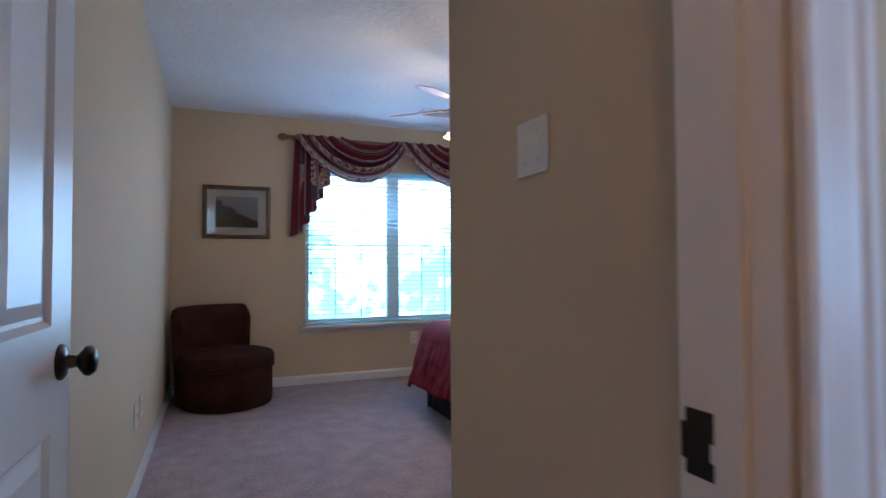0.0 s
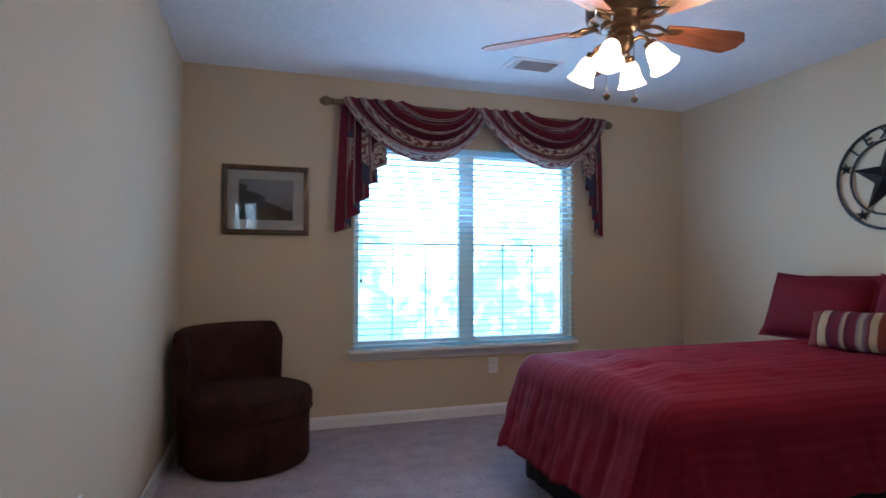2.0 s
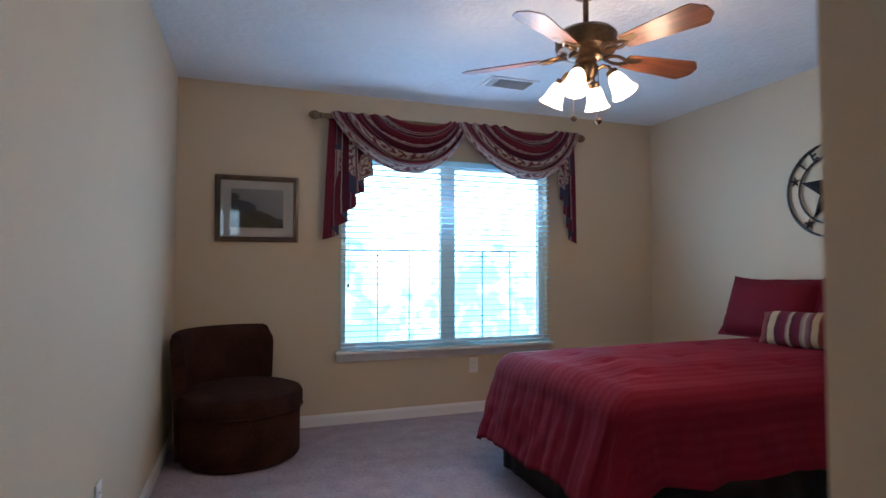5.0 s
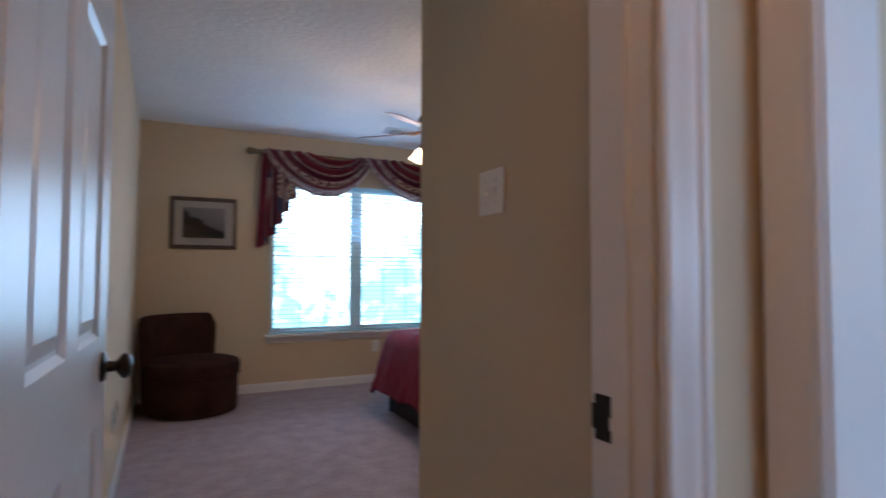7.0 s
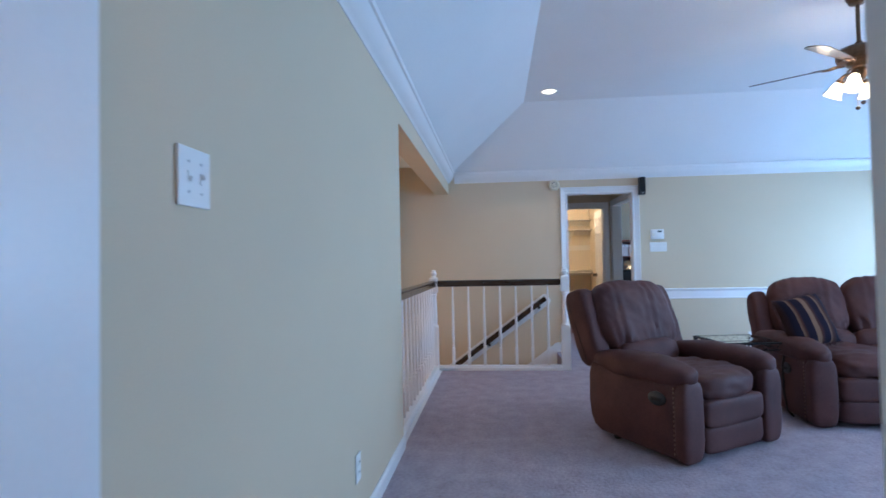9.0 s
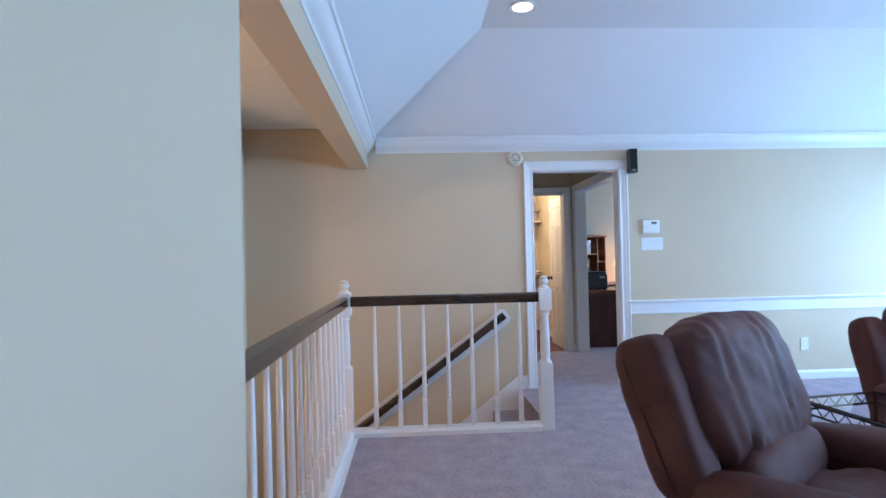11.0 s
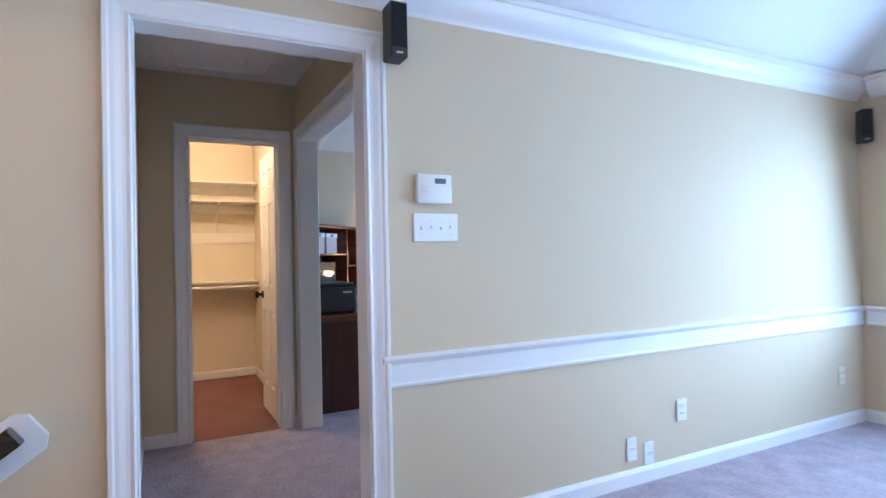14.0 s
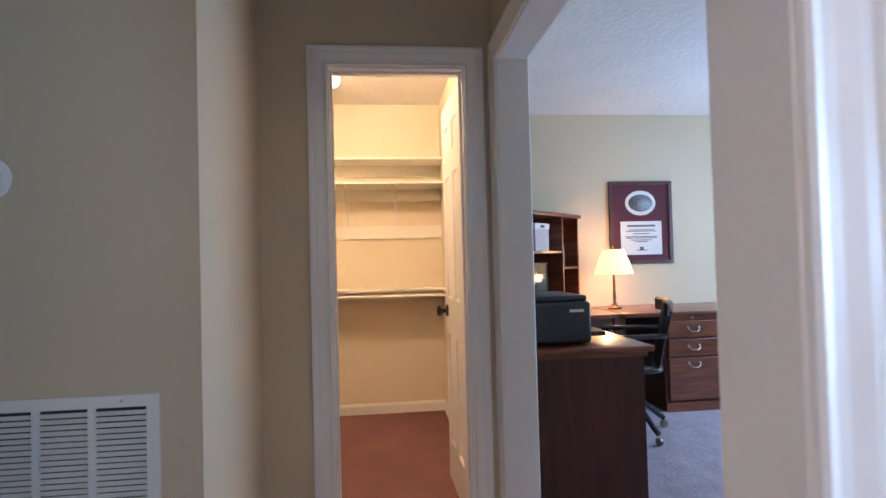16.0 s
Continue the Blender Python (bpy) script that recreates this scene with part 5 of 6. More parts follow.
recliner()


def sofa():
    t = thing("sofa", pose(5.12, -2.87, 0, 0, 0, 180), "brown suede reclining sofa with ruched back cushions", "sofa")
    w = 2.08
    base_and_feet(t, w)
    for i, y in enumerate((-0.575, 0.0, 0.575)):
        seat_unit(t, 0.575, y, 50 + 13 * i)
    for s in (1, -1):
        arm(t, s * 0.955, s, 40 + s)
    back_shell(t, 1.90, 71)
    release_handle(t, 0.10, -1.039)


sofa()
NAVY, DUN = (0.016, 0.011, 0.022), (0.22, 0.125, 0.075)
M_STRIPE = fabric_uv("navy_gold_striped_cushion_cloth", [(0.0, (0.07, 0.03, 0.02)), (0.10, NAVY), (0.20, NAVY), (0.21, DUN), (0.26, (0.08, 0.03, 0.02)), (0.30, NAVY), (0.44, NAVY), (0.45, DUN), (0.53, DUN),
                                                        (0.55, (0.08, 0.03, 0.02)), (0.62, NAVY), (0.74, NAVY), (0.75, DUN), (0.80, (0.07, 0.03, 0.02)), (0.90, NAVY)], rough=0.95, warp=0.008)
CUSH = pose(5.10, -2.02, 0.68, 0, 0, -80) @ pose(0, 0, 0, -24, 0, 0) @ pose(0, 0, 0, 0, 80, 0)
cushion = pillow("cushion", CUSH, 0.38, 0.38, 0.15, M_STRIPE, "square fringed cushion with navy and gold stripes on the sofa", 6)
bm = bmesh.new()
rng = random.Random(4)
for i in range(200):
    q = i / 200 * 4
    e, f = int(q), (q % 1) * 2 - 1
    p = [Vector((f, 0, 1)), Vector((1, 0, -f)), Vector((-f, 0, -1)), Vector((-1, 0, f))][e] * 0.186
    o = [Vector((0, 0, 1)), Vector((1, 0, 0)), Vector((0, 0, -1)), Vector((-1, 0, 0))][e]
    s = o.cross(Vector((0, 1, 0)))
    tip = p + o * rng.uniform(0.020, 0.034) + Vector((0, rng.uniform(-0.012, 0.012), 0))
    ring = [bm.verts.new(p + s * a + Vector((0, b, 0))) for a, b in ((-0.004, -0.004), (0.004, -0.004), (0, 0.005))]
    end = bm.verts.new(tip)
    for a, b in ((0, 1), (1, 2), (2, 0)):
        bm.faces.new((ring[a], ring[b], end))
part("fringe", bm, surface("dark_red_fringe", (0.05, 0.018, 0.016), 0.95, vary=0.4, scale=30), cushion, "dark brown brush fringe")


def end_table():
    t = thing("end_table", pose(5.22, -1.58, 0, 0, 0, 8) @ Matrix.Diagonal((0.9, 0.9, 0.91, 1)), "dark iron end table with glass top", "end table")
    r = 0.25
    bm = bmesh.new()
    corners = [(-r, -r), (r, -r), (r, r), (-r, r)]
    tube(bm, [(x, y, 0.585) for x, y in corners], 0.009, 8, closed=True)
    tube(bm, [(x * 0.98, y * 0.98, 0.53) for x, y in corners], 0.006, 8, closed=True)
    part("rim", bm, M_IRON, t, smooth=True)
    for i in range(4):
        a, b = Vector((*corners[i], 0)), Vector((*corners[(i + 1) % 4], 0))
        bm = bmesh.new()
        tube(bm, [tuple(a + (b - a) * k / 12 + Vector((0, 0, 0.557 + 0.024 * (1 if k % 2 else -1)))) for k in range(13)], 0.003, 6)
        part("lattice", bm, M_IRON, t)
        bm = bmesh.new()
        x, y = corners[i]
        tube(bm, [(x, y, 0.58), (x * 0.93, y * 0.93, 0.40), (x * 0.93, y * 0.93, 0.20), (x * 1.0, y * 1.0, 0.05), (x * 1.12, y * 1.12, 0.008)], 0.009, 8, up=(0, 1, 0))
        part("leg", bm, M_IRON, t, smooth=True)
    bm = bmesh.new()
    box(bm, -r + 0.01, r - 0.01, -r + 0.01, r - 0.01, 0.588, 0.595, bevel=0.002)
    part("glass_top", bm, M_GLASS, t)


end_table()

ceiling_fan(pose(4.82, -2.285, FLAT), "dark bronze ceiling fan with four lit glass shades", M_FANDARK, 0.37, 56, 0.68)
for k in range(4):
    a = radians(56 - 12 + 90 * k)
    lamp("fan_bulb", "POINT", pose(4.82 + 0.27 * math.cos(a), -2.285 + 0.27 * math.sin(a), FLAT - 0.37 - 0.29), 5, (1.0, 0.72, 0.45), 0.05)


def can_light(x, y):
    c = thing("recessed_light", pose(x, y, FLAT), "lit white recessed ceiling downlight", "ceiling light")
    bm = bmesh.new()
    lathe(bm, [(0.072, -0.004), (0.095, -0.006), (0.098, 0.0), (0.072, 0.0)], seg=32, cap=False)
    part("trim_ring", bm, M_TRIM, c, smooth=True)
    bm = bmesh.new()
    lathe(bm, [(0.071, -0.003), (0.071, -0.001)], seg=32)
    part("lens", bm, M_SHADE, c)


can_light(6.69, -0.35)
lamp("downlight", "SPOT", look((6.69, -0.35, FLAT - 0.03), (6.69, -0.35, 0)), 22, (1.0, 0.76, 0.5), 0.05).data.spot_size = radians(110)


# balustrade
def newel(x, y, label):
    p = thing("newel_post", pose(x, y, 0), label, "newel post", "newel posts of the landing")
    h = 0.045
    bm = bmesh.new()
    box(bm, -h, h, -h, h, 0.0, 0.47, bevel=0.004)
    part("lower_block", bm, M_TRIM, p)
    bm = bmesh.new()
    lathe(bm, [(0.044, 0.47), (0.046, 0.478), (0.034, 0.49), (0.030, 0.51), (0.034, 0.53), (0.034, 0.62), (0.029, 0.76), (0.027, 0.80), (0.036, 0.815), (0.030, 0.825), (0.040, 0.842)], seg=20)
    part("turned_shaft", bm, M_TRIM, p, smooth=True)
    bm = bmesh.new()
    box(bm, -h, h, -h, h, 0.842, 1.0, bevel=0.006)
    part("upper_block", bm, M_TRIM, p)
    bm = bmesh.new()
    lathe(bm, [(0.040, 1.0), (0.034, 1.010), (0.026, 1.018), (0.024, 1.026), (0.034, 1.040), (0.036, 1.052), (0.030, 1.062), (0.024, 1.068), (0.030, 1.076), (0.022, 1.084), (0.006, 1.088)], seg=20)
    part("finial", bm, M_TRIM, p, smooth=True)
    return p


NX, NY0, NY1 = 6.805, -0.475, 0.94
newel(NX, NY0, "white turned newel post at the top of the stairs")
newel(NX + 0.015, NY1, "white turned newel post at the balustrade corner")
RAIL = [(-0.030, -0.035), (0.030, -0.035), (0.034, -0.022), (0.030, -0.010), (0.034, 0.004), (0.031, 0.022), (0.018, 0.033), (-0.018, 0.033), (-0.031, 0.022), (-0.034, 0.004), (-0.030, -0.010), (-0.034, -0.022)]


def baluster_mesh():
    bm = bmesh.new()
    h = 0.016
    box(bm, -h, h, -h, h, 0.045, 0.235, bevel=0.002, seg=1)
    lathe(bm, [(0.015, 0.235), (0.016, 0.240), (0.011, 0.250), (0.015, 0.262), (0.011, 0.272), (0.0145, 0.285), (0.0155, 0.34), (0.0145, 0.50), (0.011, 0.75), (0.009, 0.91)], seg=12)
    me = bpy.data.meshes.new("baluster")
    bm.to_mesh(me)
    bm.free()
    me.materials.append(M_TRIM)
    for p in me.polygons:
        p.use_smooth = len(p.vertices) == 4
    me.set_sharp_from_angle(angle=radians(35))
    return me


BALUSTER = baluster_mesh()


def balustrade(a, b, n, label):
    t = thing("balustrade", pose(0, 0, 0), label, "balustrade", "balustrades of the landing")
    A, B = Vector((*a, 0)), Vector((*b, 0))
    bm = bmesh.new()
    sweep(bm, [A + Vector((0, 0, 0.94)), B + Vector((0, 0, 0.94))], RAIL)
    part("handrail", bm, M_RAILWOOD, t, "dark stained wooden handrail", smooth=True)
    bm = bmesh.new()
    sweep(bm, [A, B], [(-0.055, 0.0), (0.055, 0.0), (0.055, 0.030), (0.048, 0.036), (0.040, 0.048), (-0.040, 0.048), (-0.048, 0.036), (-0.055, 0.030)])
    part("shoe_rail", bm, M_TRIM, t)
    for i in range(n):
        o = new("baluster", BALUSTER)
        o.parent = t
        o.matrix_basis = Matrix.Translation(A + (B - A) * (i + 0.95) / (n + 0.75))


balustrade((NX, NY1 - 0.045), (NX, NY0 + 0.045), 7, "white balusters under dark wooden handrail beside the stairs")
balustrade((4.25, NY1), (NX - 0.03, NY1), 14, "white balusters under dark wooden handrail above the foyer")
structure("wall_under_landing", boxes((6.77, 6.86, -0.50, 0.855, FLOOR_LOW, -0.002)), M_WALL)
structure("trim_stair_edge", boxes((4.25, 6.86, 0.852, 1.0, -0.30, -0.001)), M_TRIM)


def stairs():
    t = tagged(new("stairs"), "carpeted stairs going down beside the wall", "stairs", kind="structure")
    tread, rise, x0, x1 = 0.255, 0.188, 6.87, 7.985
    n = 6
    for i in range(1, n + 1):
        y0 = -0.50 + tread * (i - 1)
        bm = bmesh.new()
        box(bm, x0, x1, y0 - 0.001, y0 + tread, -rise * (i + 1), -rise * i, bevel=0.012)
        part("step", bm, M_CARPET, t)
    yl = -0.50 + tread * n
    part("landing", boxes((x0, x1, yl, 1.97, -rise * (n + 2), -rise * (n + 1))), M_CARPET, t)
    structure("stair_soffit", boxes((x0, 8.0, -0.50, 1.97, FLOOR_LOW, -rise * (n + 2))), M_WALL)
    # white skirt board along the wall
    bm = bmesh.new()
    k = rise / tread
    pts = [(-0.60, 0.0), (-0.60, 0.12), (-0.50, 0.12), (1.03, 0.10 - 1.53 * k), (1.03, -0.25 - 1.53 * k), (-0.50, -0.25)]
    f = [bm.verts.new((7.985, y, z)) for y, z in pts]
    g = [bm.verts.new((7.9995, y, z)) for y, z in pts]
    bm.faces.new(f)
    bm.faces.new(list(reversed(g)))
    for i in range(len(pts)):
        bm.faces.new((f[i], f[(i + 1) % 6], g[(i + 1) % 6], g[i]))
    bmesh.ops.recalc_face_normals(bm, faces=bm.faces)
    structure("trim_stair_skirt", bm, M_TRIM)
    # wall handrail on its board
    h = thing("wall_handrail", pose(0, 0, 0), "dark wooden stair handrail on white backing board", "handrail")
    slope = math.atan(0.735)
    A, B = (-0.365, 0.695), (1.25, 0.695 - 1.615 * 0.735)

    def slab(x0, x1, lo, hi, cut=0.0):
        bm = bmesh.new()
        L = math.dist(A, B)
        prof = [(-0.04, lo + cut), (-0.04, hi - cut), (-0.04 + cut, hi), (L, hi), (L, lo), (-0.04 + cut, lo)]
        q = pose(0, A[0], A[1], -math.degrees(slope), 0, 0)
        f = [bm.verts.new((x0, s, z)) for s, z in prof]
        g = [bm.verts.new((x1, s, z)) for s, z in prof]
        bm.faces.new(f)
        bm.faces.new(list(reversed(g)))
        for i in range(6):
            bm.faces.new((f[i], f[(i + 1) % 6], g[(i + 1) % 6], g[i]))
        bmesh.ops.recalc_face_normals(bm, faces=bm.faces)
        bmesh.ops.transform(bm, matrix=q, verts=bm.verts)
        return bm
    part("backing_board", slab(7.978, 7.998, -0.095, 0.05, 0.03), M_TRIM, h)
    bm = bmesh.new()
    dy, dz = math.cos(slope), -math.sin(slope)
    sweep(bm, [(7.915, A[0], A[1]), (7.915, B[0], B[1])], [(x * 0.8, z * 0.9) for x, z in RAIL])
    part("rail", bm, M_RAILWOOD, h, smooth=True)
    for s in (0.10, 0.90, 1.70):
        bm = bmesh.new()
        y, z = A[0] + dy * s, A[1] + dz * s
        tube(bm, [(7.98, y, z - 0.065), (7.93, y, z - 0.062), (7.915, y, z - 0.03)], 0.006, 8, up=(0, 1, 0))
        lathe(bm, [(0.02, 0), (0.02, 0.005)], pose(7.979, y, z - 0.065, 0, -90, 0), 12)
        part("bracket", bm, M_BRONZE, h, smooth=True)


stairs()


# things on the walls
def speaker(m):
    s = thing("speaker", m, "small black satellite loudspeaker mounted on the wall", "speaker", "satellite speakers")
    bm = bmesh.new()
    box(bm, -0.036, 0.036, -0.125, -0.03, -0.115, 0.105, bevel=0.006)
    part("cabinet", bm, M_BLACK, s)
    bm = bmesh.new()
    box(bm, -0.031, 0.031, -0.131, -0.125, -0.075, 0.10, bevel=0.002, seg=1)
    part("grille", bm, surface("black_speaker_cloth", (0.01, 0.01, 0.011), 0.95, vary=0.3, fine=300, bump=0.4), s)
    part("badge", boxes((-0.014, 0.014, -0.1265, -0.1255, -0.10, -0.094)), M_STEEL, s)
    part("bracket", boxes((-0.012, 0.012, -0.03, 0.0, -0.06, -0.03), (-0.025, 0.025, -0.008, 0.0, -0.09, 0.0)), M_BLACK, s)


speaker(pose(8.0, -1.60, 2.095, 0, 0, -90))
speaker(pose(7.965, -5.035, 2.01, 0, 0, -135))


def smoke_alarm():
    s = thing("smoke_alarm", pose(8.0, -0.515, 2.143, 0, -90, 0), "round cream plastic smoke alarm on the wall", "smoke alarm")
    bm = bmesh.new()
    lathe(bm, [(0.072, 0), (0.073, 0.012), (0.068, 0.026), (0.055, 0.034), (0.045, 0.035), (0.041, 0.029), (0.022, 0.029), (0.018, 0.036), (0.005, 0.037)], seg=36)
    part("body", bm, M_CREAM, s, smooth=True)
    for i in range(8):
        a = 45 * i
        part("vent_slot", boxes((0.027, 0.040, -0.004, 0.004, 0.0285, 0.031)), M_BLACK, s).matrix_basis = pose(0, 0, 0, 0, 0, a)


smoke_alarm()


def thermostat():
    t = thing("thermostat", pose(8.0, -1.787, 1.480, 0, 0, -90), "white digital thermostat with grey display", "thermostat")
    bm = bmesh.new()
    box(bm, -0.080, 0.080, -0.030, 0, -0.062, 0.062, bevel=0.006, seg=3)
    part("body", bm, M_PLASTIC, t, smooth=True)
    part("display", boxes((0.000, 0.052, -0.0315, -0.0295, 0.022, 0.044)), surface("grey_lcd", (0.13, 0.16, 0.16), 0.2, vary=0.1), t, "grey display window")
    for z in (0.0, -0.014):
        part("button", boxes((-0.066, -0.052, -0.032, -0.0295, z - 0.004, z + 0.004), (-0.046, -0.036, -0.032, -0.0295, z - 0.004, z + 0.004)), M_CREAM, t)
    part("seam", boxes((-0.079, 0.079, -0.0305, -0.0295, 0.009, 0.0105)), M_CREAM, t)


thermostat()
plate("light_switch", pose(7.998, -1.80, 1.318, 0, 0, -90), 0.208, 0.118, "white four-gang toggle light switch plate", "light switch", toggles=4)
plate("wall_outlet", pose(7.998, -3.26, 0.335, 0, 0, -90), 0.075, 0.118, "white duplex power outlet plate", "outlet", sockets=2)
plate("wall_outlet", pose(7.998, -2.89, 0.185, 0, 0, -90), 0.065, 0.12, "white blank cable plate near the baseboard", "outlet", sockets=1)
plate("wall_outlet", pose(7.998, -3.01, 0.145, 0, 0, -90), 0.065, 0.115, "white telephone socket plate near the baseboard", "outlet", sockets=1)
plate("wall_outlet", pose(7.998, -4.79, 0.34, 0, 0, -90), 0.07, 0.115, "cream duplex power outlet plate", "outlet", sockets=2, mat=M_CREAM)


def door_chime():
    c = thing("door_chime", pose(8.0, 1.205, 0.53, 0, 0, -90), "cream plastic doorbell chime box on the stair wall", "door chime")
    bm = bmesh.new()
    box(bm, -0.09, 0.09, -0.05, 0, -0.085, 0.085, bevel=0.008)
    part("cover", bm, M_CREAM, c)
    part("end_band", boxes((0.052, 0.085, -0.053, -0.05, -0.08, 0.08)), M_PLASTIC, c)
    for z in (-0.012, 0.006, 0.024):
        part("slot", boxes((0.058, 0.080, -0.0545, -0.053, z - 0.004, z + 0.004)), M_DARK, c)


door_chime()


def louvre_grille(name, m, w, h, cols, pitch, label):
    """Return-air grille: local x across, z up, front towards -y."""
    g = thing(name, m, label, "air grille")
    b = 0.032
    part("frame", boxes((0, w, -0.010, 0, 0, b), (0, w, -0.010, 0, h - b, h), (0, b, -0.010, 0, b, h - b), (w - b, w, -0.010, 0, b, h - b)), M_TRIM, g)
    # near-black sheet in place of the unlit duct behind the slats
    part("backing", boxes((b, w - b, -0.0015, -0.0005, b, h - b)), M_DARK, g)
    cw = (w - 2 * b) / cols
    for i in range(1, cols):
        part("mullion", boxes((b + i * cw - 0.009, b + i * cw + 0.009, -0.0105, -0.002, b, h - b)), M_TRIM, g)
    bm = bmesh.new()
    box(bm, b, w - b, -0.0065, 0.0065, -0.0006, 0.0006)
    me = None
    n = int((h - 2 * b) / pitch)
    for i in range(n):
        if me is None:
            s = part("slat", bm, M_TRIM, g)
            me = s.data
        else:
            s = new("slat", me)
            s.parent = g
        s.matrix_basis = pose(0, -0.006, b + (i + 0.5) * pitch, 42, 0, 0)
    for x in (b + cw * 0.4, w - b - cw * 0.45):
        bm = bmesh.new()
        lathe(bm, [(0.005, 0), (0.004, 0.002)], pose(x, -0.010, h - b / 2, 90, 0, 0), 8)
        part("screw", bm, M_STEEL, g)
    return g


louvre_grille("wall_vent", pose(7.24, 1.97, -0.08), 0.35, 0.69, 1, 0.022, "white return air grille on the stair wall")

window_unit("window_4", *EWIN, -1.0, -1)
blind(EWIN[0], EWIN[1], EWIN[2] + 0.004, EWIN[3], -1.03, -6, "white horizontal blind in the entry window, slats open")
window_unit("window_2", *GWIN, -5.07, -1)
# unseen window, added further along the south wall
window_unit("window_3_added", *GWIN_ADDED, -5.07, -1)
for g in (GWIN, GWIN_ADDED):
    b = blind(g[0], g[1], g[2] + 0.004, g[3], -5.041, 4, "white horizontal window blind lowered, slats open")
    b.matrix_basis = pose((g[0] + g[1]) / 2, -5.041, g[2] + 0.004, 0, 0, 180)

# ---- hall, closet and office ----
louvre_grille("return_air_grille", pose(9.12, 0.11, 0.20, 0, 0, -90), 0.62, 0.645, 4, 0.0155, "white metal return air grille low on the hall wall")


def hall_bits():
    r = thing("wall_dial", pose(9.12, -0.09, 1.43, 0, -90, 0), "round white plastic dial on the hall wall", "wall control")
    bm = bmesh.new()
    lathe(bm, [(0.055, 0), (0.055, 0.012), (0.045, 0.022), (0.01, 0.024)], seg=28)
    part("body", bm, M_PLASTIC, r, smooth=True)
    c = thing("attic_pull_cord", pose(9.05, -1.18, CEIL), "white attic hatch pull cord with knob", "pull cord")
    bm = bmesh.new()
    tube(bm, [(0, 0, 0), (0, 0, -0.16)], 0.002, 6, up=(0, 1, 0))
    part("cord", bm, M_PLASTIC, c)
    bm = bmesh.new()
    lathe(bm, [(0.004, -0.195), (0.010, -0.185), (0.008, -0.165), (0.003, -0.158)], seg=10)
    part("knob", bm, M_PLASTIC, c, smooth=True)


hall_bits()
structure("trim_attic_hatch", boxes((8.35, 9.75, -1.42, -1.39, CEIL - 0.012, CEIL), (8.35, 9.75, -0.86, -0.83, CEIL - 0.012, CEIL), (8.35, 8.38, -1.39, -0.86, CEIL - 0.012, CEIL),
                                    (9.72, 9.75, -1.39, -0.86, CEIL - 0.012, CEIL)), M_TRIM)

# closet
cd = panel_door("door_2", pose(10.012, -1.513, 0, 0, 0, 1.2), 0.56, 2.0, "white six-panel closet door standing open")


def closet_shelf(z, depth, label, lip=0.02, rod=False, brackets=()):
    s = thing("closet_shelf", pose(11.93, 0.1, z), label, "shelf", "closet shelves")
    bm = bmesh.new()
    box(bm, -depth, 0, -1.70, 0, -0.018, 0, bevel=0.002)
    part("board", bm, M_CLOSETW, s)
    part("cleat", boxes((-0.02, 0, -1.70, 0, -0.018 - 0.09, -0.018)), M_CLOSETW, s)
    if rod:
        bm = bmesh.new()
        tube(bm, [(-depth + 0.03, -1.70, -0.055), (-depth + 0.03, 0, -0.055)], 0.016, 14)
        part("hanging_rod", bm, M_CLOSETW, s, smooth=True)
    for y in brackets:
        bm = bmesh.new()
        box(bm, -0.006, 0, y - 0.012, y + 0.012, -0.36, -0.02)
        box(bm, -depth + 0.03, 0, y - 0.012, y + 0.012, -0.030, -0.018)
        tube(bm, [(-0.004, y, -0.30), (-0.10, y, -0.12), (-depth + 0.05, y, -0.03)], 0.008, 6, up=(0, 1, 0))
        part("bracket", bm, M_CLOSETW, s)
        for z2 in (-0.06, -0.33):
            bm = bmesh.new()
            lathe(bm, [(0.006, 0), (0.005, 0.003)], pose(-0.006, y, z2, 0, -90, 0), 8)
            part("screw", bm, M_BRONZE, s)


M_CLOSETW = surface("closet_white_paint", (0.80, 0.76, 0.68), 0.5, vary=0.02, bump=0.05)
closet_shelf(1.965, 0.30, "painted wooden closet shelf near the ceiling")
closet_shelf(1.775, 0.36, "painted wooden closet shelf on two brackets", brackets=(-0.97, -1.34))
closet_shelf(0.985, 0.30, "low painted closet shelf with hanging rod", rod=True)
structure("trim_closet_cleat", boxes((11.91, 11.93, -1.605, 0.1, 1.37, 1.47)), M_CLOSETW)


def globe_light(x, y, label):
    gl = thing("ceiling_light", pose(x, y, CEIL), label, "ceiling light")
    bm = bmesh.new()
    lathe(bm, [(0.02, -0.125), (0.07, -0.105), (0.085, -0.07), (0.075, -0.03), (0.055, -0.014)], seg=24)
    part("globe", bm, M_SHADE, gl, smooth=True)
    bm = bmesh.new()
    lathe(bm, [(0.075, -0.014), (0.08, 0.0)], seg=24)
    part("base", bm, M_TRIM, gl)


globe_light(11.12, -0.80, "lit white glass globe ceiling light in the closet")
globe_light(0.30, 0.05, "lit white glass globe ceiling light in the entry")
# office
M_CHERRY = wood("cherry_desk_wood", (0.10, 0.024, 0.011), (0.24, 0.07, 0.028), 0.30, axis=(1, 8, 1), coat=0.4)
M_CHERRYD = wood("dark_mahogany_panel", (0.050, 0.012, 0.009), (0.085, 0.021, 0.014), 0.5, axis=(1, 1, 8), coat=0.05)
M_BRASS = surface("bright_nickel", (0.30, 0.27, 0.22), 0.35, 1.0, vary=0.05, bump=0.0)
M_PAPER = surface("ivory_paper", (0.70, 0.69, 0.66), 0.85, vary=0.02, bump=0.05)
M_INK = surface("grey_ink", (0.12, 0.12, 0.13), 0.8, vary=0.1)


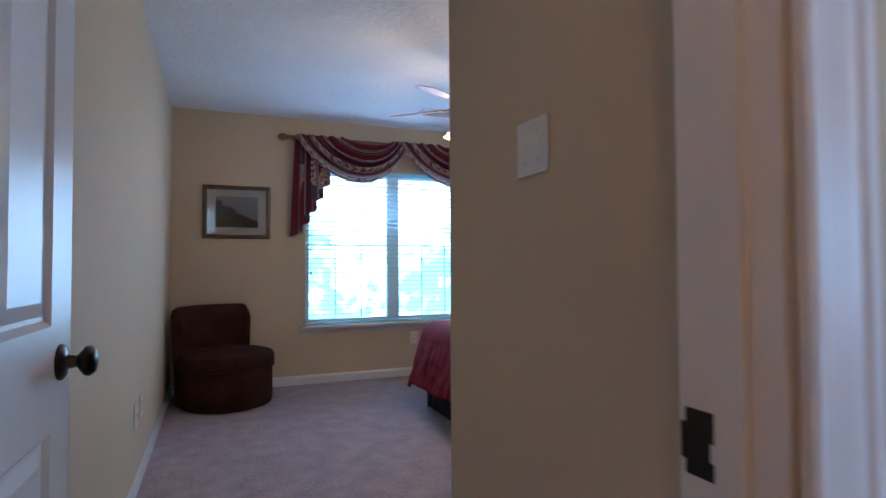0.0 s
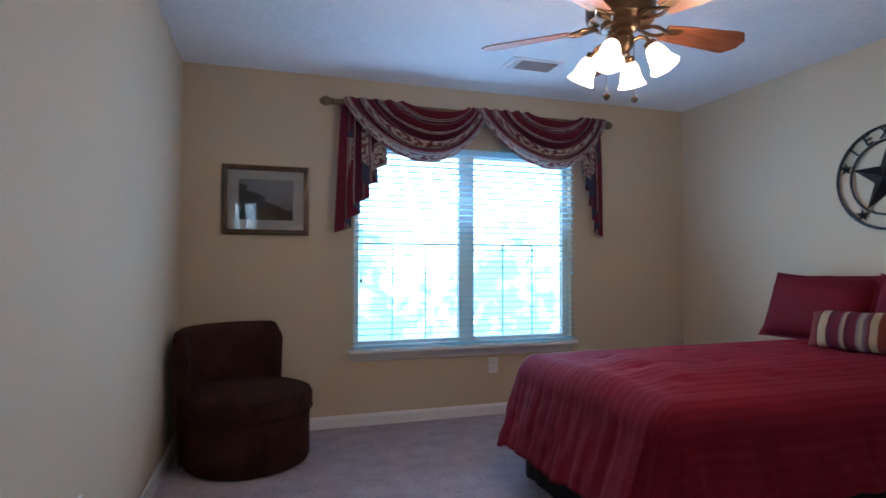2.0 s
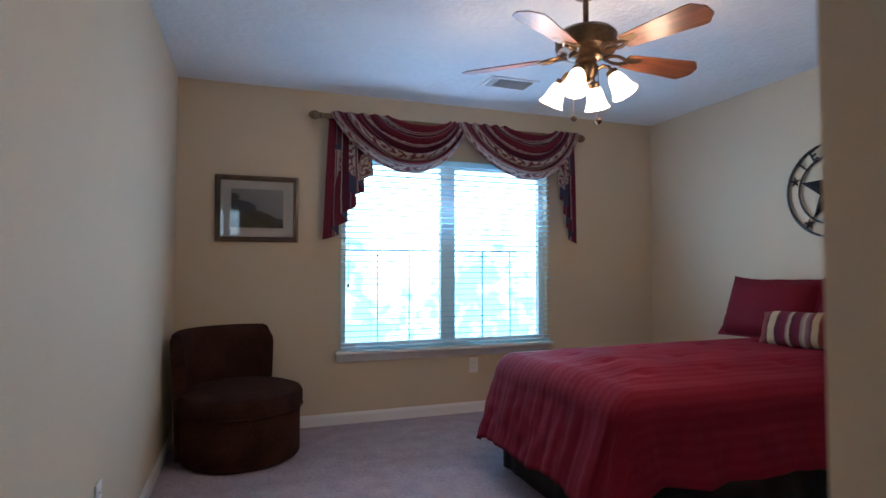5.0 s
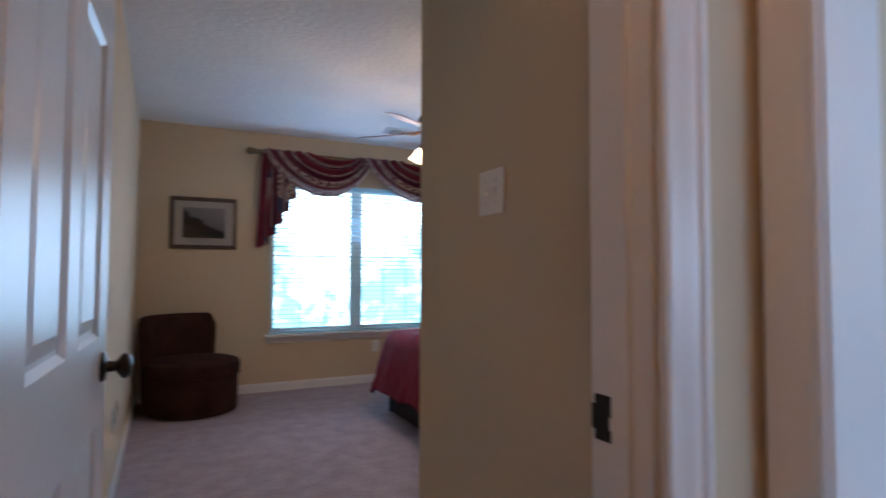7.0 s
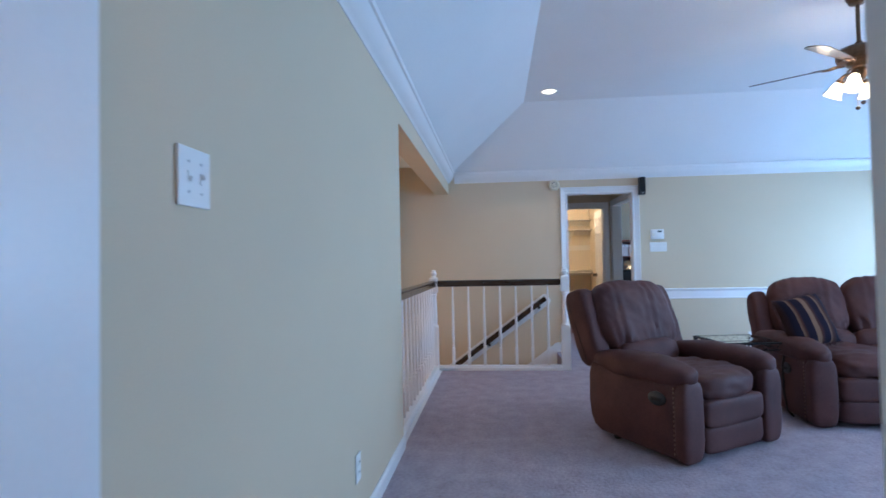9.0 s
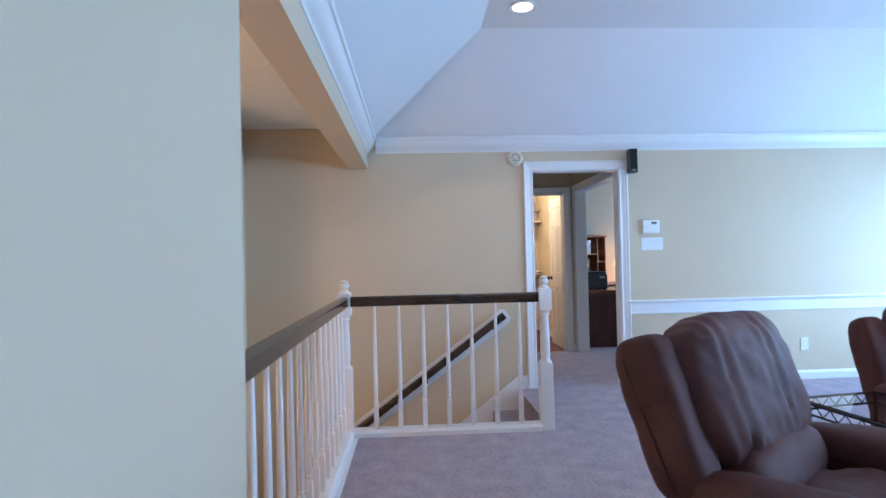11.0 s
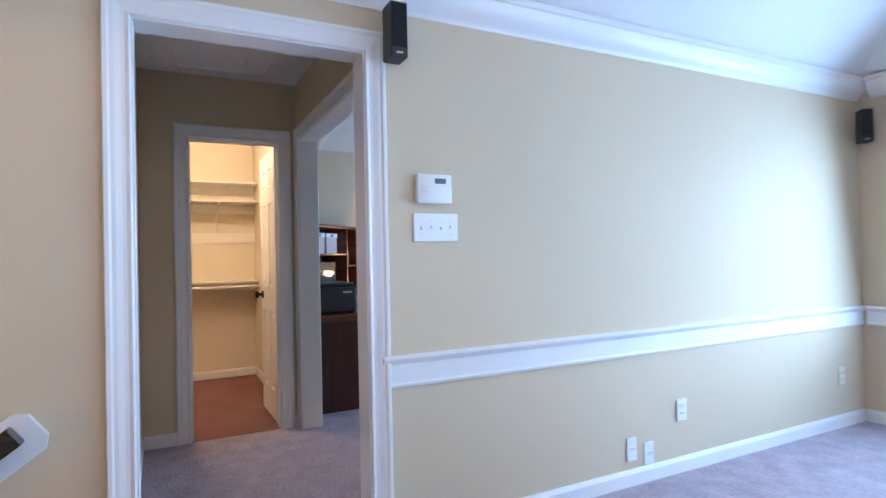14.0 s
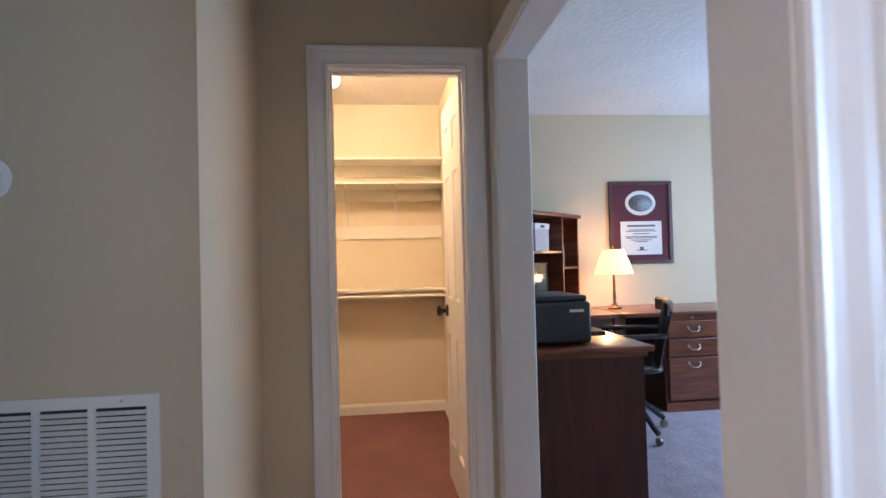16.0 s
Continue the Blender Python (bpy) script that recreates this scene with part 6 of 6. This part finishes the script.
def desk_end():
    d = thing("desk", pose(0, 0, 0), "dark mahogany desk return with rounded top edge", "desk")
    bm = bmesh.new()
    box(bm, 10.06, 11.45, -2.41, -1.76, 0.722, 0.752, bevel=0.010, seg=3)
    part("desktop", bm, M_CHERRY, d, "polished cherry desktop", smooth=True)
    part("end_panel", boxes((10.10, 10.13, -2.37, -1.77, 0.0, 0.722)), M_CHERRYD, d)
    part("back_panel", boxes((10.13, 11.45, -1.79, -1.77, 0.0, 0.722)), M_CHERRYD, d)
    part("modesty_panel", boxes((10.13, 10.60, -2.36, -2.34, 0.0, 0.722)), M_CHERRYD, d)
    part("moulding", boxes((10.085, 10.10, -2.385, -1.77, 0.70, 0.722)), M_CHERRY, d)
    c = thing("corner_desk", pose(0, 0, 0), "cherry corner desk top between the two runs", "desk")
    bm = bmesh.new()
    pts = [(11.455, -1.76), (12.18, -1.76), (12.18, -2.90), (11.50, -2.90), (11.455, -2.41)]
    lo = [bm.verts.new((x, y, 0.722)) for x, y in pts]
    hi = [bm.verts.new((x, y, 0.752)) for x, y in pts]
    bm.faces.new(hi)
    bm.faces.new(list(reversed(lo)))
    for i in range(5):
        bm.faces.new((lo[i], lo[(i + 1) % 5], hi[(i + 1) % 5], hi[i]))
    bmesh.ops.recalc_face_normals(bm, faces=bm.faces)
    part("desktop", bm, M_CHERRY, c)
    part("leg_panel", boxes((12.14, 12.17, -2.88, -1.78, 0.0, 0.722)), M_CHERRYD, c)
    part("keyboard_tray", boxes((11.38, 11.62, -2.72, -2.36, 0.63, 0.65)), M_CHERRYD, c)
    for x, y in ((11.47, -1.80), (11.52, -2.86)):
        part("leg", boxes((x - 0.02, x + 0.02, y - 0.02, y + 0.02, 0, 0.722)), M_CHERRYD, c)


desk_end()


def drawer_desk():
    d = thing("drawer_desk", pose(0, 0, 0), "cherry desk pedestal with three drawers and nickel handles", "desk")
    bm = bmesh.new()
    box(bm, 11.47, 12.18, -4.45, -2.905, 0.722, 0.755, bevel=0.009, seg=3)
    part("desktop", bm, M_CHERRY, d, smooth=True)
    part("body", boxes((11.515, 12.17, -3.68, -3.23, 0.0, 0.722)), M_CHERRYD, d)
    part("plinth", boxes((11.50, 11.515, -3.68, -3.23, 0.0, 0.07)), M_CHERRY, d)
    part("pull_out_board", boxes((11.500, 11.515, -3.65, -3.26, 0.690, 0.715)), M_CHERRY, d)
    for k, (a, b) in enumerate(((0.555, 0.682), (0.415, 0.545), (0.085, 0.405))):
        bm = bmesh.new()
        box(bm, 11.492, 11.515, -3.655, -3.255, a, b, bevel=0.006)
        dr = part("drawer", bm, M_CHERRY, d)
        zc = b - 0.055 if k == 2 else (a + b) / 2
        bm = bmesh.new()
        for yc in (-3.455,):
            tube(bm, [(11.490, yc + 0.045, zc + 0.012), (11.478, yc + 0.040, zc - 0.004), (11.472, yc + 0.02, zc - 0.018), (11.470, yc, zc - 0.014), (11.472, yc - 0.02, zc - 0.018), (11.478, yc - 0.040, zc - 0.004), (11.490, yc - 0.045, zc + 0.012)], 0.004, 6)
            for s in (1, -1):
                lathe(bm, [(0.012, 0), (0.009, 0.005), (0.004, 0.007)], pose(11.4925, yc + s * 0.045, zc + 0.012, 0, -90, 0), 10)
        part("handle", bm, M_BRASS, dr, "nickel bail handle", smooth=True)
    bm = bmesh.new()
    lathe(bm, [(0.008, 0), (0.009, 0.008), (0.003, 0.012)], pose(11.50, -3.45, 0.703, 0, -90, 0), 10)
    part("knob", bm, M_BRASS, d, smooth=True)


drawer_desk()


def hutch():
    # local x runs along the front from far-left to far-right, -y faces the room
    h = thing("desk_hutch", pose(11.12, -1.84, 0.752, 0, 0, -45), "cherry desk hutch with storage boxes and books", "hutch")
    W, D, H = 1.34, 0.28, 0.79
    part("back_panel", boxes((0, W, D - 0.01, D, 0, H - 0.03)), M_CHERRYD, h)
    for x in (0.0, 0.36, 1.04, W - 0.02):
        part("upright", boxes((x, x + 0.02, 0, D - 0.01, 0, H - 0.03)), M_CHERRY, h)
    bm = bmesh.new()
    box(bm, -0.02, W + 0.02, -0.025, D, H - 0.03, H, bevel=0.006)
    part("cornice", bm, M_CHERRY, h)
    for a, b, z in ((0.38, 1.04, 0.47), (0.02, 0.36, 0.47), (1.06, W - 0.02, 0.34)):
        part("shelf", boxes((a, b, 0.005, D - 0.01, z, z + 0.018)), M_CHERRY, h)
    return h


hutch()
HUT = pose(11.12, -1.84, 0.752, 0, 0, -45)


def storage_box(x):
    s = thing("storage_box", HUT @ pose(x, 0.04, 0.489), "pale woven storage box with lid on the hutch shelf", "storage box", "boxes on the hutch")
    m = M_BOX
    bm = bmesh.new()
    box(bm, -0.11, 0.11, 0, 0.20, 0, 0.17, bevel=0.004)
    part("body", bm, m, s)
    bm = bmesh.new()
    box(bm, -0.115, 0.115, -0.005, 0.205, 0.170, 0.215, bevel=0.004)
    part("lid", bm, M_PAPER, s)
    part("label_holder", boxes((-0.03, 0.03, -0.007, -0.0045, 0.18, 0.20)), M_BLACK, s)


M_BOX = surface("woven_pale_box", (0.52, 0.46, 0.44), 0.9, vary=0.15, scale=40, fine=200, bump=0.5)
for x in (0.52, 0.78):
    storage_box(x)
for i, (h, c) in enumerate(((0.20, (0.55, 0.52, 0.48)), (0.17, (0.30, 0.28, 0.27)), (0.19, (0.6, 0.58, 0.55)), (0.14, (0.12, 0.10, 0.10)))):
    b = thing("book", HUT @ pose(1.075 + 0.032 * i, 0.06, 0.358), "upright book on the hutch side shelf", "book", "books on the hutch")
    m = surface("book_cover", c, 0.6)
    part("cover", boxes((0, 0.004, 0, 0.15, 0, h), (0.022, 0.026, 0, 0.15, 0, h), (0.004, 0.022, 0, 0.004, 0, h)), m, b)
    part("pages", boxes((0.004, 0.022, 0.004, 0.147, 0.003, h - 0.003)), M_PAPER, b)
mon = thing("monitor", HUT @ pose(0.68, 0.02, 0), "flat computer monitor under the hutch, lit by the lamp", "monitor")
bm = bmesh.new()
box(bm, -0.25, 0.25, 0.06, 0.10, 0.07, 0.40, bevel=0.006)
part("screen_case", bm, M_BLACK, mon)
part("screen", boxes((-0.235, 0.235, 0.0575, 0.0595, 0.085, 0.385)), surface("dark_screen", (0.03, 0.035, 0.04), 0.1, vary=0.1, bump=0), mon)
part("stand", boxes((-0.03, 0.03, 0.08, 0.10, 0.012, 0.09), (-0.11, 0.11, 0.02, 0.18, 0.0, 0.012)), M_BLACK, mon)


def printer():
    p = thing("printer", pose(10.38, -1.97, 0.752), "dark grey desktop printer on the desk", "printer")
    m = surface("charcoal_plastic", (0.030, 0.034, 0.042), 0.42, vary=0.12, scale=8, fine=150, bump=0.1)
    bm = bmesh.new()
    box(bm, -0.24, 0.20, -0.16, 0.16, 0.012, 0.215, bevel=0.018, seg=3)
    part("body", bm, m, p, smooth=True)
    bm = bmesh.new()
    box(bm, -0.225, 0.19, -0.145, 0.15, 0.216, 0.245, bevel=0.010, seg=3)
    part("scanner_lid", bm, m, p, smooth=True)
    part("output_tray", boxes((-0.20, 0.16, -0.245, -0.155, 0.04, 0.06)), M_BLACK, p)
    part("badge", boxes((-0.243, -0.2395, -0.12, -0.05, 0.165, 0.178)), M_STEEL, p)
    for x in (-0.2, 0.16):
        for y in (-0.12, 0.12):
            part("foot", boxes((x - 0.015, x + 0.015, y - 0.015, y + 0.015, 0, 0.013)), M_BLACK, p)


printer()


def desk_lamp():
    l = thing("desk_lamp", pose(11.90, -3.02, 0.756), "lit brass desk lamp with cream pleated shade", "lamp")
    bm = bmesh.new()
    lathe(bm, [(0.055, 0), (0.058, 0.010), (0.035, 0.022), (0.018, 0.035), (0.012, 0.06), (0.015, 0.10), (0.010, 0.16), (0.012, 0.22), (0.008, 0.30)], seg=18)
    part("base", bm, M_FANMETAL, l, smooth=True)
    bm = bmesh.new()
    n = 48
    prof = [(0.155, 0.285), (0.118, 0.395), (0.082, 0.485)]
    rings = [[bm.verts.new(((r + (0.003 if i % 2 else -0.003)) * math.cos(2 * math.pi * i / n), (r + (0.003 if i % 2 else -0.003)) * math.sin(2 * math.pi * i / n), z)) for i in range(n)] for r, z in prof]
    for A, B in zip(rings, rings[1:]):
        for i in range(n):
            bm.faces.new((A[i], A[(i + 1) % n], B[(i + 1) % n], B[i]))
    part("shade", bm, glow("lit_cream_lampshade", (1.0, 0.66, 0.28), 1.5), l, "glowing cream pleated shade")
    bm = bmesh.new()
    lathe(bm, [(0.004, 0.48), (0.009, 0.50), (0.003, 0.515)], seg=8)
    part("finial", bm, M_FANMETAL, l)


desk_lamp()
lamp("desk_lamp_bulb", "POINT", pose(11.90, -3.02, 1.28), 3.0, (1.0, 0.62, 0.3), 0.05)
lamp("desk_lamp_bulb", "POINT", pose(11.90, -3.02, 1.02), 5.0, (1.0, 0.62, 0.3), 0.05)


def diploma():
    y0, y1, z0, z1 = -3.70, -3.12, 1.115, 1.843
    w, h = y1 - y0, z1 - z0
    d = thing("framed_diploma", pose(12.198, (y0 + y1) / 2, (z0 + z1) / 2, 0, 0, -90), "framed certificate with oval medallion on maroon mount", "framed certificate")
    mah = M_CHERRYD
    part("frame", boxes((-w / 2, w / 2, -0.025, 0, -h / 2, -h / 2 + 0.03), (-w / 2, w / 2, -0.025, 0, h / 2 - 0.03, h / 2), (-w / 2, -w / 2 + 0.03, -0.025, 0, -h / 2 + 0.03, h / 2 - 0.03), (w / 2 - 0.03, w / 2, -0.025, 0, -h / 2 + 0.03, h / 2 - 0.03)), mah, d)
    part("mount", boxes((-w / 2 + 0.03, w / 2 - 0.03, -0.012, -0.008, -h / 2 + 0.03, h / 2 - 0.03)), surface("maroon_mount", (0.085, 0.014, 0.022), 0.8, vary=0.08), d)
    part("certificate", boxes((-0.19, 0.19, -0.0145, -0.0125, -0.285, 0.01)), M_PAPER, d)
    for z, half in ((-0.03, 0.13), (-0.065, 0.12), (-0.078, 0.14), (-0.10, 0.08), (-0.125, 0.15), (-0.137, 0.14), (-0.155, 0.10), (-0.17, 0.06), (-0.245, 0.05)):
        th = 0.008 if z == -0.03 else 0.0035
        part("text_line", boxes((-half, half, -0.0155, -0.0147, z - th, z + th)), M_INK, d)
    bm = bmesh.new()
    lathe(bm, [(0.14, 0), (0.14, 0.002)], pose(0, -0.0125, 0.172, 90, 0, 0) @ Matrix.Diagonal((1.0, 0.78, 1, 1)), 40)
    part("oval_mat", bm, M_PAPER, d)
    bm = bmesh.new()
    lathe(bm, [(0.112, 0), (0.10, 0.008), (0.02, 0.012)], pose(0, -0.0145, 0.172, 90, 0, 0) @ Matrix.Diagonal((1.0, 0.68, 1, 1)), 32)
    part("medallion", bm, surface("embossed_pewter", (0.16, 0.17, 0.17), 0.45, 0.6, vary=0.5, scale=60, fine=160, bump=0.8, depth=0.004), d, smooth=True)
    part("seal", boxes((-0.018, 0.018, -0.0155, -0.0147, -0.245, -0.215)), M_INK, d)


diploma()


def captains_chair():
    c = thing("desk_chair", pose(11.10, -2.74, 0, 0, 0, 68), "black wooden captain's chair on casters", "chair")
    m = surface("black_lacquer", (0.014, 0.014, 0.018), 0.22, vary=0.2, scale=12, bump=0.05, coat=0.5)
    bm = bmesh.new()
    soft(bm, (0, 0, 0.455), (0.44, 0.46, 0.05), 4, 10)
    part("seat", bm, m, c, smooth=True)
    for y in (-0.19, -0.115, -0.04, 0.04, 0.115, 0.19):
        bm = bmesh.new()
        tube(bm, [(-0.185, y * 0.85, 0.47), (-0.215, y * 0.95, 0.62), (-0.265, y * 1.05, 0.83)], 0.010, 8, up=(0, 1, 0))
        part("back_spindle", bm, m, c, smooth=True)
    bm = bmesh.new()
    n = 14
    pts = [(-0.285 + 0.06 * (2 * i / n - 1) ** 2, (2 * i / n - 1) * 0.26, 0.85) for i in range(n + 1)]
    sweep(bm, pts, [(-0.012, -0.045), (0.012, -0.045), (0.014, 0.03), (0.0, 0.045), (-0.014, 0.03)])
    part("crest_rail", bm, m, c, smooth=True)
    for s in (1, -1):
        bm = bmesh.new()
        tube(bm, [(-0.23, s * 0.22, 0.68), (-0.10, s * 0.265, 0.675), (0.06, s * 0.27, 0.67), (0.16, s * 0.26, 0.665)], 0.017, 10)
        part("armrest", bm, m, c, smooth=True)
        bm = bmesh.new()
        lathe(bm, [(0.012, 0.47), (0.017, 0.53), (0.011, 0.57), (0.016, 0.62), (0.010, 0.67)], pose(0.11, s * 0.245, 0), 10)
        part("arm_post", bm, m, c, smooth=True)
    bm = bmesh.new()
    lathe(bm, [(0.035, 0.22), (0.035, 0.40), (0.06, 0.43)], seg=14)
    part("column", bm, m, c, smooth=True)
    for a in (35, 125, 215, 305):
        bm = bmesh.new()
        tube(bm, [(0.02, 0, 0.27), (0.12, 0, 0.20), (0.24, 0, 0.10), (0.285, 0, 0.07)], 0.018, 10, up=(0, 1, 0))
        bmesh.ops.transform(bm, matrix=pose(0, 0, 0, 0, 0, a), verts=bm.verts)
        leg = part("leg", bm, m, c, smooth=True)
        bm = bmesh.new()
        lathe(bm, [(0.024, -0.011), (0.026, -0.006), (0.026, 0.006), (0.024, 0.011)], pose(0, 0, 0, 0, 0, a) @ pose(0.29, 0, 0.027, 90, 0, 0), 14)
        part("caster", bm, M_BRASS, leg, smooth=True)


captains_chair()

# ---- outdoors ----
M_LAWN = surface("lawn_grass", (0.09, 0.13, 0.05), 0.95, vary=0.3, scale=0.4, fine=20, bump=0.4)
structure("ground", boxes((-300, 300, -300, 300, -3.4, -3.3)), M_LAWN)


def backdrop(name, x0, x1, y):
    """Glowing sheet beyond the windows, glare painted in: bright hazy distance with pale trees."""
    m, t, b = nodes("glowing_distance")
    L = t.links.new
    tc = t.nodes.new("ShaderNodeTexCoord")
    n1, n2 = t.nodes.new("ShaderNodeTexNoise"), t.nodes.new("ShaderNodeTexNoise")
    n1.inputs["Scale"].default_value, n1.inputs["Detail"].default_value = 0.35, 3
    n2.inputs["Scale"].default_value, n2.inputs["Detail"].default_value = 2.6, 6
    L(tc.outputs["Object"], n1.inputs[0])
    L(tc.outputs["Object"], n2.inputs[0])
    sp = t.nodes.new("ShaderNodeSeparateXYZ")
    L(tc.outputs["Object"], sp.inputs[0])
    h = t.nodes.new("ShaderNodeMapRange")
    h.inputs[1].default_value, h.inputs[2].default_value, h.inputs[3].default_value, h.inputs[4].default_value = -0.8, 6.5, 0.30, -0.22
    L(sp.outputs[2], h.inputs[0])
    a1 = t.nodes.new("ShaderNodeMath")
    a1.operation = "ADD"
    L(n1.outputs[0], a1.inputs[0])
    L(h.outputs[0], a1.inputs[1])
    a2 = t.nodes.new("ShaderNodeMath")
    a2.operation = "MULTIPLY_ADD"
    a2.inputs[1].default_value = 0.9
    L(n2.outputs[0], a2.inputs[0])
    L(a1.outputs[0], a2.inputs[2])
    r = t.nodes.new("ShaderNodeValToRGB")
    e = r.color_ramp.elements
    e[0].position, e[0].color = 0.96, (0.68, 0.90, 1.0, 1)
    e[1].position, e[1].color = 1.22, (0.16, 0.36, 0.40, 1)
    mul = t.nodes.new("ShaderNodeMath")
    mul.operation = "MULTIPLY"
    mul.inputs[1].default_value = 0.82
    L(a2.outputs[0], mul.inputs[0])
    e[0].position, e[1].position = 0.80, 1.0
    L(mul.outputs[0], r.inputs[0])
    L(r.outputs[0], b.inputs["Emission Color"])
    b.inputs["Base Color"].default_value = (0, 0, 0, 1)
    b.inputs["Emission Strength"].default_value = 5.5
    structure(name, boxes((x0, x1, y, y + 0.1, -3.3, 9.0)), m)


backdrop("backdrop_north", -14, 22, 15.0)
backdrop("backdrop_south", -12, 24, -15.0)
